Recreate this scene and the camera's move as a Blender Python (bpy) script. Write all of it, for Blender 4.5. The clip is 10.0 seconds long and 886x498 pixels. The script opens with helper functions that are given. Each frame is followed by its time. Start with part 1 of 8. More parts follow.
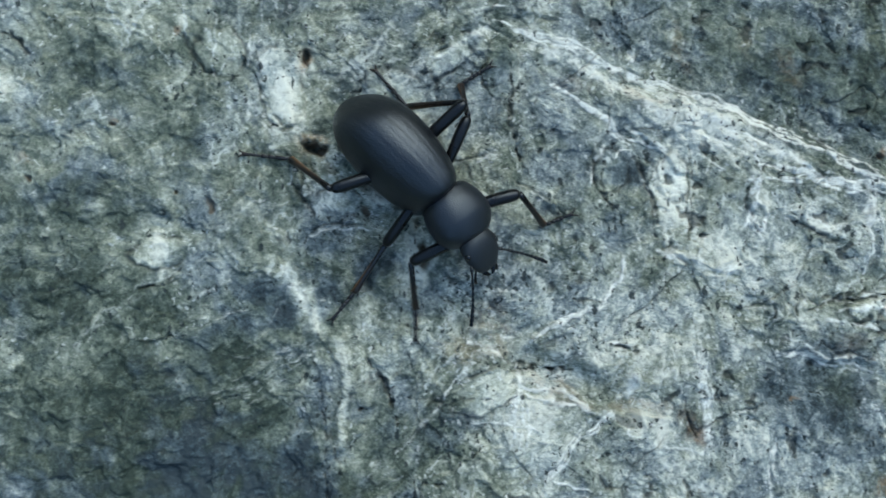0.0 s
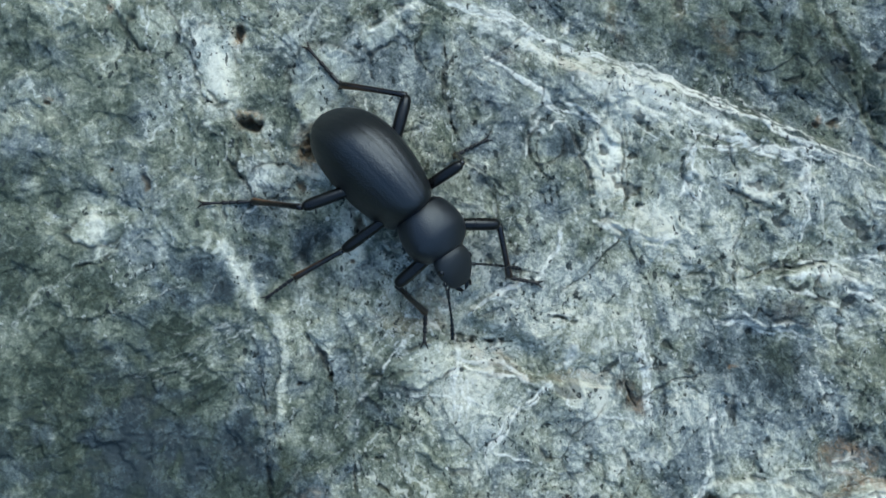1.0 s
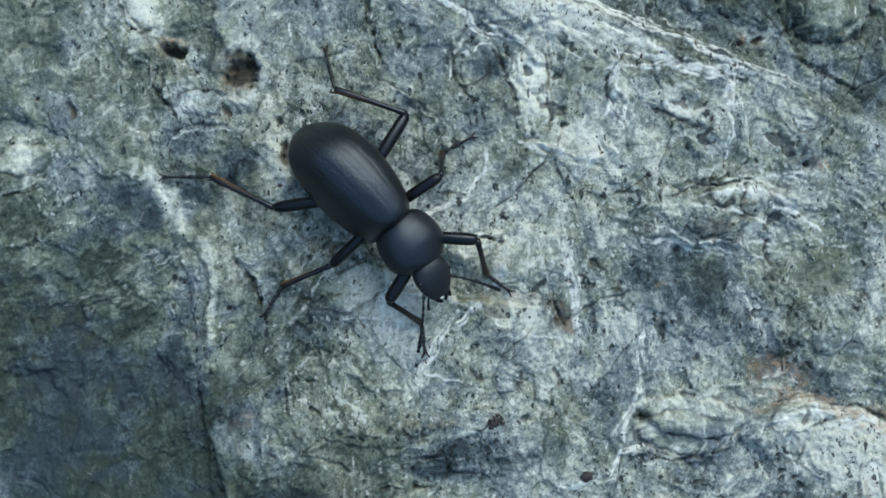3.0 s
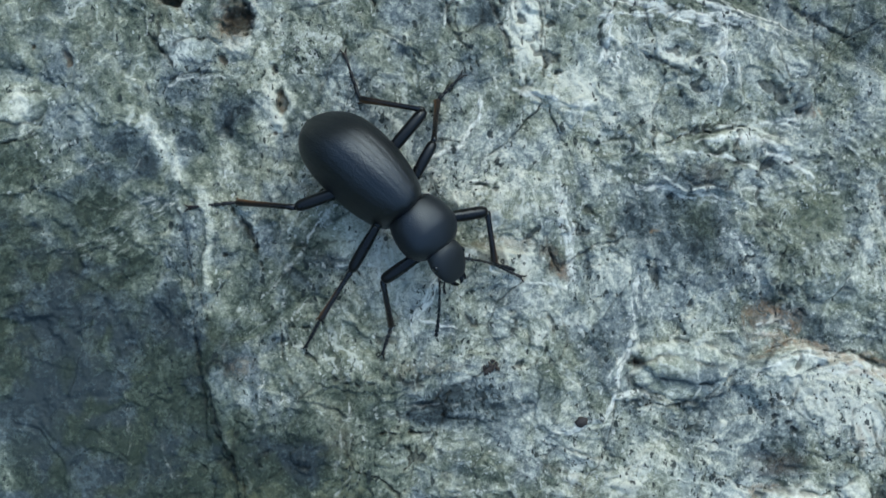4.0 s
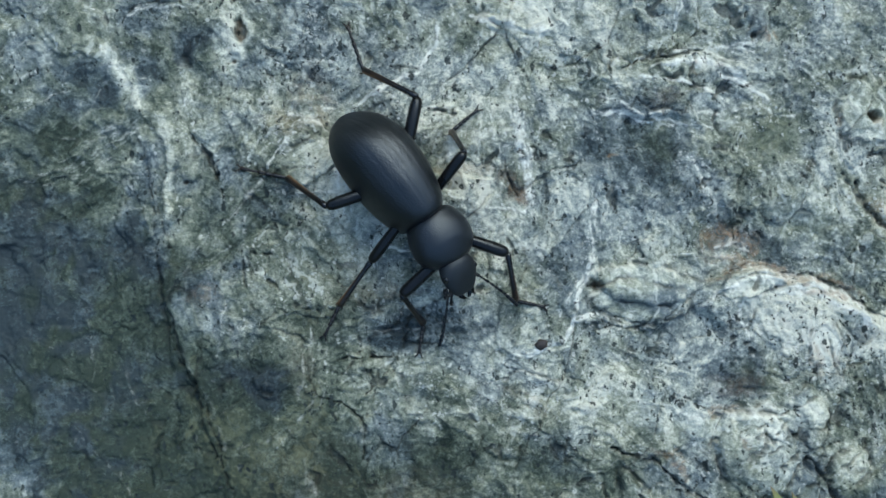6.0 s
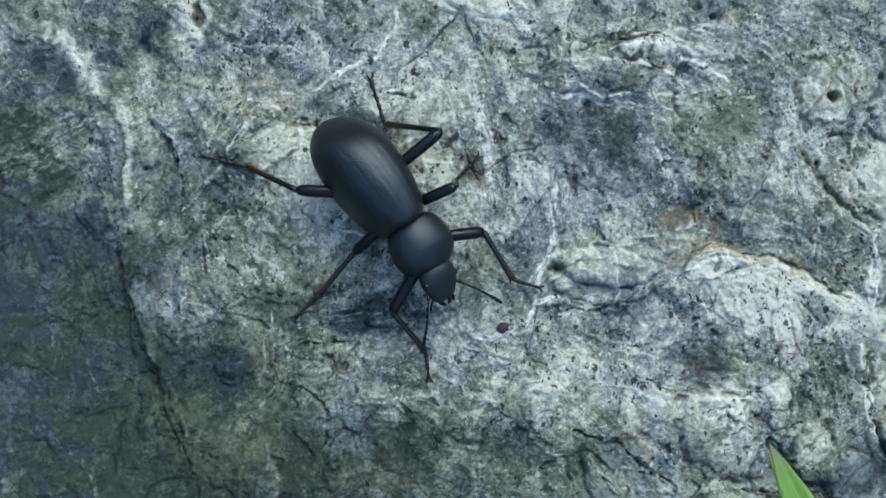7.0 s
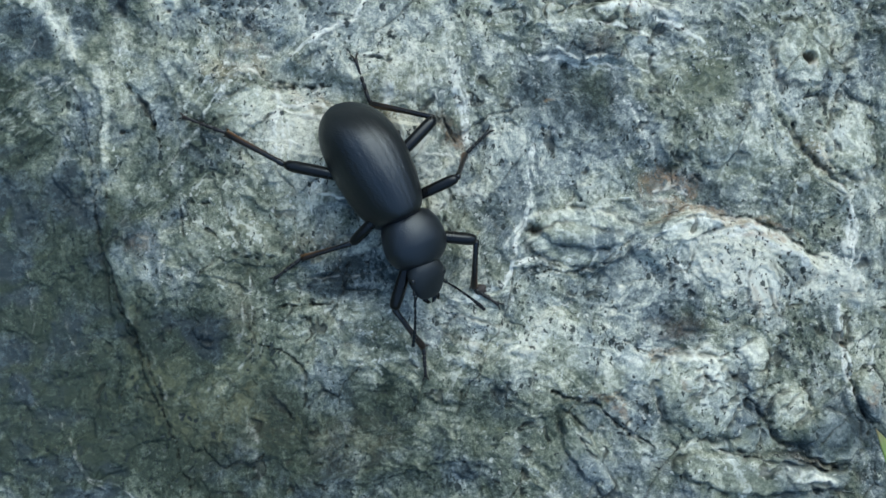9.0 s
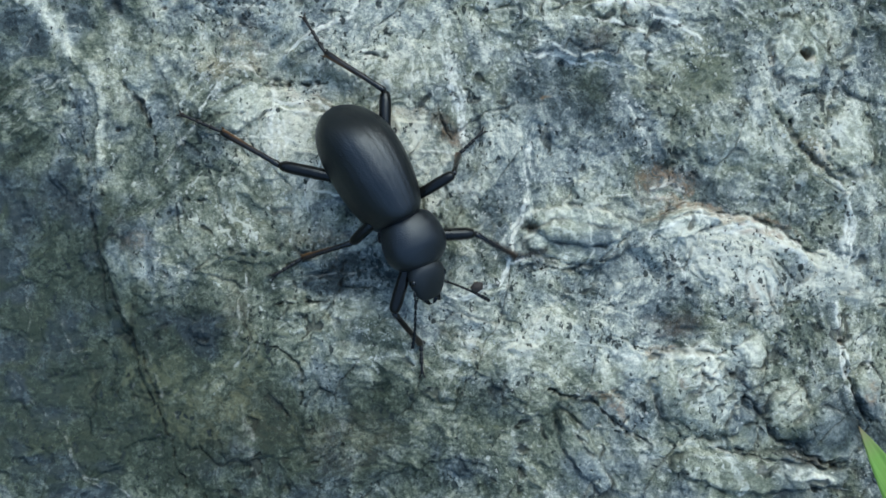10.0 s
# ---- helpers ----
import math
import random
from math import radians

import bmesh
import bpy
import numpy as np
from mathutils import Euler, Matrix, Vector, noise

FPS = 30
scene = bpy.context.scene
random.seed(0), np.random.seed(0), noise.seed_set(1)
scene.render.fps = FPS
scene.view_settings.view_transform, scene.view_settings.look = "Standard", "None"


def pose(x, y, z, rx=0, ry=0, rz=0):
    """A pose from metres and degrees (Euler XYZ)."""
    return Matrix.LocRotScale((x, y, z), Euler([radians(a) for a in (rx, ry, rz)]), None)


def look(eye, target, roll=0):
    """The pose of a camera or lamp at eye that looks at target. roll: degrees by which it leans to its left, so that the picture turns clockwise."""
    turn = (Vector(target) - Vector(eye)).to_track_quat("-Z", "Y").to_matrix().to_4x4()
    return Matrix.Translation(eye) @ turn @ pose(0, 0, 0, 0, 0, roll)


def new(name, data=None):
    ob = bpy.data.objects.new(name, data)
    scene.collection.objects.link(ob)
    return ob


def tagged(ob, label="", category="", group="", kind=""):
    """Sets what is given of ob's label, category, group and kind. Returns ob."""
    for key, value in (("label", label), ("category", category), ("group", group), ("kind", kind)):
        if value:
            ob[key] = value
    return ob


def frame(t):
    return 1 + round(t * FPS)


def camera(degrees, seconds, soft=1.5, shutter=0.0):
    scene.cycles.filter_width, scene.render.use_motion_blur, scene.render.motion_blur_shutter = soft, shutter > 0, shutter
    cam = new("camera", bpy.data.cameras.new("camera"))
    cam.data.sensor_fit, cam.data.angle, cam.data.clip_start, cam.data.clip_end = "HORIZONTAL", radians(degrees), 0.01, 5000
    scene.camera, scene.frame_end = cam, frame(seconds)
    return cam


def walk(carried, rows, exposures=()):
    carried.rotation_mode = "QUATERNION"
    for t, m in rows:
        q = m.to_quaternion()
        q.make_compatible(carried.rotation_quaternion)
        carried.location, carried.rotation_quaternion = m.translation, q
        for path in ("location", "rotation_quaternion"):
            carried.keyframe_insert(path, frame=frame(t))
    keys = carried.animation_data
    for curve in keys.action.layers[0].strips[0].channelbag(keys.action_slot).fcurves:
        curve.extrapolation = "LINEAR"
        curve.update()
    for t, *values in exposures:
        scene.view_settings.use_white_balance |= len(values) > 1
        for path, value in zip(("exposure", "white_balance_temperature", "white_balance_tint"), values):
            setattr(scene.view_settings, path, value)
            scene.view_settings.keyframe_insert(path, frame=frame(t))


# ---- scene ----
cam = camera(44.5, 10.0, soft=1.5, shutter=0.5)
METRES, EYE, TILT, LEAN, TURN = 0.048, 0.125, -90.0, 0.0, 0.0
ROWS = [
    (0.0, 0.0, 0.0, 0.0, -0.0, 0.0, -0.0),
    (0.5, 0.107, -0.0024, -0.0154, 0.02, -0.15, 0.59),
    (1.0, 0.1423, -0.0066, -0.0683, -0.17, 0.07, 0.91),
    (1.5, 0.1893, -0.0152, -0.1234, -0.19, -0.06, 1.27),
    (2.0, 0.23, -0.0199, -0.1765, -0.3, 0.01, 1.52),
    (2.5, 0.2957, -0.0187, -0.2044, -0.27, -0.06, 1.84),
    (4.0, 0.3121, -0.0355, -0.3739, -0.33, -0.23, 2.2),
    (4.5, 0.3086, -0.0432, -0.4263, -0.43, -0.16, 2.31),
    (5.0, 0.3243, -0.0485, -0.471, -0.51, -0.07, 2.44),
    (5.5, 0.3524, -0.0542, -0.5132, -0.45, -0.17, 2.65),
    (6.0, 0.4023, -0.061, -0.5476, -0.35, -0.49, 2.9),
    (7.5, 0.509, -0.0609, -0.6193, -0.66, -0.43, 3.56),
    (8.0, 0.5182, -0.0631, -0.6542, -0.66, -0.2, 3.61),
    (8.5, 0.5227, -0.0671, -0.6726, -0.36, -0.36, 3.61),
    (9.0, 0.5356, -0.0688, -0.672, -0.59, -0.83, 3.72),
    (9.5, 0.53, -0.0648, -0.683, -0.42, -0.49, 3.65),
    (10.0, 0.5487, -0.0627, -0.6846, -0.48, -0.71, 3.76),
]
EXPOSURE = 1.45
walk(cam, [(t, pose(0, 0, EYE, TILT, LEAN, TURN) @ pose(METRES * x, METRES * y, METRES * z, 90 + pitch, roll, yaw)) for t, x, y, z, yaw, pitch, roll in ROWS],
     exposures=[(0.0, EXPOSURE, 6920, 3.5), (2.5, EXPOSURE - 0.02, 6950, 3.5), (4.0, EXPOSURE - 0.06, 7000, 3.5), (6.0, EXPOSURE + 0.02, 7020, 4), (10.0, EXPOSURE + 0.04, 7120, 4)])

# ---- light: open shade under a bright sky, the broad light from ahead and to the beetle's left ----
SUN_ELEVATION, SUN_AZIMUTH = 38, 64
world = bpy.data.worlds.new("sky")
scene.world = world
world.use_nodes = True
wn = world.node_tree
sky = wn.nodes.new("ShaderNodeTexSky")
sky.sky_type = "NISHITA"
sky.sun_disc = False
sky.sun_elevation = radians(SUN_ELEVATION)
sky.sun_rotation = radians(90 - SUN_AZIMUTH)
sky.air_density, sky.dust_density = 1.0, 0.7
wn.nodes["Background"].inputs[1].default_value = 0.15
wn.links.new(sky.outputs[0], wn.nodes["Background"].inputs[0])
sun = new("sun", bpy.data.lights.new("sun", "SUN"))
sun.data.energy, sun.data.angle, sun.data.color = 1.25, radians(55), (1.0, 0.98, 0.95)
ce = math.cos(radians(SUN_ELEVATION))
sun.matrix_basis = look((ce * math.cos(radians(SUN_AZIMUTH)), ce * math.sin(radians(SUN_AZIMUTH)), math.sin(radians(SUN_ELEVATION))), (0, 0, 0))


# ---- materials ----
def material(name, roughness=0.7):
    m = bpy.data.materials.new(name)
    m.use_nodes = True
    b = m.node_tree.nodes["Principled BSDF"]
    b.inputs["Roughness"].default_value = roughness
    return m, m.node_tree, b


def node(nt, kind, **values):
    n = nt.nodes.new(kind)
    for key, value in values.items():
        n.inputs[key.replace("_", " ")].default_value = value
    return n


def noise_of(nt, coord, scale, detail=4.0, roughness=0.55, distortion=0.0):
    n = node(nt, "ShaderNodeTexNoise", Scale=scale, Detail=detail, Roughness=roughness, Distortion=distortion)
    nt.links.new(coord, n.inputs["Vector"])
    return n.outputs["Fac"]


def ramp(nt, value, low, high, to_low=0.0, to_high=1.0):
    n = nt.nodes.new("ShaderNodeMapRange")
    n.interpolation_type = "SMOOTHSTEP"
    for i, v in enumerate((low, high, to_low, to_high)):
        n.inputs[i + 1].default_value = v
    nt.links.new(value, n.inputs[0])
    return n.outputs[0]


def calc(nt, op, a, b):
    n = nt.nodes.new("ShaderNodeMath")
    n.operation = op
    n.use_clamp = False
    for i, v in enumerate((a, b)):
        if isinstance(v, (int, float)):
            n.inputs[i].default_value = v
        else:
            nt.links.new(v, n.inputs[i])
    return n.outputs[0]


def blend(nt, fac, a, b):
    n = nt.nodes.new("ShaderNodeMix")
    n.data_type = "RGBA"
    for sock, v in ((n.inputs["Factor"], fac), (n.inputs[6], a), (n.inputs[7], b)):
        if isinstance(v, (int, float)):
            sock.default_value = v
        elif isinstance(v, tuple):
            sock.default_value = (*v, 1.0)
        else:
            nt.links.new(v, sock)
    return n.outputs[2]


def bump(nt, b, height, strength, distance):
    n = node(nt, "ShaderNodeBump", Strength=strength, Distance=distance)
    nt.links.new(height, n.inputs["Height"])
    nt.links.new(n.outputs[0], b.inputs["Normal"])


def attribute(nt, name):
    n = nt.nodes.new("ShaderNodeAttribute")
    n.attribute_name = name
    return n.outputs["Fac"]


def place(nt):
    return nt.nodes.new("ShaderNodeTexCoord").outputs["Object"]


def colours(nt, value, stops):
    n = nt.nodes.new("ShaderNodeValToRGB")
    while len(n.color_ramp.elements) < len(stops):
        n.color_ramp.elements.new(0.5)
    for e, (at, c) in zip(n.color_ramp.elements, stops):
        e.position, e.color = at, (*c, 1.0)
    nt.links.new(value, n.inputs[0])
    return n.outputs[0]


def rock_material():
    m, nt, b = material("schist", 0.72)
    co = place(nt)
    tone, pale, rust, recess_dark = (attribute(nt, a) for a in ("tone", "pale", "rust", "recess_dark"))
    hue, crisp, speck = (attribute(nt, a) for a in ("hue", "crisp", "speck"))
    broad = noise_of(nt, co, 130, 4, 0.6, 0.8)
    mid = noise_of(nt, co, 700, 5, 0.68, 1.0)
    fine = noise_of(nt, co, 2000, 5, 0.8, 0.5)
    grain = noise_of(nt, co, 6000, 2, 0.6)
    # grey-green quartz and chlorite, mottled with blue-grey minerals
    cells = node(nt, "ShaderNodeTexVoronoi", Scale=1500.0, Randomness=1.0)
    warp = nt.nodes.new("ShaderNodeVectorMath")
    warp.operation = "MULTIPLY_ADD"
    shift = node(nt, "ShaderNodeTexNoise", Scale=1400.0, Detail=3.0)
    nt.links.new(co, shift.inputs["Vector"])
    nt.links.new(shift.outputs["Color"], warp.inputs[0])
    warp.inputs[1].default_value = (0.0011, 0.0011, 0.0011)
    nt.links.new(co, warp.inputs[2])
    nt.links.new(warp.outputs[0], cells.inputs["Vector"])
    crystal = nt.nodes.new("ShaderNodeSeparateColor")
    nt.links.new(cells.outputs["Color"], crystal.inputs[0])
    value = calc(nt, "ADD", tone, calc(nt, "MULTIPLY", calc(nt, "SUBTRACT", fine, 0.5), ramp(nt, crisp, 0.35, 1.0, 0.95, 1.5)))
    value = calc(nt, "ADD", value, calc(nt, "MULTIPLY", calc(nt, "SUBTRACT", crystal.outputs[0], 0.5), 0.13))
    value = calc(nt, "ADD", value, calc(nt, "MULTIPLY", calc(nt, "SUBTRACT", mid, 0.5), 0.35))
    # broken plates of mineral, each with its own shade, at two sizes
    bent = nt.nodes.new("ShaderNodeVectorMath")
    bent.operation = "MULTIPLY_ADD"
    slow = node(nt, "ShaderNodeTexNoise", Scale=260.0, Detail=4.0, Roughness=0.6)
    nt.links.new(co, slow.inputs["Vector"])
    nt.links.new(slow.outputs["Color"], bent.inputs[0])
    bent.inputs[1].default_value = (0.0050, 0.0050, 0.0050)
    nt.links.new(warp.outputs[0], bent.inputs[2])
    for scale, turn, amount in ((240.0, 0.6, 0.20), (620.0, -0.35, 0.20), (1250.0, 1.3, 0.16)):
        lay = nt.nodes.new("ShaderNodeMapping")
        lay.inputs["Rotation"].default_value = (0, 0, turn)
        lay.inputs["Scale"].default_value = (1.0, 0.5, 1.0)
        nt.links.new(bent.outputs[0], lay.inputs[0])
        plate = node(nt, "ShaderNodeTexVoronoi", Scale=scale, Randomness=1.0)
        nt.links.new(lay.outputs[0], plate.inputs["Vector"])
        shade = nt.nodes.new("ShaderNodeSeparateColor")
        nt.links.new(plate.outputs["Color"], shade.inputs[0])
        lean = calc(nt, "MULTIPLY", calc(nt, "SUBTRACT", shade.outputs[1], 0.5), amount)
        value = calc(nt, "ADD", value, calc(nt, "MULTIPLY", lean, ramp(nt, crisp, 0.3, 1.0, 0.85, 1.05)))
    blue = colours(nt, value, ((0.0, (0.024, 0.040, 0.047)), (0.26, (0.069, 0.102, 0.111)), (0.5, (0.161, 0.205, 0.215)), (0.74, (0.310, 0.372, 0.350)), (1.0, (0.60, 0.645, 0.57))))
    olive = colours(nt, value, ((0.0, (0.024, 0.040, 0.030)), (0.26, (0.075, 0.103, 0.081)), (0.5, (0.173, 0.207, 0.162)), (0.74, (0.328, 0.370, 0.300)), (1.0, (0.60, 0.64, 0.55))))
    col = blend(nt, ramp(nt, calc(nt, "ADD", hue, calc(nt, "MULTIPLY", calc(nt, "SUBTRACT", broad, 0.5), 0.7)), 0.1, 0.75), blue, olive)
    growth = calc(nt, "MULTIPLY", ramp(nt, hue, 0.93, 1.0), ramp(nt, mid, 0.4, 0.62, 0.05, 0.5))
    col = blend(nt, growth, col, (0.12, 0.14, 0.085))
    # white seams, and the sun painted on the lip, broken up by the grain
    seam = calc(nt, "MULTIPLY", pale, ramp(nt, fine, 0.25, 0.6, 0.3, 1.0))
    col = blend(nt, calc(nt, "MULTIPLY", ramp(nt, seam, 0.06, 0.62), ramp(nt, tone, 0.2, 0.5, 0.5, 1.0)), col, (0.71, 0.76, 0.70))
    # thin pale veinlets that heal old breaks
    for scale, turn, wide_, share in ((95.0, 0.4, 0.020, 0.52), (210.0, -0.7, 0.024, 0.54), (430.0, 1.2, 0.030, 0.56)):
        lay = nt.nodes.new("ShaderNodeMapping")
        lay.inputs["Rotation"].default_value = (0, 0, turn)
        lay.inputs["Scale"].default_value = (1.0, 0.55, 1.0)
        nt.links.new(bent.outputs[0], lay.inputs[0])
        net = node(nt, "ShaderNodeTexVoronoi", Scale=scale, Randomness=1.0)
        net.feature = "DISTANCE_TO_EDGE"
        nt.links.new(lay.outputs[0], net.inputs["Vector"])
        line = ramp(nt, net.outputs["Distance"], wide_ * 0.3, wide_ * 1.6, 1.0, 0.0)
        line = calc(nt, "MULTIPLY", line, ramp(nt, noise_of(nt, co, scale * 1.3, 3, 0.6), share, share + 0.1))
        line = calc(nt, "MULTIPLY", line, ramp(nt, fine, 0.2, 0.5, 0.35, 1.0))
        col = blend(nt, calc(nt, "MULTIPLY", line, ramp(nt, tone, 0.25, 0.55, 0.0, 0.62)), col, (0.60, 0.66, 0.60))
    # iron stains
    stain = calc(nt, "MULTIPLY", calc(nt, "POWER", rust, 1.7), ramp(nt, mid, 0.32, 0.62))
    col = blend(nt, calc(nt, "MULTIPLY", stain, 0.7), col, (0.31, 0.185, 0.09))
    warm = ramp(nt, noise_of(nt, co, 420, 3, 0.6, 0.6), 0.62, 0.74)
    col = blend(nt, calc(nt, "MULTIPLY", calc(nt, "MULTIPLY", warm, 0.25), ramp(nt, tone, 0.25, 0.5)), col, (0.17, 0.16, 0.095))
    # black specks of mica, thickest on the pale ground, and darker joints and hollows
    thick = ramp(nt, noise_of(nt, co, 170, 4, 0.65), 0.47, 0.66, 0.03, 0.8)
    thick = calc(nt, "MULTIPLY", thick, ramp(nt, crisp, 0.4, 0.9, 0.35, 1.0))
    thick = calc(nt, "ADD", thick, calc(nt, "MULTIPLY", speck, 0.55))
    spots = 0.0
    for scale, size, turn in ((560.0, 0.22, 0.2), (1050.0, 0.26, 0.9), (1900.0, 0.28, -0.5)):
        lay = nt.nodes.new("ShaderNodeMapping")
        lay.inputs["Rotation"].default_value = (0, 0, turn)
        lay.inputs["Scale"].default_value = (1.0, 0.55, 1.0)
        nt.links.new(warp.outputs[0], lay.inputs[0])
        dots = node(nt, "ShaderNodeTexVoronoi", Scale=scale, Randomness=1.0)
        nt.links.new(lay.outputs[0], dots.inputs["Vector"])
        pick = nt.nodes.new("ShaderNodeSeparateColor")
        nt.links.new(dots.outputs["Color"], pick.inputs[0])
        inside = ramp(nt, dots.outputs["Distance"], size * 0.7, size, 1.0, 0.0)
        chosen = calc(nt, "LESS_THAN", pick.outputs[1], thick)
        spots = calc(nt, "MAXIMUM", spots, calc(nt, "MULTIPLY", inside, chosen))
    col = blend(nt, calc(nt, "MULTIPLY", spots, 0.88), col, (0.014, 0.026, 0.028))
    chips = node(nt, "ShaderNodeTexVoronoi", Scale=1300.0, Randomness=1.0)
    nt.links.new(warp.outputs[0], chips.inputs["Vector"])
    pick = nt.nodes.new("ShaderNodeSeparateColor")
    nt.links.new(chips.outputs["Color"], pick.inputs[0])
    flecks = calc(nt, "MULTIPLY", ramp(nt, chips.outputs["Distance"], 0.25, 0.31, 1.0, 0.0), calc(nt, "LESS_THAN", pick.outputs[0], calc(nt, "MULTIPLY", ramp(nt, crisp, 0.4, 1.0, 0.1, 0.36), ramp(nt, noise_of(nt, co, 190, 3, 0.6), 0.42, 0.62, 0.1, 1.0))))
    flecks = calc(nt, "MULTIPLY", flecks, ramp(nt, tone, 0.15, 0.6, 0.12, 1.0))
    col = blend(nt, calc(nt, "MULTIPLY", flecks, 0.6), col, (0.66, 0.71, 0.67))
    scales = node(nt, "ShaderNodeTexVoronoi", Scale=2700.0, Randomness=1.0)
    nt.links.new(warp.outputs[0], scales.inputs["Vector"])
    pick = nt.nodes.new("ShaderNodeSeparateColor")
    nt.links.new(scales.outputs["Color"], pick.inputs[0])
    glint = calc(nt, "MULTIPLY", ramp(nt, scales.outputs["Distance"], 0.28, 0.36, 1.0, 0.0), calc(nt, "LESS_THAN", pick.outputs[0], calc(nt, "MULTIPLY", ramp(nt, crisp, 0.45, 1.0, 0.0, 0.4), ramp(nt, noise_of(nt, co, 240, 3, 0.6), 0.45, 0.65))))
    glint = calc(nt, "MULTIPLY", glint, ramp(nt, tone, 0.25, 0.6, 0.1, 1.0))
    col = blend(nt, calc(nt, "MULTIPLY", glint, 0.5), col, (0.68, 0.73, 0.70))
    col = blend(nt, calc(nt, "MULTIPLY", recess_dark, ramp(nt, fine, 0.25, 0.6, 0.5, 1.0)), col, (0.017, 0.022, 0.020))
    nt.links.new(col, b.inputs["Base Color"])
    nt.links.new(ramp(nt, mid, 0.3, 0.7, 0.5, 0.8), b.inputs["Roughness"])
    b.inputs["Specular IOR Level"].default_value = 0.25
    h = calc(nt, "ADD", calc(nt, "MULTIPLY", fine, 0.75), calc(nt, "ADD", calc(nt, "MULTIPLY", mid, 1.2), calc(nt, "MULTIPLY", grain, 0.2)))
    h = calc(nt, "SUBTRACT", h, calc(nt, "MULTIPLY", spots, 0.35))
    h = calc(nt, "MULTIPLY", h, ramp(nt, crisp, 0.4, 1.0, 0.5, 1.15))
    bump(nt, b, h, 0.9, 0.0004)
    return m


def chitin(name, colour, roughness, grain_scale, strength, ember=0.0, gloss=0.5):
    m, nt, b = material(name, roughness)
    co = place(nt)
    n = noise_of(nt, co, grain_scale, 3, 0.6)
    big = noise_of(nt, co, 260, 3, 0.6)
    col = blend(nt, ramp(nt, big, 0.3, 0.7), tuple(c * 0.75 for c in colour), tuple(c * 1.3 for c in colour))
    if ember:
        edge = calc(nt, "ADD", attribute(nt, "thin"), calc(nt, "MULTIPLY", ramp(nt, big, 0.5, 0.65), 0.12))
        col = blend(nt, calc(nt, "MULTIPLY", edge, ember), col, (0.26, 0.125, 0.035))
    nt.links.new(col, b.inputs["Base Color"])
    nt.links.new(ramp(nt, big, 0.25, 0.75, roughness - 0.06, roughness + 0.08), b.inputs["Roughness"])
    b.inputs["IOR"].default_value = 1.56
    b.inputs["Specular IOR Level"].default_value = gloss
    b.inputs["Specular Tint"].default_value = (0.72, 0.88, 1.0, 1.0)
    bump(nt, b, n, strength, 0.00006)
    return m


def leaf_material():
    m, nt, b = material("leaf", 0.45)
    co = place(nt)
    streak = nt.nodes.new("ShaderNodeMapping")
    streak.inputs["Scale"].default_value = (60, 2200, 60)
    nt.links.new(co, streak.inputs[0])
    n = noise_of(nt, streak.outputs[0], 1.0, 3)
    col = blend(nt, ramp(nt, n, 0.3, 0.7), (0.10, 0.235, 0.035), (0.175, 0.35, 0.07))
    col = blend(nt, attribute(nt, "dry"), col, (0.22, 0.15, 0.10))
    nt.links.new(col, b.inputs["Base Color"])
    b.inputs["Transmission Weight"].default_value = 0.0
    b.inputs["Subsurface Weight"].default_value = 0.25
    b.inputs["Subsurface Radius"].default_value = (0.0008, 0.0012, 0.0003)
    bump(nt, b, n, 0.3, 0.0001)
    return m


def soil_material():
    m, nt, b = material("soil", 0.95)
    co = place(nt)
    n = noise_of(nt, co, 9, 8, 0.7)
    fine = noise_of(nt, co, 160, 6, 0.7)
    col = blend(nt, ramp(nt, n, 0.35, 0.65), (0.035, 0.034, 0.022), (0.03, 0.055, 0.018))
    col = blend(nt, ramp(nt, fine, 0.5, 0.75), col, (0.07, 0.075, 0.04))
    nt.links.new(col, b.inputs["Base Color"])
    bump(nt, b, fine, 0.8, 0.02)
    return m


ROCK, SOIL, LEAF = rock_material(), soil_material(), leaf_material()
SHELL = chitin("shell", (0.003, 0.0036, 0.0046), 0.35, 5200, 1.0, 0.0, 0.62)
SHIELD = chitin("shield", (0.0035, 0.005, 0.008), 0.43, 5600, 0.8, 0.0, 0.58)
HEAD_BLACK = chitin("head_black", (0.005, 0.0065, 0.0078), 0.55, 7000, 0.7)
LIMB = chitin("limb", (0.003, 0.003, 0.003), 0.26, 4200, 0.4, 0.0, 0.3)
SHANK = chitin("shank", (0.005, 0.004, 0.0035), 0.28, 4200, 0.4, 0.32, 0.45)
FOOT = chitin("foot", (0.008, 0.006, 0.005), 0.40, 4200, 0.5, 0.3, 0.4)
EYE_BLACK = chitin("eye_black", (0.006, 0.006, 0.006), 0.18, 3000, 0.05)


# ---- mesh helpers ----
def part(name, bm, mat, parent=None, label="", smooth=True):
    me = bpy.data.meshes.new(name)
    bm.to_mesh(me)
    bm.free()
    me.materials.append(mat)
    if smooth:
        me.polygons.foreach_set("use_smooth", [True] * len(me.polygons))
    ob = new(name, me)
    ob.parent = parent
    return tagged(ob, label)


def lathe(bm, rings, steps, close=(True, True)):
    """Rings of vertices, skinned one to the next; each ring is a list of points."""
    loops = [[bm.verts.new(p) for p in ring] for ring in rings]
    for a, b in zip(loops, loops[1:]):
        for i in range(steps):
            j = (i + 1) % steps
            bm.faces.new((a[i], a[j], b[j], b[i]))
    if close[0]:
        bm.faces.new(loops[0][::-1])
    if close[1]:
        bm.faces.new(loops[-1])


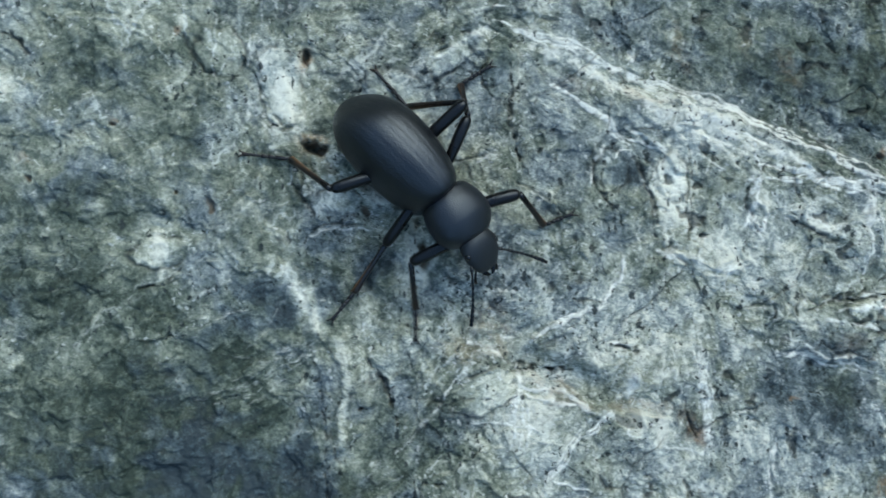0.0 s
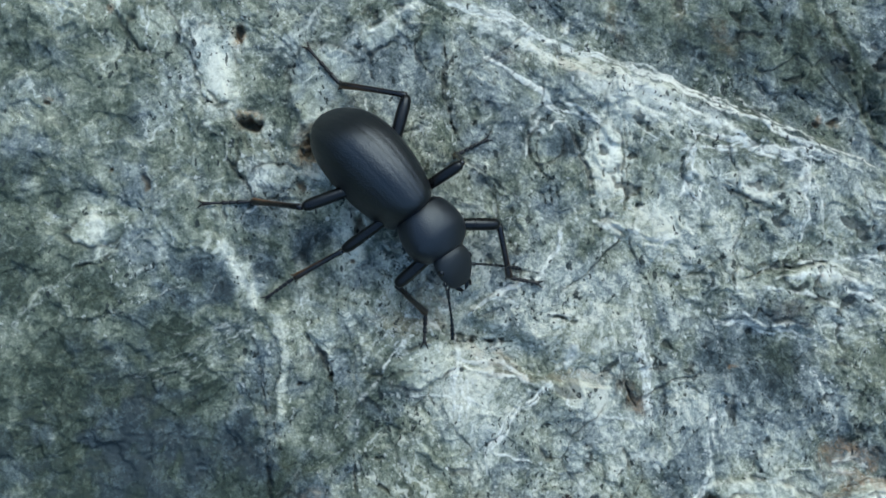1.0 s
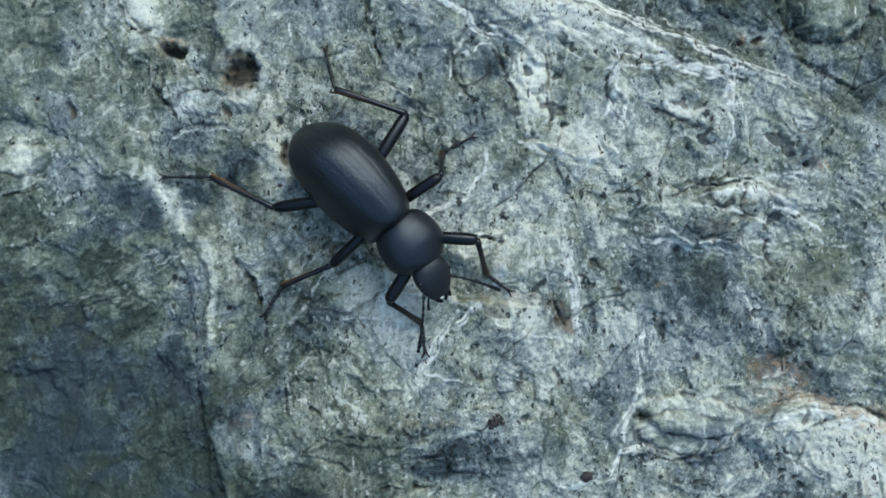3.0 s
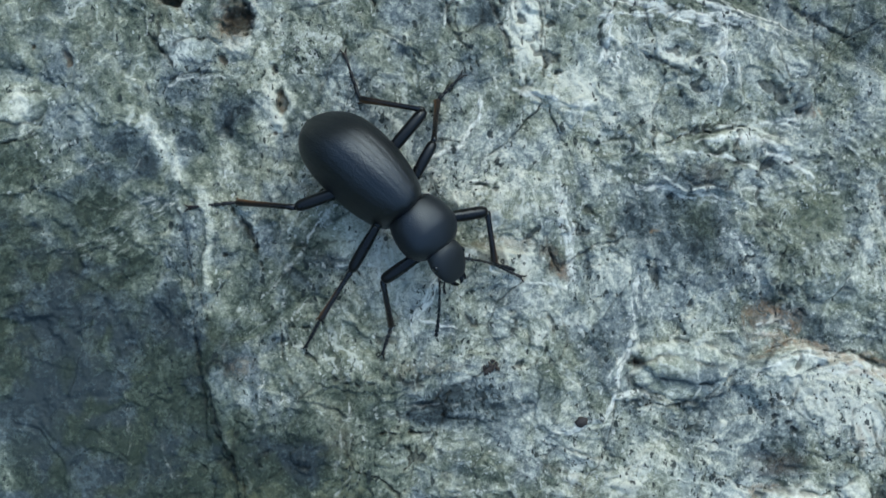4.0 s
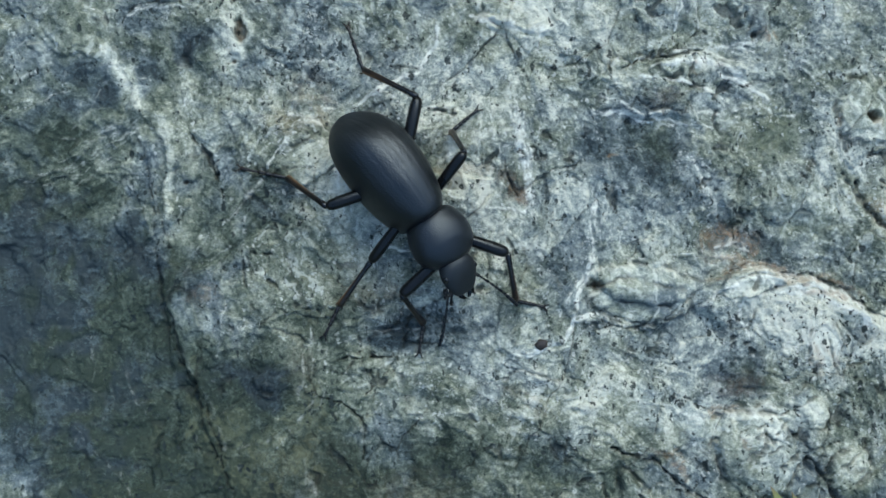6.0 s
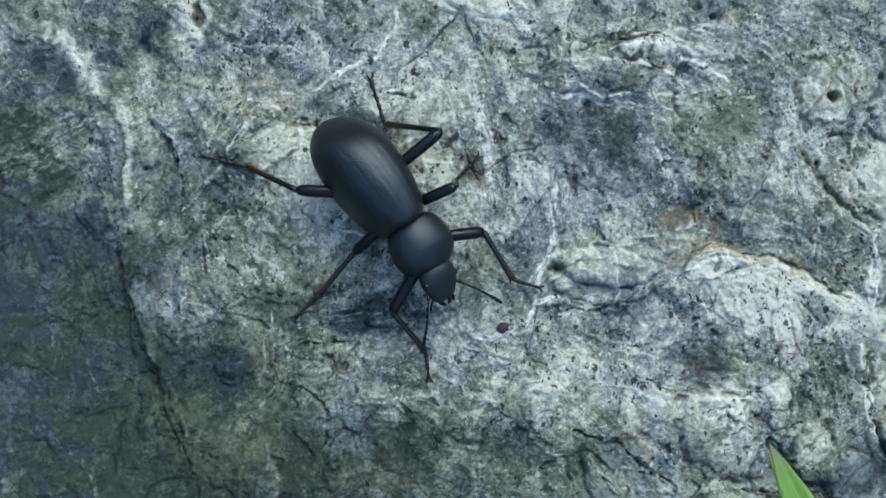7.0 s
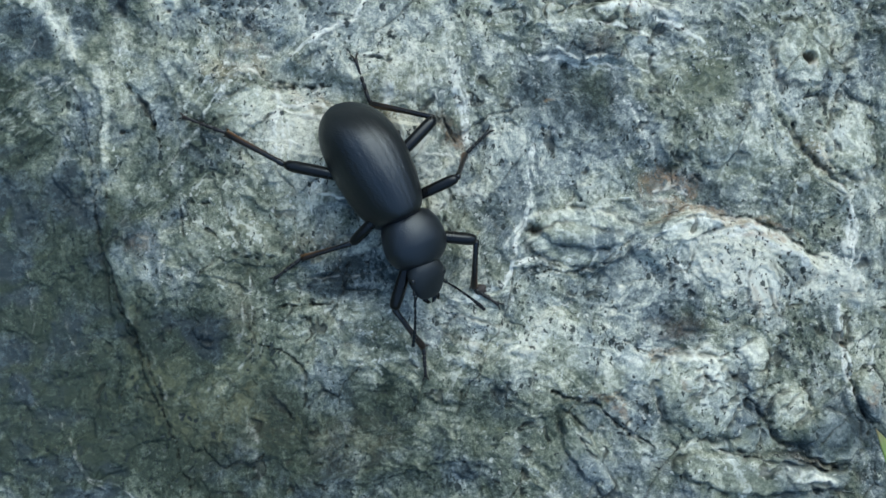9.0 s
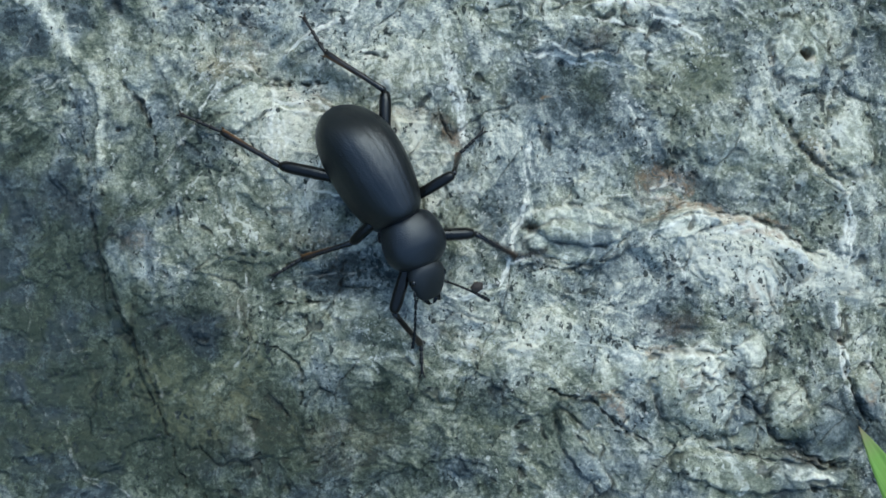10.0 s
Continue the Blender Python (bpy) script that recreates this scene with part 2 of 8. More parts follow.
def limb(bm, path, radii, steps=14, flat=1.0):
    """A tapered, bent tube along a path in the x-z plane or near it."""
    rings = []
    for i, p in enumerate(path):
        a, b = Vector(path[max(i - 1, 0)]), Vector(path[min(i + 1, len(path) - 1)])
        d = (b - a).normalized()
        side = Vector((0, 1, 0)) - d * d.y
        side.normalize()
        up = d.cross(side)
        r = radii[i]
        rings.append([Vector(p) + side * (r * flat * math.cos(q)) + up * (r * math.sin(q)) for q in (2 * math.pi * k / steps for k in range(steps))])
    lathe(bm, rings, steps)


def ball(bm, centre, size, u=16, v=10):
    m = Matrix.Translation(centre) @ Matrix.Diagonal((*size, 1))
    bmesh.ops.create_uvsphere(bm, u_segments=u, v_segments=v, radius=1.0, matrix=m)


MM = 0.001


# ---- ground and rock ----
def ground():
    """Soil round the boulder; unseen slopes added on every side block low sky."""
    bm = bmesh.new()
    rings, steps = 60, 96
    loops = []
    for i in range(rings + 1):
        r = 0.02 + 400.0 * (i / rings) ** 4
        line = []
        for k in range(steps):
            q = 2 * math.pi * k / steps
            x, y = r * math.cos(q), r * math.sin(q)
            rough = noise.noise(Vector((x, y, 0)) * 1.7) * min(1.0, r) * 0.04
            # added rise, cuts the low sky that the beetle's shell mirrors
            rise = 0.62 * max(0.0, r - 1.2) / (1 + max(0.0, r - 1.2) / 60.0)
            rise *= 1 + 0.35 * noise.noise(Vector((math.cos(q) * 1.4, math.sin(q) * 1.4, r * 0.02)))
            tuft = 0.16 * min(1.0, max(0.0, r - 1.2)) * noise.noise(Vector((x, y, 3)) * 0.8)
            line.append(bm.verts.new((x, y, -0.16 + rough + rise + tuft)))
        loops.append(line)
    for a, b in zip(loops, loops[1:]):
        for k in range(steps):
            j = (k + 1) % steps
            bm.faces.new((a[k], b[k], b[j], a[j]))
    bm.faces.new(loops[0])
    ob = part("ground", bm, SOIL)
    tagged(ob, "dark soil with low green growth, an added rise that blocks low sky round the boulder", "ground", kind="structure")


class Field:
    """Gradient noise over a plane, in millimetres."""

    def __init__(self, seed):
        rng = np.random.default_rng(seed)
        a = rng.uniform(0, 2 * np.pi, (256, 256))
        self.gx, self.gy = np.cos(a), np.sin(a)

    def once(self, x, y):
        xi, yi = np.floor(x).astype(int), np.floor(y).astype(int)
        fx, fy = x - xi, y - yi
        u, v = fx * fx * fx * (fx * (fx * 6 - 15) + 10), fy * fy * fy * (fy * (fy * 6 - 15) + 10)

        def corner(i, j):
            p, q = (xi + i) & 255, (yi + j) & 255
            return self.gx[p, q] * (fx - i) + self.gy[p, q] * (fy - j)

        low = corner(0, 0) * (1 - u) + corner(1, 0) * u
        high = corner(0, 1) * (1 - u) + corner(1, 1) * u
        return (low * (1 - v) + high * v) * 1.5

    def fbm(self, x, y, size, octaves=4, gain=0.5, ridged=False):
        total, amp, s = 0.0, 1.0, 1.0 / size
        for k in range(octaves):
            n = self.once(x * s + 17.3 * k, y * s - 9.1 * k)
            total = total + amp * ((1 - 2 * np.abs(n)) if ridged else n)
            amp *= gain
            s *= 2.03
        return total


def smooth(a, b, v):
    q = np.clip((v - a) / (b - a), 0, 1)
    return q * q * (3 - 2 * q)


def boulder():
    """A schist boulder: a height field, fine where the beetle walks and coarse towards its rounded sides."""
    step_size, grow = 0.14, 1.25
    tail = np.cumsum(step_size * grow ** np.arange(1, 28))
    cx, cy = np.arange(-60, 90.01, step_size), np.arange(-77, 38.01, step_size)
    xs = np.concatenate((cx[0] - tail[::-1], cx, cx[-1] + tail))
    ys = np.concatenate((cy[0] - tail[::-1], cy, cy[-1] + tail))
    X, Y = np.meshgrid(xs, ys, indexing="ij")
    f = [Field(s) for s in range(11, 22)]
    # a wandering copy of the plane, so that no line runs straight
    wx = X + 1.1 * f[0].fbm(X, Y, 7, 4) + 0.25 * f[1].fbm(X, Y, 1.3, 2)
    wy = Y + 1.1 * f[2].fbm(X, Y, 7, 4) + 0.25 * f[3].fbm(X, Y, 1.3, 2)
    jx, jy = X + 0.5 * f[0].fbm(X, Y, 4, 3) + 0.07 * f[1].fbm(X, Y, 0.9, 2), Y + 0.5 * f[2].fbm(X, Y, 4, 3) + 0.07 * f[3].fbm(X, Y, 0.9, 2)
    Z = 1.6 - 0.035 * X
    pale, dark, rust, recess_dark, moss, calm, ridge, speck = (np.zeros_like(X) for _ in range(8))
    run_c, run_s = np.full_like(X, 0.002), np.zeros_like(X)

    def window(points, span):
        pts = np.array(points, float).reshape(-1, 2)
        (x0, y0), (x1, y1) = pts.min(0) - span, pts.max(0) + span
        return slice(*np.searchsorted(xs, (x0, x1))), slice(*np.searchsorted(ys, (y0, y1)))

    def away(points, box):
        """Distance to a line of points, the side, and how far along it the nearest place is."""
        pts = np.array(points, float)
        qx, qy = jx[box], jy[box]
        best, bs, ba = np.full_like(qx, 1e3), np.ones_like(qx), np.zeros_like(qx)
        n = len(pts) - 1
        for k in range(n):
            a, d = pts[k], pts[k + 1] - pts[k]
            h = np.clip(((qx - a[0]) * d[0] + (qy - a[1]) * d[1]) / (d @ d), 0, 1)
            ex, ey = qx - a[0] - h * d[0], qy - a[1] - h * d[1]
            r = np.hypot(ex, ey)
            m = r < best
            best[m], bs[m], ba[m] = r[m], np.sign(d[0] * ey - d[1] * ex)[m], ((k + h) / n)[m]
        return best, bs, ba

    wide, narrow, ragged = f[4].fbm(X, Y, 2.0, 2), f[5].fbm(X, Y, 1.2, 2), f[7].fbm(X, Y, 0.9, 3)
    lumpy, broken = f[5].fbm(X, Y, 1.6, 2), smooth(-0.25, 0.25, f[9].fbm(X, Y, 3.0, 2))

    def run(points, weight=1.0):
        """The way in which the rock's fibres lie along a line."""
        for a, b in zip(points, points[1:]):
            box = window((a, b), 9)
            dx, dy = b[0] - a[0], b[1] - a[1]
            h = np.clip(((X[box] - a[0]) * dx + (Y[box] - a[1]) * dy) / (dx * dx + dy * dy), 0, 1)
            r = np.hypot(X[box] - a[0] - h * dx, Y[box] - a[1] - h * dy)
            w, q = weight * np.exp(-(r / 3.2) ** 2), 2 * math.atan2(dy, dx)
            run_c[box] += w * math.cos(q)
            run_s[box] += w * math.sin(q)

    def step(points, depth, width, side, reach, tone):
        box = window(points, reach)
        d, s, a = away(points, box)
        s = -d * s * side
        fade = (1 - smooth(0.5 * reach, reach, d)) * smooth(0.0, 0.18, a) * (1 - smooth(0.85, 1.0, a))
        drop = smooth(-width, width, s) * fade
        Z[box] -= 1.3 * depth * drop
        # dropped side made darker in colour: dark mineral, and shade painted in
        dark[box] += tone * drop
        run(points, 0.7)

    # draws the seams, and the painted sun on the ledge's lip
    def vein(points, width, strength):
        box = window(points, 3 + width * 3)
        d, _, a = away(points, box)
        w = width * (0.55 + 0.45 * np.sin(np.pi * np.clip(a, 0.05, 0.95))) * (1 + 0.7 * wide[box])
        core = np.exp(-(d / (0.55 * np.maximum(w, 0.26))) ** 2)
        band = smooth(0.5, 1.0, width)
        pale[box] = np.maximum(pale[box], strength * core * (0.85 + 0.7 * narrow[box]) * (1 - 0.55 * band))
        dark[box] -= 0.7 * band * strength * core
        ridge[box] = np.maximum(ridge[box], (0.12 + 0.16 * band) * strength * core)
        run(points, 0.6 + 0.6 * width)

    def spot(at, rx, ry, turn, x, y):
        c, s = math.cos(radians(turn)), math.sin(radians(turn))
        ex, ey = x - at[0], y - at[1]
        return np.hypot((ex * c + ey * s) / rx, (ey * c - ex * s) / ry)

    def patch(at, rx, ry, turn, strength):
        strength *= 0.65 if 0 < strength and rx < 10 else 1.0
        box = window(at, 1.5 * max(rx, ry) + 6)
        m = 1 - smooth(0.55, 1.25, spot(at, rx, ry, turn, jx[box], jy[box]) if min(rx, ry) < 1.5 else spot(at, rx, ry, turn, wx[box], wy[box]))
        dark[box] += strength * m
        Z[box] -= 0.18 * strength * m
        if strength > 0 and rx < 7:
            moss[box] -= 0.18 * strength * m

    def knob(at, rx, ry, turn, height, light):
        """A rounded lump with a darkened furrow at its foot."""
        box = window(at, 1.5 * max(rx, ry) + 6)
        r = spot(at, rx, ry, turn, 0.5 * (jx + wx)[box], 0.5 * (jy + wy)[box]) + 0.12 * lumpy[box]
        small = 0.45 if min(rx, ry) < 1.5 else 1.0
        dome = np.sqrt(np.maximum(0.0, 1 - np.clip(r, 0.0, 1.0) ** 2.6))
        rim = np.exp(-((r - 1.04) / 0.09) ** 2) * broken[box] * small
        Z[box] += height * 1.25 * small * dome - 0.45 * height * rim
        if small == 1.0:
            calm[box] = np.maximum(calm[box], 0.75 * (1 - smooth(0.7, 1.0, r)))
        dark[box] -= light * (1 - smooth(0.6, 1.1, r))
        recess_dark[box] = np.maximum(recess_dark[box], 0.65 * rim)

    def rusty(at, rx, ry, turn, strength):
        box = window(at, 1.5 * max(rx, ry) + 6)
        rust[box] = np.maximum(rust[box], strength * (1 - smooth(0.4, 1.3, spot(at, rx, ry, turn, wx[box], wy[box]))))

    def speckled(at, rx, ry, turn, amount):
        """Black flakes of mica, thick on the ground."""
        box = window(at, 1.5 * max(rx, ry) + 6)
        speck[box] = np.maximum(speck[box], amount * (1 - smooth(0.4, 1.3, spot(at, rx, ry, turn, wx[box], wy[box]))))

    def worn(at, rx, ry, turn, amount):
        box = window(at, 1.5 * max(rx, ry) + 6)
        calm[box] = np.maximum(calm[box], amount * (1 - smooth(0.5, 1.3, spot(at, rx, ry, turn, wx[box], wy[box]))))

    def green(at, rx, ry, turn, strength):
        box = window(at, 1.5 * max(rx, ry) + 6)
        moss[box] += strength * (1 - smooth(0.5, 1.3, spot(at, rx, ry, turn, wx[box], wy[box])))

    def pit(at, rx, ry, turn, depth):
        box = window(at, 1.5 * max(rx, ry) + 6)
        r = spot(at, rx, ry, turn, jx[box], jy[box]) + 0.3 * ragged[box]
        Z[box] -= 1.4 * depth * (1 - smooth(0.35, 1.05, r))
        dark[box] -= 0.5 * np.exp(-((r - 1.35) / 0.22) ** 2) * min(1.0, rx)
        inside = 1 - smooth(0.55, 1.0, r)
        recess_dark[box] = np.maximum(recess_dark[box], 0.62 * inside)
        rust[box] = np.maximum(rust[box], 0.8 * inside)

    def crack(points, width, depth):
        box = window(points, 4)
        d, _, a = away(points, box)
        d = d + 0.22 * ragged[box]
        w = width * (0.35 + 0.65 * np.sin(np.pi * np.clip(a, 0.04, 0.96))) * (1 + 0.8 * wide[box])
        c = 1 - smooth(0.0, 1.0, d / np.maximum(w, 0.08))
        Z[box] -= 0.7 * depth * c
        recess_dark[box] = np.maximum(recess_dark[box], 0.62 * c)
        run(points, 0.5)

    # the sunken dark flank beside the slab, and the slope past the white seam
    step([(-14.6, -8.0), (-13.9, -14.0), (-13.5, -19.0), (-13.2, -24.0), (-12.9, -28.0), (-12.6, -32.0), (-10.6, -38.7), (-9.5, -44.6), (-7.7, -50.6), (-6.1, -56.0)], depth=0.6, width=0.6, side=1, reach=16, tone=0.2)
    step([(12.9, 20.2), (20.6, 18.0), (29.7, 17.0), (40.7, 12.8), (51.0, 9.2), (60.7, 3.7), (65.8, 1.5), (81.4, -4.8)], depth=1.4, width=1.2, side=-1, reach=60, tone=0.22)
    # white seams
    vein([(-4.1, 18.8), (-1.6, 21.4), (3.0, 23.7), (5.6, 25.9)], 0.9, 0.75)
    vein([(5.6, 25.9), (10.1, 24.7), (17.2, 22.1), (25.0, 18.8), (32.7, 16.2), (39.9, 12.4), (50.7, 9.1)], 0.4, 0.75)
    vein([(7.5, 23.7), (14.0, 21.4), (21.7, 18.2), (30.2, 14.6), (39.9, 11.1)], 0.9, 0.5)
    vein([(35.3, 15.3), (41.2, 13.3), (46.3, 11.1), (52.8, 7.2)], 0.3, 0.7)
    vein([(28.2, 12.4), (35.3, 9.1), (43.1, 6.5), (52.8, 3.9)], 0.9, 0.45)
    vein([(39.9, 9.1), (46.3, 7.8), (52.8, 6.5)], 0.35, 0.8)
    vein([(13.0, 24.7), (20.4, 20.8), (28.9, 15.6), (35.3, 12.4), (43.1, 9.1), (50.7, 7.2)], 1.1, 0.5)
    vein([(20.4, 18.2), (28.9, 13.3), (37.9, 9.8), (45.0, 7.2)], 0.8, 0.6)
    vein([(12.7, 18.8), (17.9, 15.6), (20.8, 13.3), (25.6, 11.1)], 0.3, 0.8)
    vein([(-19.7, 24.7), (-19.0, 20.1), (-17.7, 15.6), (-15.8, 13.0)], 2.0, 0.45)
    vein([(-32.0, -3.8), (-28.1, -2.5), (-24.8, 1.4), (-22.3, 4.6)], 0.35, 0.6)
    vein([(-42.3, -13.5), (-41.0, -10.3), (-38.4, -7.1), (-35.2, -5.1)], 0.35, 0.6)
    vein([(3.6, -11.6), (1.0, -15.5), (-1.6, -19.3), (-5.4, -23.2)], 0.6, 0.6)
    vein([(35.3, 8.5), (36.0, 5.9), (34.7, 2.7)], 0.3, 0.6)
    vein([(39.9, 3.9), (45.0, 2.7), (50.7, 3.3)], 0.6, 0.6)
    vein([(26.3, 11.3), (26.9, 8.7), (25.4, 3.5)], 1.6, 0.5)
    vein([(53.0, -30.7), (57.6, -31.2), (65.2, -34.4)], 1.6, 0.5)
    vein([(39.1, 5.0), (44.3, 2.9), (47.5, 2.1)], 0.9, 0.6)
    vein([(28.8, -11.6), (29.6, -16.9), (30.4, -22.1)], 0.35, 0.6)
    vein([(43.6, -6.3), (50.9, -5.0), (58.1, -7.9)], 0.6, 0.5)
    vein([(55.7, -32.3), (59.6, -33.8), (64.9, -35.3)], 1.3, 0.6)
    vein([(41.9, -46.2), (47.7, -48.5), (55.0, -48.2), (60.2, -51.0)], 0.8, 0.5)
    vein([(19.1, -6.3), (15.1, -7.4), (12.0, -9.2), (10.3, -10.8)], 0.35, 0.95)
    vein([(20.8, -1.2), (19.5, -5.1), (17.8, -6.9)], 0.3, 0.8)
    vein([(29.3, -12.9), (30.7, -18.3), (30.7, -23.6)], 0.4, 0.7)
    vein([(52.4, -48.9), (57.1, -48.9), (59.6, -50.7)], 0.5, 0.6)
    vein([(6.3, -42.7), (13.0, -40.4), (19.7, -40.2)], 0.4, 0.3)
    vein([(57.7, -61.3), (64.9, -63.7), (71.6, -63.5)], 0.6, 0.35)
    vein([(-17.7, -39.4), (-16.7, -43.4), (-14.3, -47.6)], 0.4, 0.5)
    vein([(-19.2, -51.9), (-16.3, -57.4), (-10.6, -61.1)], 0.35, 0.7)
    vein([(9.6, -17.3), (9.9, -22.6)], 0.4, 0.6)
    vein([(40.4, -53.9), (42.1, -58.7), (45.2, -62.9)], 1.0, 0.5)
    vein([(46.7, -59.6), (56.7, -59.7), (63.2, -62.8), (71.8, -65.4)], 1.0, 0.6)
    # dark blue-grey minerals
    patch((-21.6, -7.7), 4.5, 3.0, 20, 0.7)
    patch((-41.0, 7.2), 5, 3, 0, 0.4)
    patch((-31.3, -21.9), 12, 4.5, 10, 0.6)
    patch((-44.9, -7.7), 5, 2.5, -10, 0.5)
    patch((-11.9, -26.5), 5, 2.5, 0, 0.5)
    patch((30.2, 23.4), 14, 3.5, -20, 0.3)
    patch((45.0, 20.1), 9, 5, -20, 0.45)
    patch((42.4, -11.6), 6, 2.0, 5, 0.6)
    patch((39.9, -2.5), 4, 2.0, 5, 0.3)
    patch((-33.0, -28.5), 7, 6, 0, 0.8)
    patch((-20.5, -25.7), 8, 5, 0, 0.6)
    patch((-12.0, -4.5), 2.4, 1.6, 0, 0.8)
    patch((11.5, -2.6), 1.8, 0.9, -30, 0.5)
    patch((21.0, 8.8), 2.0, 2.2, 0, 0.6)
    patch((43.5, -21.2), 9, 3.2, -30, 0.4)
    patch((40.6, -10.1), 7, 1.6, 0, 0.6)
    patch((50.3, -13.0), 4, 1.5, 0, 0.4)
    patch((20.2, -36.1), 5.5, 1.1, -8, 0.9)
    patch((59.9, -19.2), 7, 2.5, -20, 0.45)
    patch((-25.6, -36.7), 11, 8, 20, 0.7)
    patch((-32.5, -44.3), 8, 6, 0, 0.7)
    patch((-1.5, -41.7), 3.2, 2.6, 10, 0.85)
    patch((14.5, -36.8), 2.0, 1.6, 0, 0.8)
    patch((23.1, -37.5), 2.6, 1.2, 0, 0.8)
    patch((41.1, -16.5), 9, 4, -20, 0.6)
    patch((42.4, -34.4), 5, 1.8, -10, 0.6)
    patch((-24.5, -11.1), 4, 2.2, 0, 0.5)
    patch((-7.7, -0.6), 3, 2, 0, 0.6)
    patch((53.3, -43.4), 5.5, 2.6, -20, 0.75)
    patch((44.3, -17.2), 9, 3.5, -15, 0.7)
    patch((44.0, -34.4), 5, 1.5, 20, 0.55)
    patch((52.4, -43.9), 6.5, 3.4, -5, 0.12)
    patch((63.5, -20.3), 7, 4, -40, 0.2)
    patch((-19.9, -38.3), 7, 12, 10, 0.7)
    patch((16.0, -36.0), 6.5, 1.6, -4, 0.85)
    patch((-1.6, -42.1), 3.2, 3.0, 0, 0.5)
    patch((71.9, -58.8), 4.2, 3.4, 0, 0.25)
    patch((20.2, -52.2), 5, 3.0, 0, 0.3)
    patch((-3.3, -42.3), 3.4, 3.0, 0, 0.3)
    patch((-21.3, -43.1), 6, 10, 0, 0.6)
    patch((38.7, -39.1), 5, 1.5, -10, 0.4)
    patch((61.9, -19.4), 7, 4, -40, 0.1)
    # pale, grey-green slabs
    patch((-17.1, 18.2), 4, 5, 0, -0.3)
    patch((-33.9, -0.6), 4.5, 2.5, 0, -0.5)
    patch((25.6, 7.2), 6, 3, 0, -0.35)
    patch((10.7, -19.3), 7, 5, 20, -0.2)
    patch((5.7, -26.2), 10, 7, 0, -0.35)
    patch((-3.8, -32.4), 6, 6, 0, -0.3)
    patch((43.2, -45.0), 12, 3.5, 0, -0.3)
    # these two stand for a sun fleck, painted as pale rock
    patch((62.1, -37.9), 6, 4, 0, -0.6)
    patch((67.7, -39.4), 11, 4.2, -18, -0.75)
    patch((55.6, -51.8), 8, 6, 0, -0.25)
    patch((66.9, -51.8), 6, 5, -30, -0.3)
    patch((7.7, -20.2), 7, 4, 0, -0.4)
    patch((40.7, -22.2), 5, 3, 0, -0.2)
    # rust
    rusty((-15.5, 21.7), 0.9, 1.4, 0, 1.0)
    rusty((-30.0, 24.3), 0.8, 0.8, 0, 0.8)
    rusty((-47.5, 9.4), 1.0, 0.8, 0, 0.6)
    rusty((28.9, -21.3), 1.3, 1.2, 0, 0.8)
    rusty((54.4, -27.5), 2.6, 1.6, -20, 0.8)
    rusty((6.0, -10.9), 2.4, 1.6, 0, 0.5)
    rusty((13.8, -32.0), 7, 1.0, 0, 0.4)
    rusty((1.8, -10.9), 3.5, 2.0, 0, 0.5)
    rusty((52.6, -28.2), 2.2, 1.2, 0, 0.7)
    rusty((59.0, -32.4), 5.0, 0.7, -10, 0.8)
    rusty((5.1, -8.8), 3.2, 2.4, 0, 0.5)
    rusty((62.1, -31.9), 6.0, 0.6, -8, 0.8)
    rusty((46.0, -55.2), 0.9, 0.6, 0, 0.9)
    rusty((9.9, -26.3), 1, 0.6, 0, 0.3)
    rusty((77.1, -55.0), 1.2, 2.0, 0, 0.8)
    # pits
    pit((-14.4, 11.4), 1.7, 1.1, -15, 1.6)
    pit((-7.0, 8.7), 2.0, 2.4, -20, 1.8)
    pit((-8.6, 4.2), 0.5, 0.7, 0, 0.45)
    pit((-3.0, 2.8), 0.5, 0.6, 0, 0.35)
    pit((-2.3, -0.8), 0.8, 1.3, 20, 0.9)
    pit((71.5, -14.2), 0.8, 0.9, 0, 1.4)
    pit((53.2, -25.0), 0.3, 0.3, 0, 0.5)
    pit((51.4, -48.9), 1.0, 0.4, 0, 0.6)
    pit((74.5, -48.8), 0.5, 0.6, 0, 0.6)
    # cracks
    crack([(-13.5, -20.5), (-13.2, -26.7), (-12.6, -32.0), (-10.6, -38.7), (-9.5, -44.6), (-7.7, -50.6)], 0.3, 0.6)
    crack([(7.0, -42.1), (9.8, -38.9)], 0.15, 0.3)
    crack([(56.3, -50.8), (59.5, -53.0)], 0.2, 0.5)
    crack([(-3.3, -26.2), (-2.5, -29.5)], 0.15, 0.4)
    crack([(8.8, -13.7), (12.0, -14.2), (14.7, -13.7)], 0.22, 0.5)
    crack([(58.9, -52.7), (55.4, -53.8)], 0.15, 0.4)
    crack([(7.8, 22.1), (7.5, 16.9), (7.8, 13.0), (8.8, 9.8)], 0.35, 0.8)
    crack([(17.2, 8.5), (19.2, 4.6), (19.8, 2.0)], 0.25, 0.6)
    crack([(-8.0, -13.5), (-5.8, -16.1), (-5.1, -20.0)], 0.3, 0.7)
    crack([(8.8, -13.8), (11.4, -14.2), (14.0, -13.5)], 0.25, 0.7)
    crack([(-48.8, 24.7), (-46.2, 21.4)], 0.5, 0.6)
    crack([(-17.1, 7.8), (-15.1, 3.9)], 0.2, 0.5)
    crack([(-4.0, -17.1), (-0.1, -17.2), (5.8, -17.1)], 0.15, 0.3)
    crack([(60.8, -32.9), (57.6, -32.2), (54.3, -32.4)], 0.2, 0.5)
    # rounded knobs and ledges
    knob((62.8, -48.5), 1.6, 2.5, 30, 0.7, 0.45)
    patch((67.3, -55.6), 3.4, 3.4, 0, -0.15)
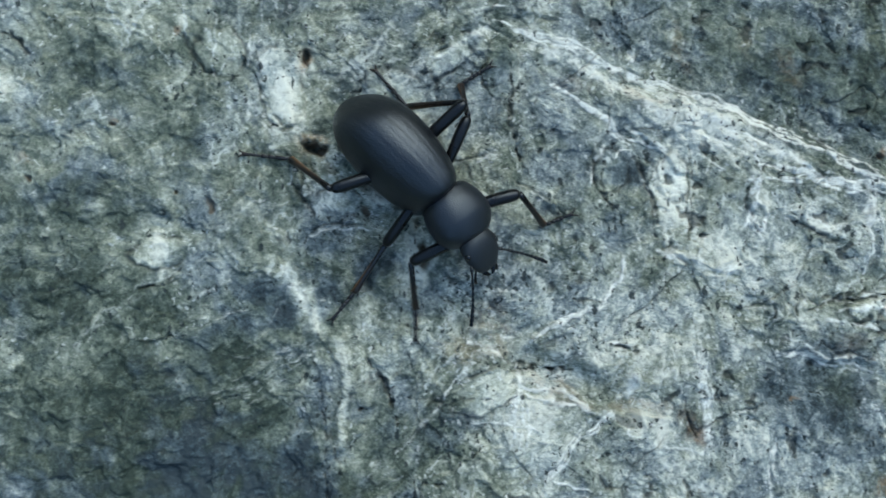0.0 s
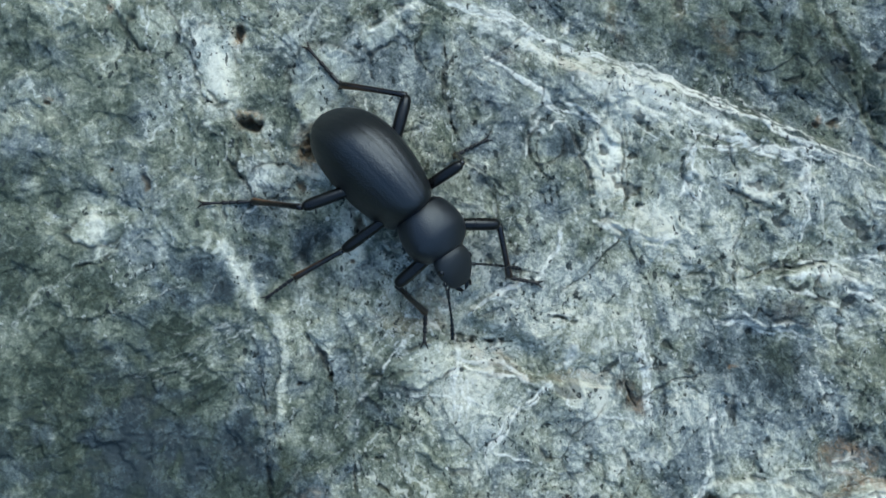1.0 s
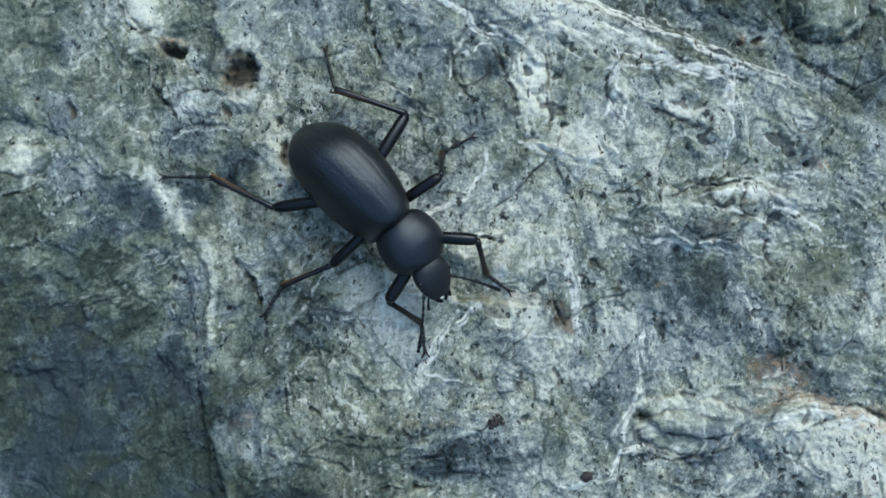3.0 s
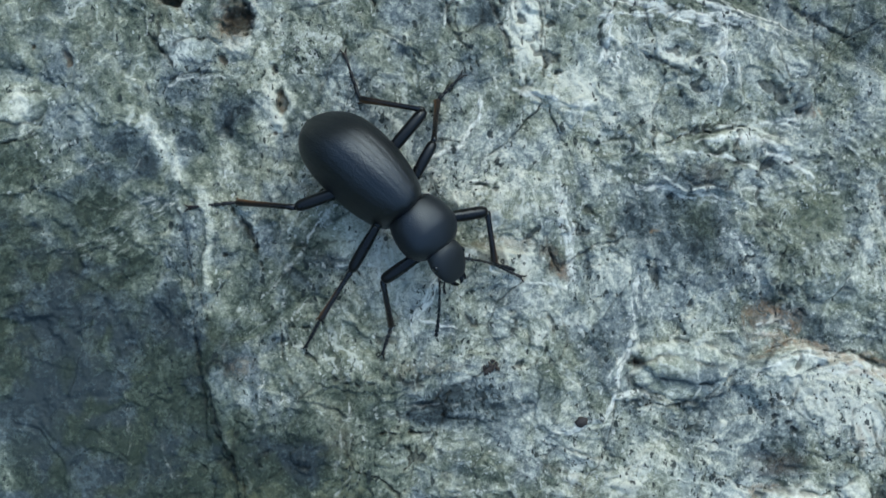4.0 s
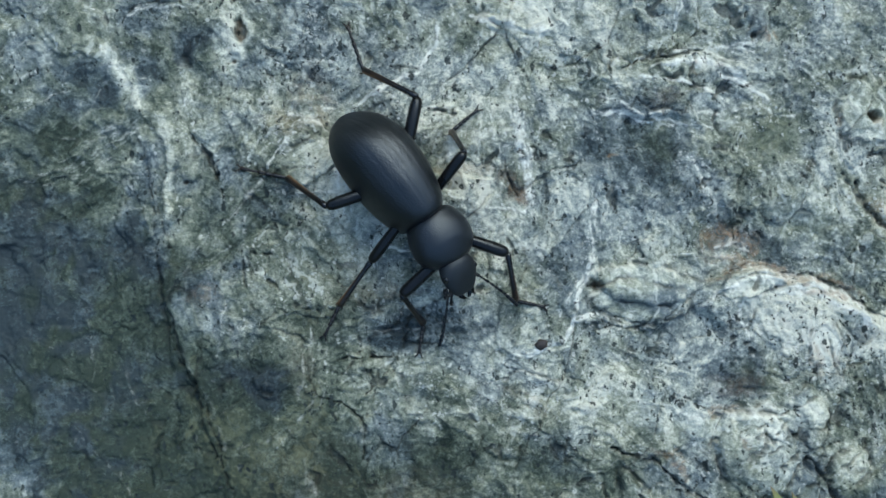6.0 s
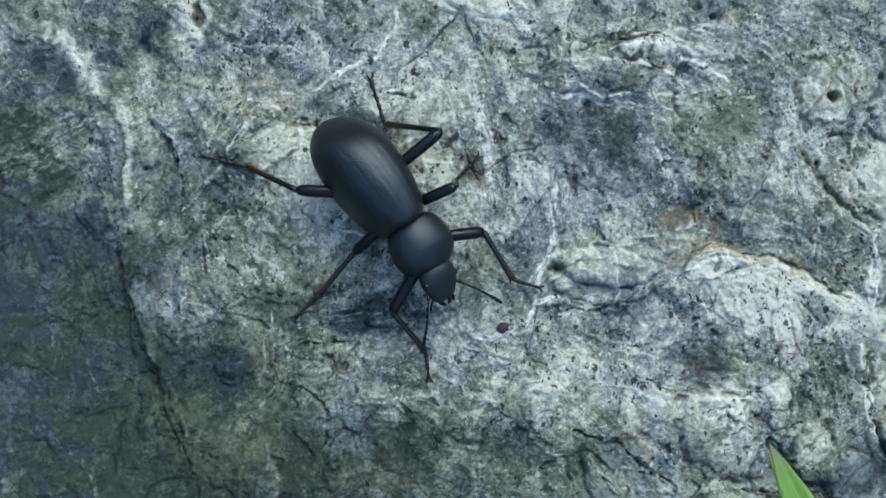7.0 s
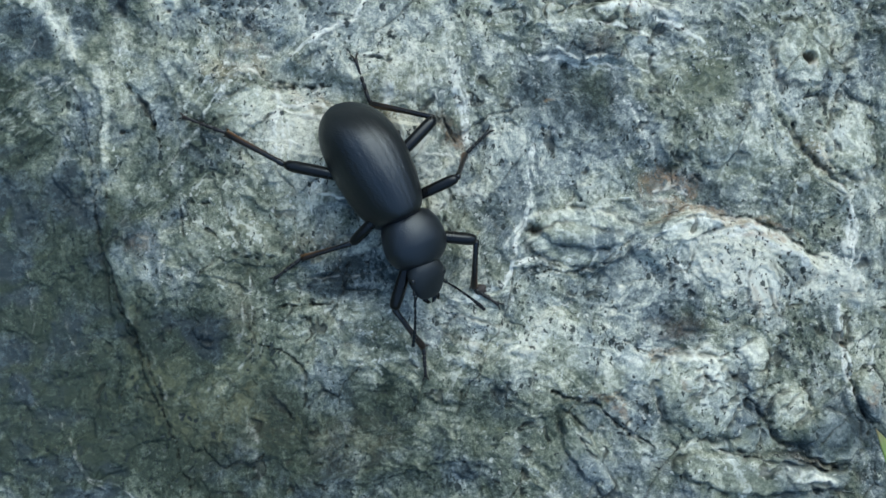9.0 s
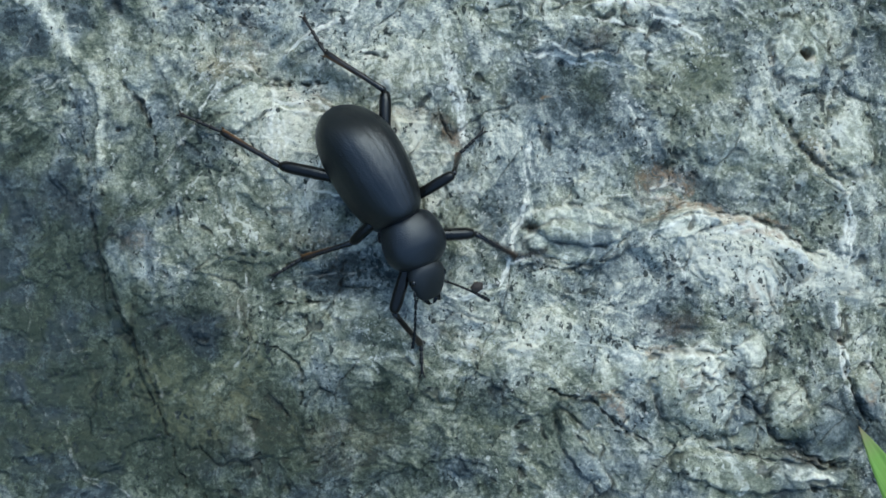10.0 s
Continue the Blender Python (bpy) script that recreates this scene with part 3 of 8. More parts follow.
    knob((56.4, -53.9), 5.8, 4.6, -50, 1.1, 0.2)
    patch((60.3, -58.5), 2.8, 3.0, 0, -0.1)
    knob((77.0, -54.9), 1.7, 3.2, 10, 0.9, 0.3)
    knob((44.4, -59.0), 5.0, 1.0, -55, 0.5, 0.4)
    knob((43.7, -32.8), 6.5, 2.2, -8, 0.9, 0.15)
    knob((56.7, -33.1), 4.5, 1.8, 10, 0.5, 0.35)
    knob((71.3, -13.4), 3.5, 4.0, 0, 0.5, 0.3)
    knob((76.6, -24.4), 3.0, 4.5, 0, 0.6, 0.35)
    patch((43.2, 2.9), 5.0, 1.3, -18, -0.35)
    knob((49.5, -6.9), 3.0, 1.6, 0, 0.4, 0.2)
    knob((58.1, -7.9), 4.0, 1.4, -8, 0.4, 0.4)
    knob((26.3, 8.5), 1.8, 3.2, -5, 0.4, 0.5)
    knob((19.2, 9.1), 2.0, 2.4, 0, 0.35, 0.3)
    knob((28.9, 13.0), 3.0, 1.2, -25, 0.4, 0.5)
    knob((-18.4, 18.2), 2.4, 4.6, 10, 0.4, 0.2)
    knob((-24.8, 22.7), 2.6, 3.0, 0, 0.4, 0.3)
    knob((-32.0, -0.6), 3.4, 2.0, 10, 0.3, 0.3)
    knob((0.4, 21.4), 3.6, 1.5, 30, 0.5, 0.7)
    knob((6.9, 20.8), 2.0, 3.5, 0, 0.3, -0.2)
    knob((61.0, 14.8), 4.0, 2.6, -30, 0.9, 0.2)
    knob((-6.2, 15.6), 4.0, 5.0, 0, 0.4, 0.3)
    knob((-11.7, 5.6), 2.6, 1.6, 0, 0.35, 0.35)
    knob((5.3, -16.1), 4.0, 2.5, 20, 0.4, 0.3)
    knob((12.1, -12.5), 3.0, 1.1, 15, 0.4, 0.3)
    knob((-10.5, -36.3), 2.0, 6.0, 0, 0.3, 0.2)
    # more bands and seams
    vein([(-27.0, -58.3), (-23.4, -59.8), (-20.2, -61.4)], 0.8, 0.6)
    vein([(-19.2, -51.5), (-17.2, -56.3), (-14.2, -59.8)], 0.45, 0.7)
    vein([(-6.9, -50.9), (-2.2, -49.9), (1.9, -48.2), (4.0, -45.7)], 1.0, 0.45)
    vein([(2.4, -50.9), (3.7, -55.6), (3.8, -59.6)], 0.6, 0.45)
    vein([(-45.1, 25.7), (-40.9, 25.7), (-35.7, 25.8)], 0.35, 0.7)
    vein([(-45.5, 15.1), (-42.9, 14.1)], 0.4, 0.6)
    vein([(-36.5, 13.0), (-32.6, 14.6), (-30.0, 15.6)], 0.8, 0.45)
    vein([(-26.0, 19.4), (-24.1, 21.6), (-21.5, 21.9)], 0.5, 0.5)
    vein([(-41.9, -11.5), (-40.3, -9.0), (-38.6, -7.0), (-34.1, -5.1)], 0.5, 0.5)
    vein([(62.1, -32.1), (67.2, -35.7), (70.4, -38.6)], 0.8, 0.8)
    vein([(52.0, -34.1), (54.7, -33.0), (58.1, -32.5)], 0.5, 0.7)
    vein([(52.8, -37.5), (50.3, -40.0), (46.8, -41.8)], 0.9, 0.3)
    vein([(40.6, -45.4), (43.7, -49.6), (47.5, -52.5)], 1.6, 0.35)
    vein([(46.5, -47.1), (50.3, -50.0), (52.7, -54.2)], 1.6, 0.35)
    # broad tones
    patch((-29.3, 18.1), 16, 8, 0, 0.15)
    patch((-18.8, -45.3), 16, 22, 10, 0.9)
    patch((16.9, -56.3), 26, 10, 0, 0.65)
    patch((0.4, -55.2), 14, 9, 0, 0.5)
    patch((-20.7, -32.2), 16, 9, 0, 0.6)
    patch((-41.0, -0.6), 14, 8, 0, 0.35)
    patch((-41.0, -23.2), 20, 10, 0, 0.7)
    patch((33.4, 24.7), 26, 6, -18, 0.1)
    patch((41.8, -1.3), 18, 9, 0, -0.15)
    patch((56.6, -28.4), 4.5, 2.2, 0, 0.7)
    patch((63.1, -26.8), 4, 3, 0, 0.4)
    patch((72.5, -36.1), 5, 1.2, -35, 0.8)
    patch((61.5, -20.1), 4.0, 3.0, 0, 0.2)
    # ledges, with painted shade on their lower sides
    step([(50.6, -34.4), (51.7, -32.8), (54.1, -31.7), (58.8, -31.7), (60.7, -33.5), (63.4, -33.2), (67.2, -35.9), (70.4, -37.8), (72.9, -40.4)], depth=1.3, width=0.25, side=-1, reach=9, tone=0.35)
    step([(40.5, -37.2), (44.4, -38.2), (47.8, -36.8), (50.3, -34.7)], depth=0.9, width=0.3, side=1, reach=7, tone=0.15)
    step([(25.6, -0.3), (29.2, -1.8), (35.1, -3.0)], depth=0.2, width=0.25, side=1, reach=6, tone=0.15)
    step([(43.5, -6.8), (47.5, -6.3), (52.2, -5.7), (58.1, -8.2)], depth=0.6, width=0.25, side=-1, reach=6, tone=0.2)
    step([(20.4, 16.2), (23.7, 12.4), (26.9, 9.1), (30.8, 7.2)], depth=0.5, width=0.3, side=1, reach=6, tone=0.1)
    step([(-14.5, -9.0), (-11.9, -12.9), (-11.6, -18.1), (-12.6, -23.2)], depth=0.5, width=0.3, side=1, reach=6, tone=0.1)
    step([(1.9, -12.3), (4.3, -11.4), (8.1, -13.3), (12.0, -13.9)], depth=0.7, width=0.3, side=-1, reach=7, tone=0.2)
    # bright edge of the lip: sunlight painted as white lines
    vein([(59.1, -32.2), (62.7, -32.7), (67.2, -35.4), (70.8, -38.0)], 0.45, 0.9)
    vein([(67.2, -36.4), (69.8, -37.9)], 0.9, 1.0)
    # upper flank
    vein([(-42.3, 25.8), (-37.8, 25.8), (-34.6, 25.9)], 0.3, 0.6)
    vein([(-50.7, 17.5), (-47.5, 15.9), (-43.6, 14.0), (-41.0, 12.4)], 0.6, 0.5)
    vein([(-41.0, 11.4), (-37.8, 11.7), (-34.6, 13.7), (-31.3, 14.9)], 0.9, 0.45)
    patch((-47.8, 18.2), 2.5, 1.5, 0, -0.9)
    patch((-18.7, 18.8), 7.0, 2.2, -73, -0.25)
    patch((-23.6, 23.7), 2.6, 2.2, 0, -0.5)
    vein([(-25.5, 28.5), (-25.8, 24.7), (-25.5, 21.4)], 0.25, 0.5)
    crack([(-29.4, 24.0), (-28.1, 22.1), (-27.1, 20.8)], 0.5, 0.5)
    crack([(-49.4, 24.3), (-47.8, 23.4), (-46.8, 21.4)], 0.5, 0.5)
    crack([(-21.0, 22.1), (-20.6, 18.2), (-19.0, 14.9), (-17.1, 12.4)], 0.2, 0.4)
    rusty((-37.5, 14.0), 0.8, 0.5, 0, 0.7)
    pit((-37.5, 14.0), 0.4, 0.3, 0, 0.4)
    pit((-46.7, 8.3), 0.5, 0.5, 0, 0.5)
    patch((-32.6, 1.7), 6, 2, 0, -0.6)
    patch((-39.7, 5.2), 1.6, 1.0, 0, -0.7)
    vein([(-46.8, 7.2), (-45.6, 5.2), (-44.3, 3.3)], 0.5, 0.4)
    vein([(-34.6, 7.2), (-32.0, 7.5)], 0.4, 0.45)
    patch((-46.8, 3.3), 2.5, 1.6, 0, 0.5)
    patch((-37.8, 21.4), 7, 2.5, 0, 0.35)
    # lower flank
    vein([(-50.7, -7.7), (-48.1, -8.3), (-46.8, -10.0)], 0.6, 0.65)
    vein([(-46.8, -10.3), (-44.3, -11.3), (-41.0, -11.9)], 0.6, 0.45)
    vein([(-42.3, -11.6), (-42.0, -8.3), (-41.0, -6.1)], 0.35, 0.5)
    vein([(-40.4, -10.9), (-39.4, -9.0), (-37.1, -6.7), (-33.9, -5.4), (-31.3, -3.8)], 0.5, 0.55)
    patch((-31.6, -2.2), 2.8, 1.8, 0, -0.5)
    crack([(-34.9, -4.8), (-32.0, -4.1), (-29.4, -3.2)], 0.15, 0.4)
    vein([(-17.1, -2.5), (-15.1, -5.8), (-13.5, -8.7)], 1.7, 0.6)
    vein([(-28.1, -17.1), (-24.8, -16.1), (-21.6, -15.1), (-18.4, -13.2), (-15.1, -11.9)], 0.35, 0.75)
    vein([(-26.1, -17.7), (-22.3, -16.8)], 0.4, 0.65)
    vein([(-23.6, -18.1), (-20.3, -16.8), (-17.7, -14.8)], 0.3, 0.55)
    vein([(-19.0, -16.8), (-17.1, -17.4)], 0.3, 0.5)
    vein([(-11.6, -10.3), (-11.3, -16.8), (-11.1, -23.2)], 1.2, 0.5)
    crack([(-14.2, -12.9), (-13.8, -16.8), (-13.2, -20.6)], 0.15, 0.4)
    crack([(-11.9, -23.2), (-11.6, -25.2)], 0.2, 0.5)
    pit((-9.3, -18.1), 0.4, 0.3, 0, 0.4)
    vein([(-42.3, -26.5), (-39.7, -25.2), (-37.8, -26.5)], 0.5, 0.5)
    vein([(-49.4, -26.5), (-47.5, -27.8)], 0.5, 0.5)
    patch((-22.3, -5.4), 3, 2, 0, 0.45)
    # by the white seam
    vein([(7.5, 25.9), (11.4, 24.3), (16.6, 22.4), (21.1, 20.1), (23.7, 18.8)], 1.3, 0.55)
    vein([(24.3, 19.5), (26.9, 18.5), (30.8, 17.9), (34.7, 15.9), (37.9, 14.3), (41.2, 13.7)], 0.3, 0.85)
    vein([(28.9, 16.9), (33.4, 14.9), (36.6, 12.7), (39.9, 10.7)], 1.0, 0.6)
    knob((30.2, 12.4), 2.0, 0.8, -25, 0.4, 0.9)
    vein([(36.0, 9.8), (39.9, 9.1), (43.1, 8.3), (46.3, 8.2), (49.6, 7.2)], 0.45, 0.9)
    vein([(12.4, 18.8), (15.3, 16.9), (18.5, 14.6), (21.1, 12.4)], 0.35, 0.85)
    vein([(21.1, 14.3), (23.7, 12.7), (25.3, 11.7)], 0.6, 0.75)
    knob((26.3, 10.1), 0.9, 1.4, 0, 0.3, 0.9)
    vein([(26.3, 10.4), (26.6, 7.2), (25.9, 1.4)], 1.6, 0.45)
    vein([(21.7, 11.1), (23.0, 7.8), (24.3, 3.9)], 0.6, 0.4)
    crack([(16.9, 10.4), (17.9, 7.8)], 0.3, 0.5)
    vein([(36.0, 8.2), (35.7, 5.2), (35.0, 3.3)], 0.4, 0.75)
    vein([(37.9, 6.5), (39.2, 3.9)], 0.35, 0.55)
    rusty((22.1, 17.9), 2.2, 0.7, -35, 0.45)
    vein([(48.9, 7.2), (48.6, 2.7)], 0.4, 0.7)
    knob((21.7, 22.4), 0.8, 0.6, 0, 0.2, 1.0)
    vein([(42.4, 14.3), (45.0, 11.7), (47.6, 9.1)], 0.5, 0.65)
    # the middle
    vein([(10.7, -10.3), (13.3, -8.7), (16.6, -6.7), (17.9, -6.4)], 0.45, 0.95)
    knob((22.1, -15.1), 0.5, 1.3, 0, 0.2, 1.0)
    vein([(8.8, -14.8), (9.1, -18.1), (8.8, -22.6)], 0.5, 0.65)
    step([(6.2, -15.5), (11.4, -16.8), (14.6, -17.7), (18.5, -18.1), (21.1, -19.3)], depth=0.5, width=0.2, side=-1, reach=6, tone=0.15)
    vein([(14.6, -22.6), (17.2, -20.6), (19.2, -18.7)], 0.3, 0.75)
    vein([(12.0, -26.5), (14.0, -23.2)], 0.3, 0.55)
    vein([(29.5, -10.3), (30.2, -16.1), (30.5, -22.6), (29.5, -23.2), (26.9, -22.9)], 0.45, 0.7)
    rusty((15.3, -17.5), 3.5, 0.7, -12, 0.5)
    rusty((25.0, -18.6), 2.6, 0.5, -12, 0.6)
    vein([(25.6, -0.9), (30.2, -1.9), (34.0, -1.9)], 0.6, 0.75)
    crack([(19.2, -10.9), (21.7, -11.1)], 0.15, 0.6)
    step([(38.6, -11.5), (41.8, -12.2), (45.0, -12.9), (50.2, -12.6)], depth=0.6, width=0.25, side=1, reach=7, tone=0.25)
    vein([(39.9, -10.3), (42.4, -11.9), (45.0, -12.6)], 0.5, 0.6)
    patch((14.0, -22.6), 7, 4, 0, -0.25)
    patch((23.7, -20.6), 3, 2.5, 0, -0.5)
    vein([(26.2, -0.4), (28.8, -1.5), (32.7, -2.7)], 0.9, 0.75)
    vein([(30.7, -1.9), (34.7, -2.4)], 0.6, 0.65)
    vein([(32.4, -2.3), (32.3, -4.9)], 0.4, 0.6)
    vein([(39.6, 4.6), (42.8, 3.2), (45.1, 1.8)], 1.4, 0.6)
    crack([(40.2, 3.2), (42.8, 2.0), (46.7, 0.6)], 0.5, 0.4)
    vein([(48.9, 6.9), (49.1, 3.0), (48.9, -1.6)], 0.35, 0.65)
    vein([(35.7, 6.1), (35.2, 3.5), (36.5, 1.1)], 0.5, 0.55)
    vein([(51.3, 0.2), (51.8, -2.4)], 0.5, 0.5)
    vein([(51.7, -6.7), (54.9, -7.5), (56.8, -9.5), (59.4, -12.0)], 0.6, 0.9)
    vein([(38.9, -11.8), (43.5, -12.6), (49.5, -12.5)], 0.5, 0.65)
    patch((47.6, -10.5), 3, 1.5, 0, 0.6)
    rusty((47.5, -10.8), 3, 1.5, 0, 0.4)
    pit((57.9, -4.1), 0.5, 0.4, 0, 0.6)
    rusty((58.1, -4.0), 1.2, 1.0, 0, 0.6)
    vein([(30.3, -12.1), (30.8, -16.7), (30.3, -21.3)], 0.4, 0.65)
    vein([(36.9, -28.9), (36.5, -32.1), (35.4, -34.7), (34.9, -37.3), (33.2, -38.6), (29.2, -40.1)], 0.4, 1.0)
    vein([(35.0, -36.0), (37.9, -36.2)], 0.35, 0.75)
    vein([(36.2, -30.8), (41.5, -30.7), (48.1, -31.3), (50.6, -32.7)], 0.9, 0.4)
    knob((43.0, -34.7), 6.0, 2.4, -5, 0.6, -0.1)
    crack([(39.9, -36.9), (44.5, -37.7), (47.2, -36.5), (49.2, -34.6)], 0.3, 0.5)
    rusty((54.8, -27.6), 3.0, 0.7, 0, 0.8)
    rusty((61.2, -32.8), 2.4, 0.6, 0, 0.8)
    vein([(51.9, -34.1), (55.3, -32.9), (59.2, -32.7), (63.9, -33.3)], 0.8, 0.75)
    vein([(49.8, -36.0), (52.6, -34.1)], 0.5, 0.55)
    knob((55.8, -35.6), 0.6, 1.4, 0, 0.25, 0.8)
    knob((47.4, -40.5), 0.5, 1.3, -45, 0.25, 0.8)
    knob((50.9, -42.0), 0.6, 1.2, -20, 0.25, 0.6)
    knob((64.9, -41.2), 2.0, 3.0, 0, 0.3, 0.8)
    vein([(53.3, -48.7), (57.3, -48.2), (59.9, -49.6)], 1.2, 0.8)
    # pits and pale ground behind
    pit((-30.0, 6.0), 0.4, 0.4, 0, 0.4)
    pit((-3.3, -4.5), 0.4, 0.3, 0, 0.4)
    pit((-26.5, 4.9), 0.5, 1.0, 20, 0.5)
    patch((-3.5, -2.2), 2, 4, 0, -0.7)
    vein([(-35.1, -4.6), (-31.7, -3.4), (-29.0, -1.9), (-26.3, 0.6), (-25.3, 1.9)], 0.35, 0.55)
    crack([(-35.1, -4.8), (-32.1, -4.1), (-29.1, -2.2)], 0.15, 0.35)
    vein([(-17.3, -3.0), (-14.9, -7.7), (-12.3, -10.1)], 1.6, 0.55)
    vein([(-28.3, -16.7), (-23.7, -15.9), (-19.7, -12.7), (-15.7, -11.6)], 0.5, 0.7)
    vein([(-25.7, -17.1), (-21.8, -16.3)], 0.4, 0.55)
    vein([(-22.3, -13.3), (-19.0, -11.5), (-15.7, -10.9)], 0.4, 0.55)
    vein([(-12.0, -10.4), (-11.2, -13.7), (-11.1, -19.0)], 0.9, 0.6)
    crack([(-16.1, 9.4), (-15.9, 6.1), (-15.4, 4.2)], 0.25, 0.4)
    vein([(-15.1, 1.8), (-12.5, 2.7), (-9.2, 1.9)], 0.25, 0.45)
    patch((-19.3, -4.9), 2, 3, 0, 0.5)
    patch((-8.1, -2.7), 1.6, 1.5, 0, 0.7)
    patch((-25.2, -3.3), 4, 2, 0, 0.3)
    crack([(-7.2, -13.6), (-6.3, -15.9), (-5.5, -18.6)], 0.35, 0.7)
    # the bright knobs
    vein([(49.7, -12.6), (56.4, -12.7), (63.0, -13.5)], 0.7, 0.55)
    rusty((68.2, -15.0), 0.5, 0.9, 0, 0.9)
    rusty((72.2, -14.4), 0.9, 1.0, 0, 0.6)
    crack([(69.7, -22.2), (70.9, -25.3), (73.4, -27.4), (75.3, -30.2)], 0.5, 0.6)
    rusty((71.5, -25.6), 1.0, 4.0, 40, 0.4)
    vein([(75.5, -31.2), (76.3, -34.3), (75.8, -36.9)], 0.6, 0.9)
    vein([(50.3, -19.3), (51.8, -22.0), (52.9, -24.8)], 0.7, 0.5)
    knob((42.6, -19.4), 0.4, 0.5, 0, 0.1, 1.0)
    rusty((54.4, -28.0), 2.0, 0.5, -10, 0.8)
    crack([(38.8, -52.4), (43.1, -52.7), (45.7, -54.9), (46.3, -55.9)], 0.32, 0.6)
    crack([(46.8, -57.6), (49.4, -59.2)], 0.4, 0.8)
    crack([(64.3, -56.8), (65.4, -59.6), (66.7, -60.3)], 0.6, 0.8)
    crack([(66.6, -61.7), (69.9, -63.2), (73.2, -64.1), (75.2, -63.2)], 0.35, 0.8)
    crack([(58.6, -50.8), (60.3, -50.2)], 0.25, 0.6)
    crack([(54.6, -51.2), (57.3, -51.0)], 0.15, 0.5)
    crack([(66.0, -55.9), (69.0, -55.8)], 0.12, 0.5)
    crack([(58.7, -55.4), (60.4, -54.9)], 0.12, 0.4)
    crack([(40.9, -56.6), (42.1, -59.3), (43.3, -60.1)], 0.15, 0.5)
    step([(46.9, -46.3), (51.4, -48.7), (53.4, -48.5), (58.8, -47.4)], depth=0.4, width=0.2, side=-1, reach=6, tone=0.3)
    rusty((52.8, -48.6), 3.0, 0.4, 0, 0.6)
    knob((56.7, -49.1), 3.4, 1.2, 5, 0.3, 0.8)
    # small white lump, painted bright as part of the sun fleck
    knob((70.8, -39.4), 0.8, 0.7, 0, 0.3, 1.0)
    rusty((63.4, -43.7), 0.9, 2.0, 20, 0.6)
    patch((63.3, -40.1), 3.4, 3.4, 0, -0.5)
    vein([(74.5, -48.1), (74.6, -52.2), (74.8, -54.8)], 0.3, 0.8)
    vein([(77.8, -49.0), (77.2, -52.3)], 0.3, 0.8)
    vein([(54.0, -60.8), (59.3, -61.5), (66.6, -63.0), (71.2, -64.3)], 0.5, 0.35)
    knob((70.6, -64.5), 2.0, 0.6, -8, 0.3, 1.0)
    # the slab's lower end
    crack([(4.8, -43.8), (7.1, -44.7), (9.6, -47.2), (9.7, -49.8), (9.3, -51.8)], 0.22, 0.7)
    crack([(8.8, -39.8), (12.1, -39.7)], 0.15, 0.5)
    crack([(2.8, -48.7), (4.9, -48.0)], 0.15, 0.4)
    crack([(3.4, -40.8), (4.5, -43.5)], 0.25, 0.4)
    vein([(-5.9, -50.8), (-0.5, -49.8), (2.3, -46.7)], 1.0, 0.45)
    vein([(2.7, -51.3), (3.1, -55.4), (3.5, -58.7)], 0.7, 0.45)
    patch((32.1, -48.0), 5, 3, 0, -0.5)
    vein([(-23.3, -16.2), (-19.2, -14.1), (-16.5, -12.3)], 0.35, 0.6)
    vein([(-11.5, -12.6), (-11.2, -17.3), (-11.6, -22.5)], 1.0, 0.55)
    crack([(-14.6, -13.8), (-13.6, -18.4), (-12.6, -22.5), (-12.0, -24.5)], 0.15, 0.5)
    vein([(-11.0, -29.2), (-8.2, -26.1), (-6.0, -23.6), (-3.9, -21.1)], 0.4, 0.3)
    vein([(-7.0, -27.5), (-4.8, -25.6)], 0.3, 0.5)
    vein([(2.8, -10.6), (5.4, -11.7), (7.2, -13.2)], 0.6, 0.7)
    vein([(8.8, -13.9), (8.2, -18.5), (8.0, -21.2)], 0.6, 0.6)
    vein([(20.8, -0.6), (20.4, -2.5), (19.8, -4.6), (18.2, -6.4)], 0.3, 0.9)
    patch((40.9, -21.1), 32, 28, 0, -0.42)
    patch((-18.6, -26.5), 24, 30, 0, 0.22)
    patch((16.9, -57.6), 24, 8, 0, 0.2)
    patch((-41.0, -3.8), 22, 22, 0, 0.15)
    # run of the fibres
    run([(42.8, -48.7), (49.4, -53.9), (56.5, -59.1)], 1.5)
    run([(39.4, -54.6), (41.8, -58.8), (44.1, -63.6)], 2)
    run([(48.0, -45.2), (53.0, -49.5), (59.5, -52.6)], 1)
    run([(57.0, -60.1), (64.3, -62.3), (72.2, -63.5)], 1)
    run([(66.9, -40.4), (68.3, -45.8), (67.6, -51.1)], 1)
    run([(39.0, -15.3), (39.8, -22.0), (41.0, -29.1)], 1)
    run([(53.8, -15.0), (55.5, -20.4), (57.1, -26.5)], 1.2)
    run([(63.7, -16.2), (64.6, -23.6), (63.6, -29.5)], 1)
    run([(61.0, -38.7), (66.9, -41.7), (73.4, -44.8)], 0.8)
    run([(10.8, 23.5), (22.5, 18.9), (38.6, 12.3), (55.9, 5.0)], 2)
    run([(12.8, 18.3), (22.5, 13.7), (38.6, 7.7)], 1.5)
    run([(21.8, 9.2), (22.7, 5.9), (23.6, 2.0)], 3)
    run([(26.0, 9.1), (26.3, 5.3), (26.9, 0.1)], 3)
    run([(30.2, 9.1), (30.7, 5.2), (31.1, 0.0)], 3)
    run([(35.3, 6.5), (35.6, 2.6), (35.9, -0.7)], 2.5)
    run([(40.5, 2.5), (41.4, -2.0), (41.0, -6.6)], 2)
    run([(21.7, 0.1), (26.8, -1.2), (38.5, -3.3)], 1)
    run([(-18.7, -29.1), (-16.5, -38.4), (-14.4, -50.3)], 1)
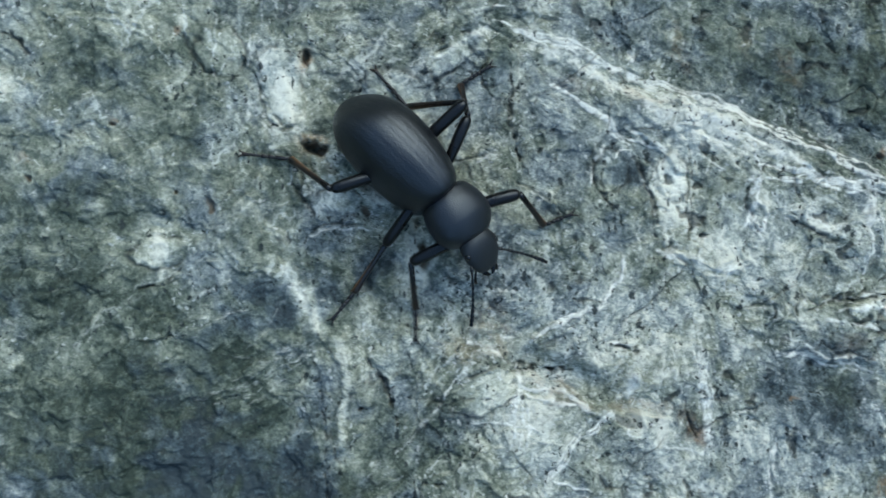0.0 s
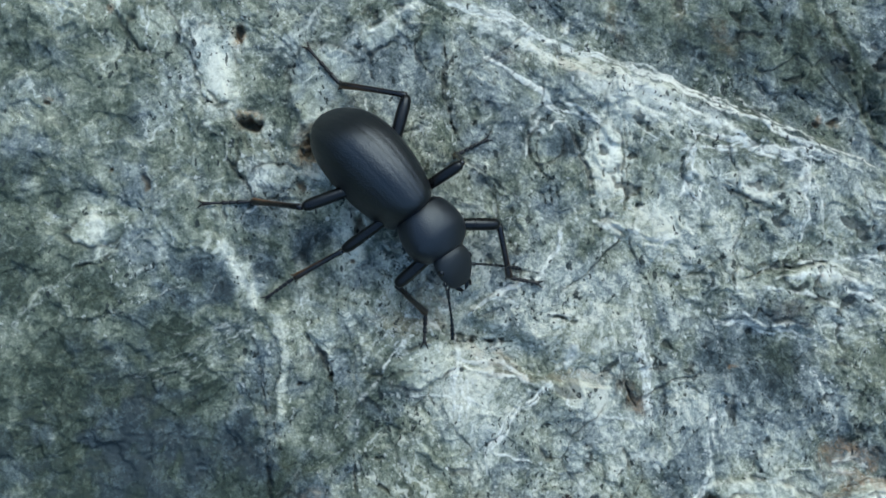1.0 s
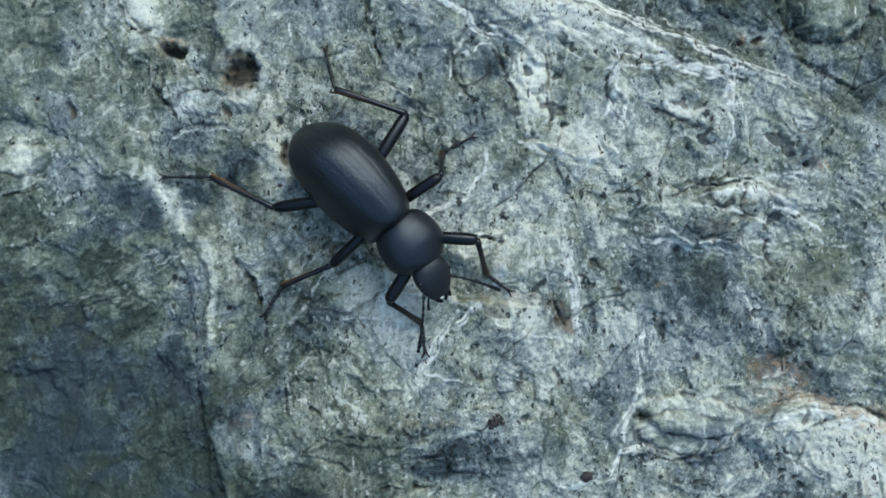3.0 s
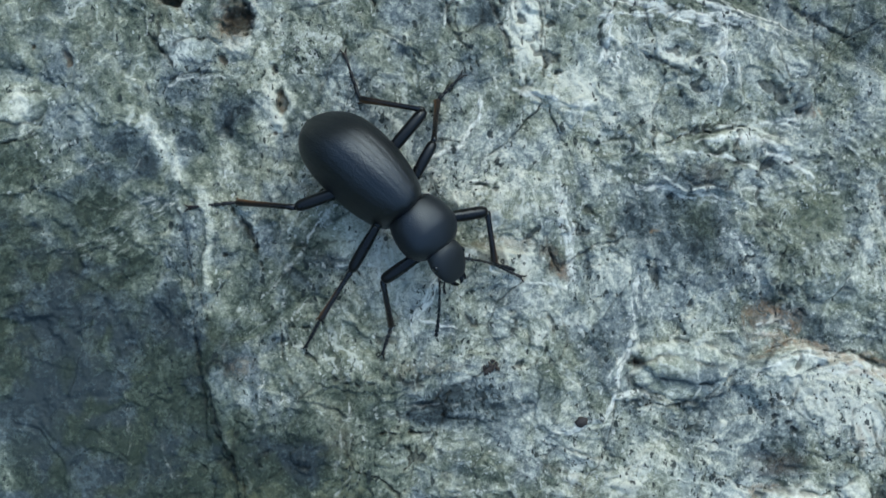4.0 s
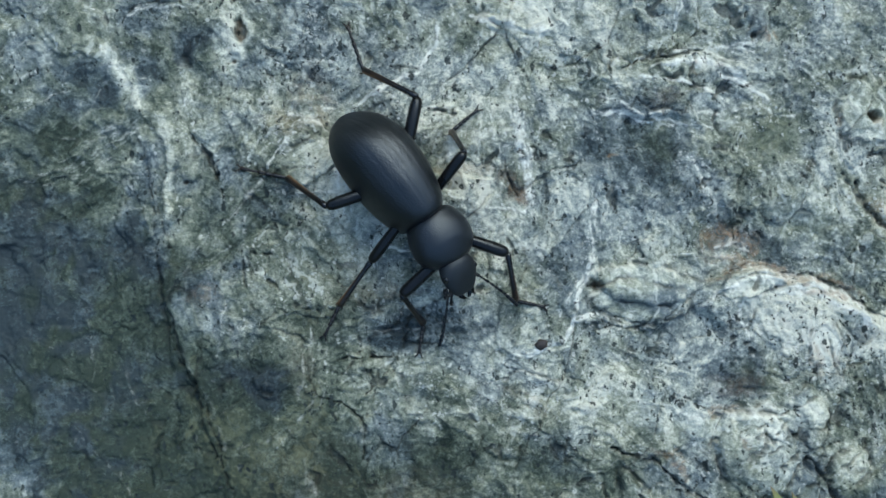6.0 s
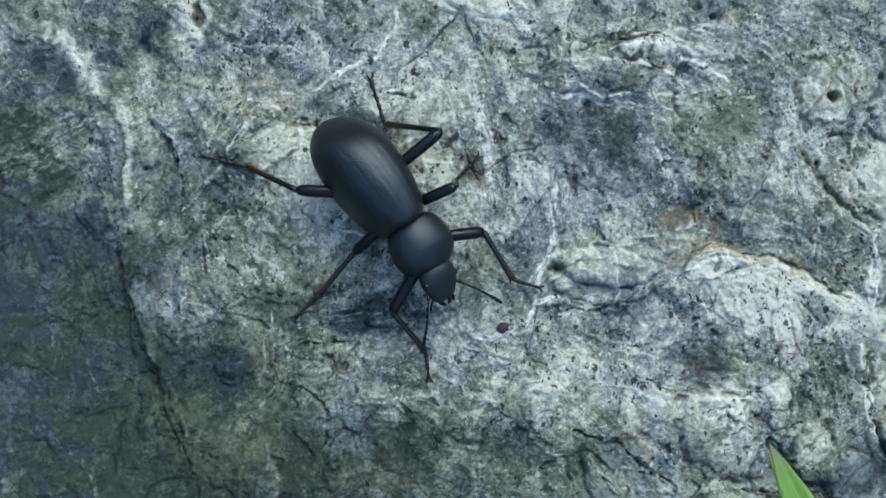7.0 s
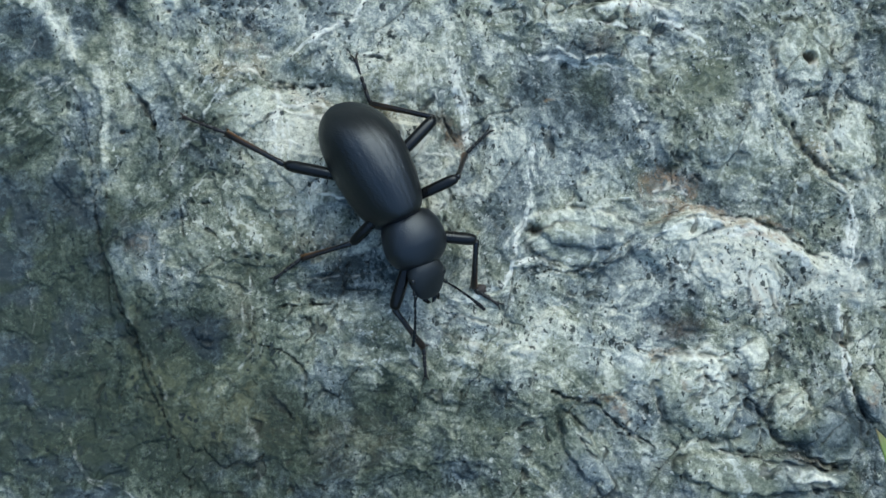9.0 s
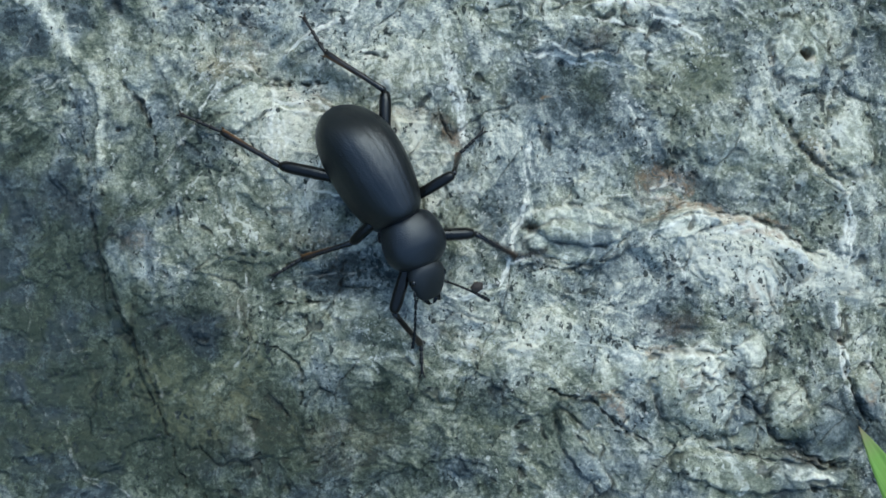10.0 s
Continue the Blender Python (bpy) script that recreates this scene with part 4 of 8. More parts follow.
    run([(-30.9, -21.3), (-28.0, -31.3), (-24.2, -49.9)], 1)
    run([(23.0, -38.4), (31.4, -42.8), (41.0, -49.2), (47.4, -54.2)], 1.5)
    run([(31.7, -36.2), (38.2, -39.1), (47.7, -47.5)], 1)
    run([(-5.6, -29.7), (-1.2, -35.1), (1.0, -43.1)], 1)
    run([(-5.3, -16.1), (2.3, -21.9), (8.5, -28.2)], 0.8)
    run([(28.4, -23.4), (34.9, -26.8), (41.2, -31.6)], 1)
    # growth and blue minerals
    green((53.0, 23.1), 1.2, 9, 32, 0.6)
    green((40.7, 23.2), 14, 4, -15, 0.15)
    green((59.8, -15.4), 5, 4, 0, 0.3)
    green((69.4, -22.6), 1.0, 6, 25, 0.5)
    green((75.1, -48.9), 1.0, 6, 5, 0.45)
    green((-9.5, -40.8), 1.2, 9, -12, 0.25)
    green((-26.1, -28.2), 12, 10, 0, 0.03)
    green((-33.1, -37.1), 5, 6, 0, -0.35)
    green((-17.4, -40.5), 2, 5, 0, -0.3)
    green((-14.2, -42.6), 4, 4, 0, -0.12)
    green((-17.1, -3.8), 5, 3, 0, -0.3)
    green((-2.1, -43.1), 4, 4, 0, -0.2)
    vein([(55.5, 18.5), (53.0, 23.1), (51.7, 27.0)], 0.7, 0.4)
    vein([(38.6, -12.0), (43.3, -12.6), (48.0, -13.2), (52.7, -14.4)], 0.35, 0.6)
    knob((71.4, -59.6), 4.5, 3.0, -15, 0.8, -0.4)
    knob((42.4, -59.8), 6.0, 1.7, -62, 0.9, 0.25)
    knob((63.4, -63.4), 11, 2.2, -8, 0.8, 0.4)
    patch((39.3, -57.5), 2.4, 5, 10, 0.35)
    patch((62.4, -54.4), 1.2, 4.5, 20, 0.4)
    patch((61.2, -58.0), 2.5, 1.5, -30, 0.5)
    crack([(38.5, -52.0), (44.3, -53.6), (46.0, -55.5), (48.2, -58.1), (50.5, -59.4)], 0.45, 1.0)
    rusty((45.7, -54.7), 4, 0.7, -40, 0.8)
    crack([(57.0, -60.1), (63.5, -61.7), (68.2, -62.9), (71.7, -63.5), (74.8, -63.1)], 0.4, 1.0)
    rusty((68.9, -62.7), 4, 0.6, -8, 0.6)
    crack([(59.1, -49.2), (62.5, -47.1), (64.8, -47.6)], 0.2, 0.5)
    rusty((65.8, -42.7), 1.0, 3.0, 25, 0.6)
    crack([(75.1, -43.1), (74.4, -47.5), (74.3, -52.0), (76.3, -57.5)], 0.3, 0.7)
    rusty((55.4, -27.8), 3.6, 2.0, 0, 0.7)
    rusty((55.5, -31.8), 5, 0.6, 3, 0.95)
    patch((59.1, -49.2), 9, 7, -30, -0.25)
    # bands by the seam
    vein([(10.8, 24.8), (16.5, 23.0), (23.4, 19.8), (30.4, 17.4), (35.0, 15.6), (39.6, 13.5), (45.3, 10.3), (49.9, 7.9), (55.9, 5.0)], 0.3, 0.85)
    vein([(10.8, 23.4), (22.3, 17.5), (28.0, 15.1), (33.8, 13.0), (40.7, 9.8)], 1.8, 0.8)
    patch((41.9, 10.6), 8, 1.0, -27, 0.5)
    patch((27.7, 18.5), 6, 0.7, -27, 0.5)
    vein([(12.5, 18.7), (17.0, 16.1), (20.5, 13.5), (21.7, 12.0)], 0.35, 0.9)
    knob((30.4, 12.5), 2.2, 1.1, -20, 0.5, 1.0)
    patch((26.5, 7.5), 2.6, 4.6, 8, -0.45)
    worn((26.5, 7.5), 2.6, 4.6, 8, 0.5)
    patch((23.0, 7.2), 1.0, 4.0, 8, 0.8)
    patch((29.6, 5.9), 0.8, 4.5, 2, 0.6)
    patch((34.7, 4.5), 0.9, 4.0, 0, 0.5)
    vein([(34.9, 8.1), (43.0, 7.7), (46.4, 7.1), (51.1, 6.2)], 0.35, 0.8)
    vein([(48.8, 7.9), (49.1, 5.0), (49.3, 2.2)], 0.35, 0.8)
    rusty((23.2, 18.2), 5, 0.5, -27, 0.5)
    rusty((27.7, 23.4), 1.0, 4, 20, 0.5)
    rusty((40.7, 20.6), 1.2, 4, 25, 0.4)
    rusty((35.5, 24.6), 1.0, 3, 20, 0.35)
    patch((28.9, 5.2), 11, 8, 0, -0.25)
    patch((23.1, 17.6), 10, 4, -27, -0.3)
    patch((1.0, -43.1), 11, 7, 0, 0.4)
    patch((-13.7, -53.2), 14, 9, 0, 0.35)
    patch((9.0, -10.2), 24, 8, 0, -0.35)
    patch((69.6, -18.6), 10, 9, 0, -0.3)
    patch((70.3, -29.3), 8, 5, -20, -0.3)
    patch((44.4, -48.3), 8, 6, -35, -0.25)
    patch((51.7, 21.2), 2.5, 8, 32, 0.6)
    worn((38.7, 23.3), 20, 6, -20, 0.55)
    worn((-27.6, -37.9), 16, 14, 0, 0.5)
    worn((43.8, -48.2), 8, 3, -38, 0.5)
    worn((10.0, -46.1), 8, 5, 0, 0.4)
    rusty((-7.0, 8.7), 3, 3, 0, 0.8)
    rusty((-14.4, 11.4), 2.2, 1.6, 0, 0.6)
    patch((5.2, -17.4), 12, 6, 0, 0.2)
    patch((68.4, -59.8), 5, 2.5, -10, 0.35)
    patch((34.5, -57.6), 4, 5, 0, -0.4)
    # sunlit white of the lip, put into the tone by these four
    patch((67.8, -36.5), 3.0, 1.3, -28, -1.2)
    patch((63.0, -33.8), 2.6, 1.0, -12, -0.9)
    patch((72.7, -39.1), 2.6, 1.4, -25, -1.0)
    patch((76.2, -42.3), 2.5, 2.5, 0, -0.7)
    patch((56.0, -34.4), 4.0, 1.6, 15, -0.5)
    patch((65.4, -44.3), 1.2, 3.2, 10, -0.6)
    patch((25.6, 7.2), 2.0, 5, -5, -0.5)
    patch((32.7, 1.4), 3.0, 6, -8, -0.3)
    patch((7.3, -16.0), 6, 4, 0, -0.35)
    patch((18.8, -11.4), 5, 3, 0, -0.35)
    # lobes and furrows of the lower corner
    crack([(62.4, -54.2), (63.9, -56.5), (65.1, -58.7), (65.9, -60.1), (67.7, -60.7)], 0.4, 1.2)
    green((65.8, -58.3), 0.8, 3, 30, 0.4)
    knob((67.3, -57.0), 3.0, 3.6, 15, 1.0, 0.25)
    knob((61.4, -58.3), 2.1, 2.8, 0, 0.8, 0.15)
    crack([(59.1, -52.1), (60.9, -51.5)], 0.3, 0.6)
    crack([(75.7, -55.4), (76.0, -56.7), (76.7, -59.7)], 0.4, 0.9)
    vein([(74.2, -50.8), (74.3, -52.6), (74.3, -54.2), (75.4, -55.4)], 0.35, 0.7)
    green((74.4, -53.5), 0.7, 3, 5, 0.4)
    vein([(68.5, -64.3), (70.2, -64.2), (71.8, -65.1)], 0.8, 0.8)
    rusty((54.7, -52.2), 0.5, 0.7, 10, 0.8)
    patch((54.7, -52.2), 0.6, 0.8, 10, 0.5)
    crack([(55.6, -51.4), (56.9, -51.0)], 0.12, 0.5)
    crack([(59.0, -54.8), (60.4, -54.4)], 0.12, 0.5)
    crack([(64.4, -54.2), (66.5, -53.8)], 0.12, 0.5)
    crack([(66.6, -56.3), (69.7, -56.0)], 0.12, 0.6)
    worn((61.7, -65.3), 9, 2, -8, 0.6)
    patch((-16.1, -9.9), 14, 9, 0, -0.35)
    patch((36.5, -57.8), 7, 7, 0, -0.35)
    patch((69.0, -50.5), 4, 4, 0, 0.2)
    worn((56.2, -57.6), 8, 6, -30, 0.45)
    worn((42.1, -59.3), 5, 7, 20, 0.4)
    patch((51.1, -16.9), 6, 4, 0, 0.3)
    patch((59.8, 0.6), 6, 3, 0, -0.3)
    # facets past the beetle's head
    crack([(19.7, 12.2), (22.0, 11.2), (22.9, 9.5), (23.5, 7.2), (24.1, 4.6), (25.1, 2.7)], 0.22, 0.6)
    patch((21.1, 8.9), 1.8, 1.8, 0, 0.7)
    vein([(19.5, 10.3), (20.5, 11.1), (22.0, 11.2)], 0.4, 0.6)
    crack([(25.3, 10.8), (25.4, 7.9), (25.5, 4.0)], 0.1, 0.4)
    vein([(28.5, 13.7), (31.4, 12.0), (32.7, 11.0)], 0.9, 0.9)
    patch((32.6, 4.5), 3.0, 5.0, 5, 0.3)
    worn((32.6, 4.5), 3.0, 5.0, 5, 0.5)
    crack([(28.9, 10.4), (28.6, 5.8), (28.3, 1.3)], 0.14, 0.5)
    vein([(29.8, 10.1), (32.7, 8.7), (35.9, 7.7)], 0.3, 0.6)
    vein([(36.4, 8.0), (35.9, 5.7), (35.5, 3.8), (36.8, 1.8)], 0.45, 0.95)
    vein([(39.1, 6.0), (39.2, 4.3), (39.4, 3.0)], 0.22, 0.7)
    crack([(39.7, 3.7), (42.3, 2.3), (44.9, 1.6)], 0.22, 0.6)
    vein([(39.7, 4.5), (44.3, 3.1), (46.2, 1.3)], 1.1, 0.7)
    vein([(39.2, 8.2), (44.4, 8.0), (47.0, 7.4), (49.9, 6.7)], 0.3, 0.95)
    vein([(49.9, 6.7), (49.4, 4.8), (49.1, 1.5)], 0.3, 0.85)
    vein([(49.5, 5.1), (50.8, 2.2), (51.4, 0.5)], 0.22, 0.75)
    rusty((51.2, 1.2), 0.5, 0.5, 0, 0.8)
    vein([(29.6, 16.2), (36.0, 13.5), (41.1, 10.2)], 1.5, 0.7)
    vein([(24.7, -0.3), (27.9, -1.3), (31.1, -2.3), (35.0, -2.1)], 0.7, 0.85)
    rusty((51.4, 10.8), 0.6, 0.5, 0, 0.9)
    pit((51.4, 10.8), 0.5, 0.4, 0, 0.5)
    pit((53.2, 11.2), 0.8, 0.4, 0, 0.5)
    rusty((53.2, 10.3), 0.7, 0.5, 0, 0.8)
    # below the head
    vein([(29.6, -12.4), (30.3, -17.0), (30.6, -20.9), (31.0, -23.5)], 0.4, 0.9)
    vein([(22.0, -13.9), (21.5, -15.5), (21.1, -17.1)], 0.8, 1.0)
    vein([(19.1, -18.4), (15.8, -21.2), (13.8, -24.4), (12.5, -26.0)], 0.4, 0.85)
    vein([(12.5, -26.0), (14.4, -27.4), (17.6, -27.8)], 0.3, 0.6)
    patch((15.0, -28.4), 3.6, 1.3, -5, 0.6)
    vein([(9.4, -16.2), (12.6, -17.6), (15.9, -18.3), (17.8, -18.7)], 0.4, 0.85)
    rusty((12.6, -16.1), 4.0, 1.2, -15, 0.4)
    vein([(21.8, -19.4), (21.5, -21.3)], 0.4, 0.85)
    patch((29.1, -20.8), 1.6, 1.6, 0, 0.5)
    rusty((28.5, -20.5), 2.0, 1.8, 0, 0.5)
    crack([(27.8, -18.2), (28.5, -19.5), (29.1, -21.5)], 0.2, 0.6)
    patch((22.2, -24.6), 2.4, 1.8, 0, 0.6)
    crack([(27.7, -26.0), (28.2, -27.3), (28.0, -28.6)], 0.35, 0.7)
    vein([(38.4, -22.3), (38.2, -24.3), (38.3, -26.5)], 0.4, 0.8)
    vein([(37.2, -29.1), (36.6, -30.7), (35.6, -32.8)], 0.5, 0.8)
    pit((38.0, -32.6), 0.8, 0.7, 0, 0.7)
    crack([(19.1, -33.8), (20.1, -33.0), (21.4, -32.1)], 0.5, 0.8)
    worn((11.2, -24.4), 6, 4, 0, 0.4)
    # ledges
    crack([(42.1, -6.7), (45.4, -6.1), (49.4, -5.7), (51.7, -5.5)], 0.35, 0.9)
    vein([(45.4, -7.2), (49.4, -6.7), (53.3, -7.2), (56.6, -8.0)], 0.8, 0.85)
    vein([(53.3, -8.2), (55.9, -9.0), (57.8, -10.7)], 0.5, 0.95)
    rusty((51.0, -7.1), 0.7, 1.4, 0, 0.8)
    crack([(51.0, -6.3), (50.8, -7.4), (50.5, -8.9)], 0.25, 0.6)
    patch((46.5, -11.9), 3.6, 1.1, -5, 0.6)
    crack([(43.9, -11.1), (46.5, -12.1), (49.4, -12.5)], 0.3, 0.6)
    vein([(38.8, -12.2), (41.8, -12.3), (45.7, -13.5)], 0.3, 0.8)
    patch((52.5, -11.3), 2.2, 1.0, 0, -0.6)
    patch((61.6, -15.9), 5.5, 2.6, 0, 0.4)
    green((61.6, -15.9), 5.5, 2.6, 0, 0.25)
    vein([(49.8, -18.3), (50.4, -19.7), (51.2, -20.9)], 0.4, 0.6)
    rusty((59.1, -4.4), 0.7, 0.6, -30, 0.9)
    rusty((60.6, -4.4), 0.4, 0.7, 0, 0.9)
    patch((36.8, -6.4), 2.2, 1.0, 0, 0.3)
    rusty((40.6, -17.9), 0.7, 0.4, 0, 0.8)
    patch((28.1, -22.3), 1.6, 1.4, 0, 0.4)
    # the slab beside the crack
    crack([(-12.5, -34.9), (-9.8, -41.6), (-7.8, -47.1), (-6.9, -51.3), (-6.0, -55.6), (-4.1, -61.7)], 0.22, 0.6)
    vein([(-11.5, -35.8), (-8.9, -41.7), (-6.9, -47.2), (-6.0, -51.8)], 0.7, 0.5)
    green((-5.6, -45.5), 1.5, 8, -20, 0.12)
    patch((-0.4, -42.2), 4.2, 2.6, -10, 0.45)
    green((-0.4, -42.2), 4.2, 2.6, -10, -0.25)
    vein([(2.9, -38.7), (2.9, -41.4), (2.5, -43.7)], 0.5, 0.45)
    vein([(-6.8, -50.4), (-2.0, -48.6), (1.7, -47.2), (4.2, -44.3)], 0.6, 0.45)
    vein([(2.6, -50.7), (2.5, -55.3), (2.6, -59.7)], 0.4, 0.3)
    rusty((2.6, -52.7), 8, 6, 0, 0.18)
    rusty((15.0, -56.2), 7, 4, 0, 0.25)
    vein([(-21.1, -34.4), (-21.3, -41.4), (-22.5, -46.1)], 0.3, 0.35)
    vein([(-26.3, -58.7), (-23.7, -59.6), (-21.2, -60.5)], 0.5, 0.6)
    patch((-22.0, -55.0), 0.8, 0.6, 0, -0.9)
    patch((-3.8, -48.9), 5, 5, 0, -0.2)
    green((-24.5, -36.2), 14, 14, 0, -0.15)
    green((6.0, -51.6), 9, 7, 0, 0.08)
    run([(-29.7, -21.4), (-29.3, -33.3), (-27.8, -50.5)], 2)
    run([(-21.9, -23.1), (-20.4, -33.7), (-17.9, -51.0)], 2)
    run([(-14.4, -31.4), (-13.5, -40.7), (-12.0, -51.3)], 1.5)
    patch((-25.8, -16.8), 11, 6, 0, 0.3)
    patch((-32.8, -4.5), 16, 14, 0, 0.15)
    patch((48.8, -40.7), 14, 5, 0, 0.15)
    patch((73.1, -39.0), 5, 5, 0, -0.3)
    patch((75.8, -49.3), 3, 6, 0, -0.25)
    patch((37.3, -33.4), 3, 3, 0, -0.3)
    patch((53.9, -3.1), 5, 4, 0, -0.35)
    patch((55.6, 16.4), 3, 6, 30, 0.4)
    # darker ground beside the beetle, some of its shadow painted in
    patch((2.7, -11.4), 9, 5, 0, 0.25)
    patch((-20.0, -8.8), 12, 6, 0, 0.2)
    patch((-1.0, -25.7), 10, 5, 0, 0.25)
    rusty((62.6, -34.8), 12, 6, 0, 0.10)
    rusty((15.4, -13.9), 16, 6, 0, 0.12)
    rusty((68.2, -20.5), 9, 8, 0, 0.10)
    vein([(-24.1, 18.1), (-20.9, 15.5), (-18.3, 12.2)], 0.5, 0.5)
    vein([(-39.1, 6.6), (-35.3, 5.2), (-30.7, 5.5)], 0.5, 0.45)
    vein([(-29.6, -5.8), (-26.3, -4.6), (-23.7, -2.6)], 0.5, 0.5)
    vein([(-43.1, 0.8), (-39.8, 2.1), (-36.0, 1.4)], 0.6, 0.45)
    vein([(-24.2, 6.4), (-19.7, 5.1), (-16.5, 5.7)], 0.4, 0.45)
    vein([(-44.5, -5.7), (-41.8, -2.5), (-39.9, -1.2)], 0.4, 0.5)
    green((-2.2, -48.1), 9, 8, -20, 0.17)
    green((33.5, -51.8), 12, 8, 0, 0.1)
    green((3.4, -30.4), 9, 6, 0, 0.12)
    green((30.8, -15.1), 9, 6, 0, 0.1)
    green((-33.8, 3.4), 8, 5, 0, 0.1)
    patch((-4.9, -5.3), 6, 4, 0, 0.25)
    patch((-11.1, -22.3), 10, 8, 0, -0.15)
    patch((36.0, -12.0), 14, 6, 0, -0.15)
    patch((60.8, -64.0), 10, 3, -8, 0.3)
    green((58.9, -56.5), 10, 7, 0, 0.1)
    patch((42.6, -45.5), 5, 3, 0, 0.2)
    rusty((64.0, -33.2), 3, 0.5, -10, 0.9)
    # more painted sun on the lip
    patch((68.8, -36.9), 2.6, 1.2, -28, -0.7)
    patch((55.4, -27.8), 2.4, 1.2, 0, -0.4)
    patch((-17.1, -54.9), 12, 6, 0, 0.15)
    # the speckled block and its lip, the sun on it painted white
    vein([(59.2, -33.0), (63.7, -33.3), (66.3, -35.3), (69.2, -37.7), (70.6, -38.6)], 1.5, 1)
    patch((68.3, -37.6), 1.9, 1.3, -25, -1.3)
    patch((61.0, -33.5), 2.2, 0.9, 0, -1)
    vein([(52.1, -30.8), (57.5, -31.7), (59.5, -32.3)], 0.5, 0.5)
    rusty((55.1, -31.0), 5, 0.8, -20, 0.8)
    rusty((66.3, -35.6), 5, 0.8, -20, 0.8)
    crack([(59.2, -32.3), (63.7, -32.5), (67.0, -34.3), (70.4, -36.6), (73.0, -38.6)], 0.3, 0.7)
    speckled((64.3, -38.1), 5.5, 4.5, -20, 0.75)
    speckled((58.8, -40.1), 3, 4, 0, 0.5)
    speckled((70.0, -43.3), 4, 4, 0, 0.7)
    speckled((35.1, -43.4), 6, 4, 0, 0.6)
    speckled((41.4, -37.8), 4, 2, 0, 0.5)
    speckled((67.1, -51.5), 3.5, 3.5, 0, 0.45)
    speckled((36.7, -32.1), 3, 3, 0, 0.4)
    speckled((34.5, -33.2), 2, 4, 0, 0.4)
    vein([(55.8, -34.5), (54.7, -37.5), (55.8, -39.9)], 0.5, 0.7)
    vein([(62.5, -38.0), (63.2, -41.0), (63.3, -45.2)], 0.8, 0.5)
    rusty((63.7, -42.8), 0.8, 3.5, 5, 0.7)
    patch((54.2, -45.3), 4, 2.6, 0, 0.55)
    rusty((54.2, -45.0), 4.5, 2.2, 0, 0.45)
    crack([(47.5, -46.3), (50.4, -47.7), (53.1, -48.6), (57.1, -47.7)], 0.2, 0.5)
    rusty((52.2, -48.3), 4, 0.5, 5, 0.8)
    vein([(49.8, -48.3), (53.4, -49.1), (57.0, -48.3), (59.4, -48.6)], 0.9, 0.8)
    patch((56.3, -50.8), 4, 2.2, -20, -0.5)
    worn((56.3, -51.1), 4, 3, -20, 0.7)
    patch((62.4, -48.8), 1.6, 1.4, 0, -0.5)
    crack([(53.9, -50.7), (56.3, -50.1), (59.1, -49.8)], 0.12, 0.6)
    crack([(62.2, -53.6), (65.8, -52.7)], 0.12, 0.6)
    crack([(55.6, -51.7), (58.1, -51.2)], 0.12, 0.6)
    crack([(63.3, -54.3), (67.0, -54.0)], 0.12, 0.6)
    patch((47.3, -40.3), 0.9, 0.7, 30, -0.9)
    green((47.6, -40.3), 1.2, 0.9, 0, -0.5)
    patch((50.2, -42.6), 0.8, 0.5, 0, -0.7)
    vein([(75.7, -32.2), (75.6, -35.8), (74.8, -38.7)], 0.5, 0.9)
    vein([(73.3, -44.1), (74.3, -47.7), (73.7, -51.9)], 0.4, 0.8)
    patch((37.9, -32.2), 1.3, 1, 0, 0.7)
    crack([(37.2, -37.6), (42.6, -37.8), (45.7, -37.0), (49.5, -34.1)], 0.22, 0.6)
    # pale bands by the hind legs
    vein([(-17.8, -2.3), (-15.4, -6.0), (-12.6, -9.9), (-11.4, -12.8)], 1.5, 0.6)
    vein([(-11.5, -10.9), (-11.2, -15.7), (-11.8, -22.3)], 1.2, 0.55)
    vein([(-9.8, -3.2), (-8.6, -6.4), (-9.4, -10.6)], 1.4, 0.55)
    vein([(-24.1, -14.9), (-20.6, -13.3), (-17.2, -11.9), (-14.6, -10.8)], 0.35, 0.6)
    vein([(-21.8, -16.5), (-17.8, -13.9), (-14.6, -11.9)], 0.35, 0.6)
    vein([(-24.8, -12.0), (-22.0, -12.7), (-19.7, -12.7)], 0.35, 0.6)
    vein([(-18.8, -6.7), (-20.2, -9.5), (-22.9, -11.7)], 0.35, 0.6)
    vein([(8.5, -13.4), (8.6, -16.9), (8.0, -21.6)], 0.4, 0.8)
    vein([(3.1, -20.0), (7.3, -19.9), (11.7, -21.2)], 0.35, 0.6)
    vein([(-2.4, -15.8), (1.0, -12.2), (3.2, -10.9)], 0.5, 0.4)
    crack([(7.3, -13.2), (9.6, -13.5), (12.2, -13.9)], 0.35, 0.8)
    patch((10.2, -15.2), 2.4, 1.6, -20, -0.5)
    patch((-18.7, -5.3), 2.2, 2.6, 20, 0.7)
    patch((-21.4, -3.7), 2, 1.6, 0, 0.6)
    patch((-6.2, -6.1), 1.8, 2.6, 0, 0.4)
    rusty((5.2, -8.7), 3.5, 4, 0, 0.5)
    speckled((4.0, -5.3), 5, 4, 0, 0.7)
    speckled((0.9, -9.8), 4, 3, 0, 0.5)
    speckled((-18.2, -4.9), 4, 4, 0, 0.4)
    speckled((-3.7, -7.6), 3, 4, 0, 0.4)
    crack([(-8.3, -12.7), (-6.8, -15.0), (-5.7, -17.5), (-5.2, -20.1)], 0.4, 0.6)
    # the dark lens in the slab and the olive strip round it
    patch((-3.1, -42.5), 4.6, 3.2, -25, 0.55)
    green((-3.1, -42.5), 4.6, 3.2, -25, -0.22)
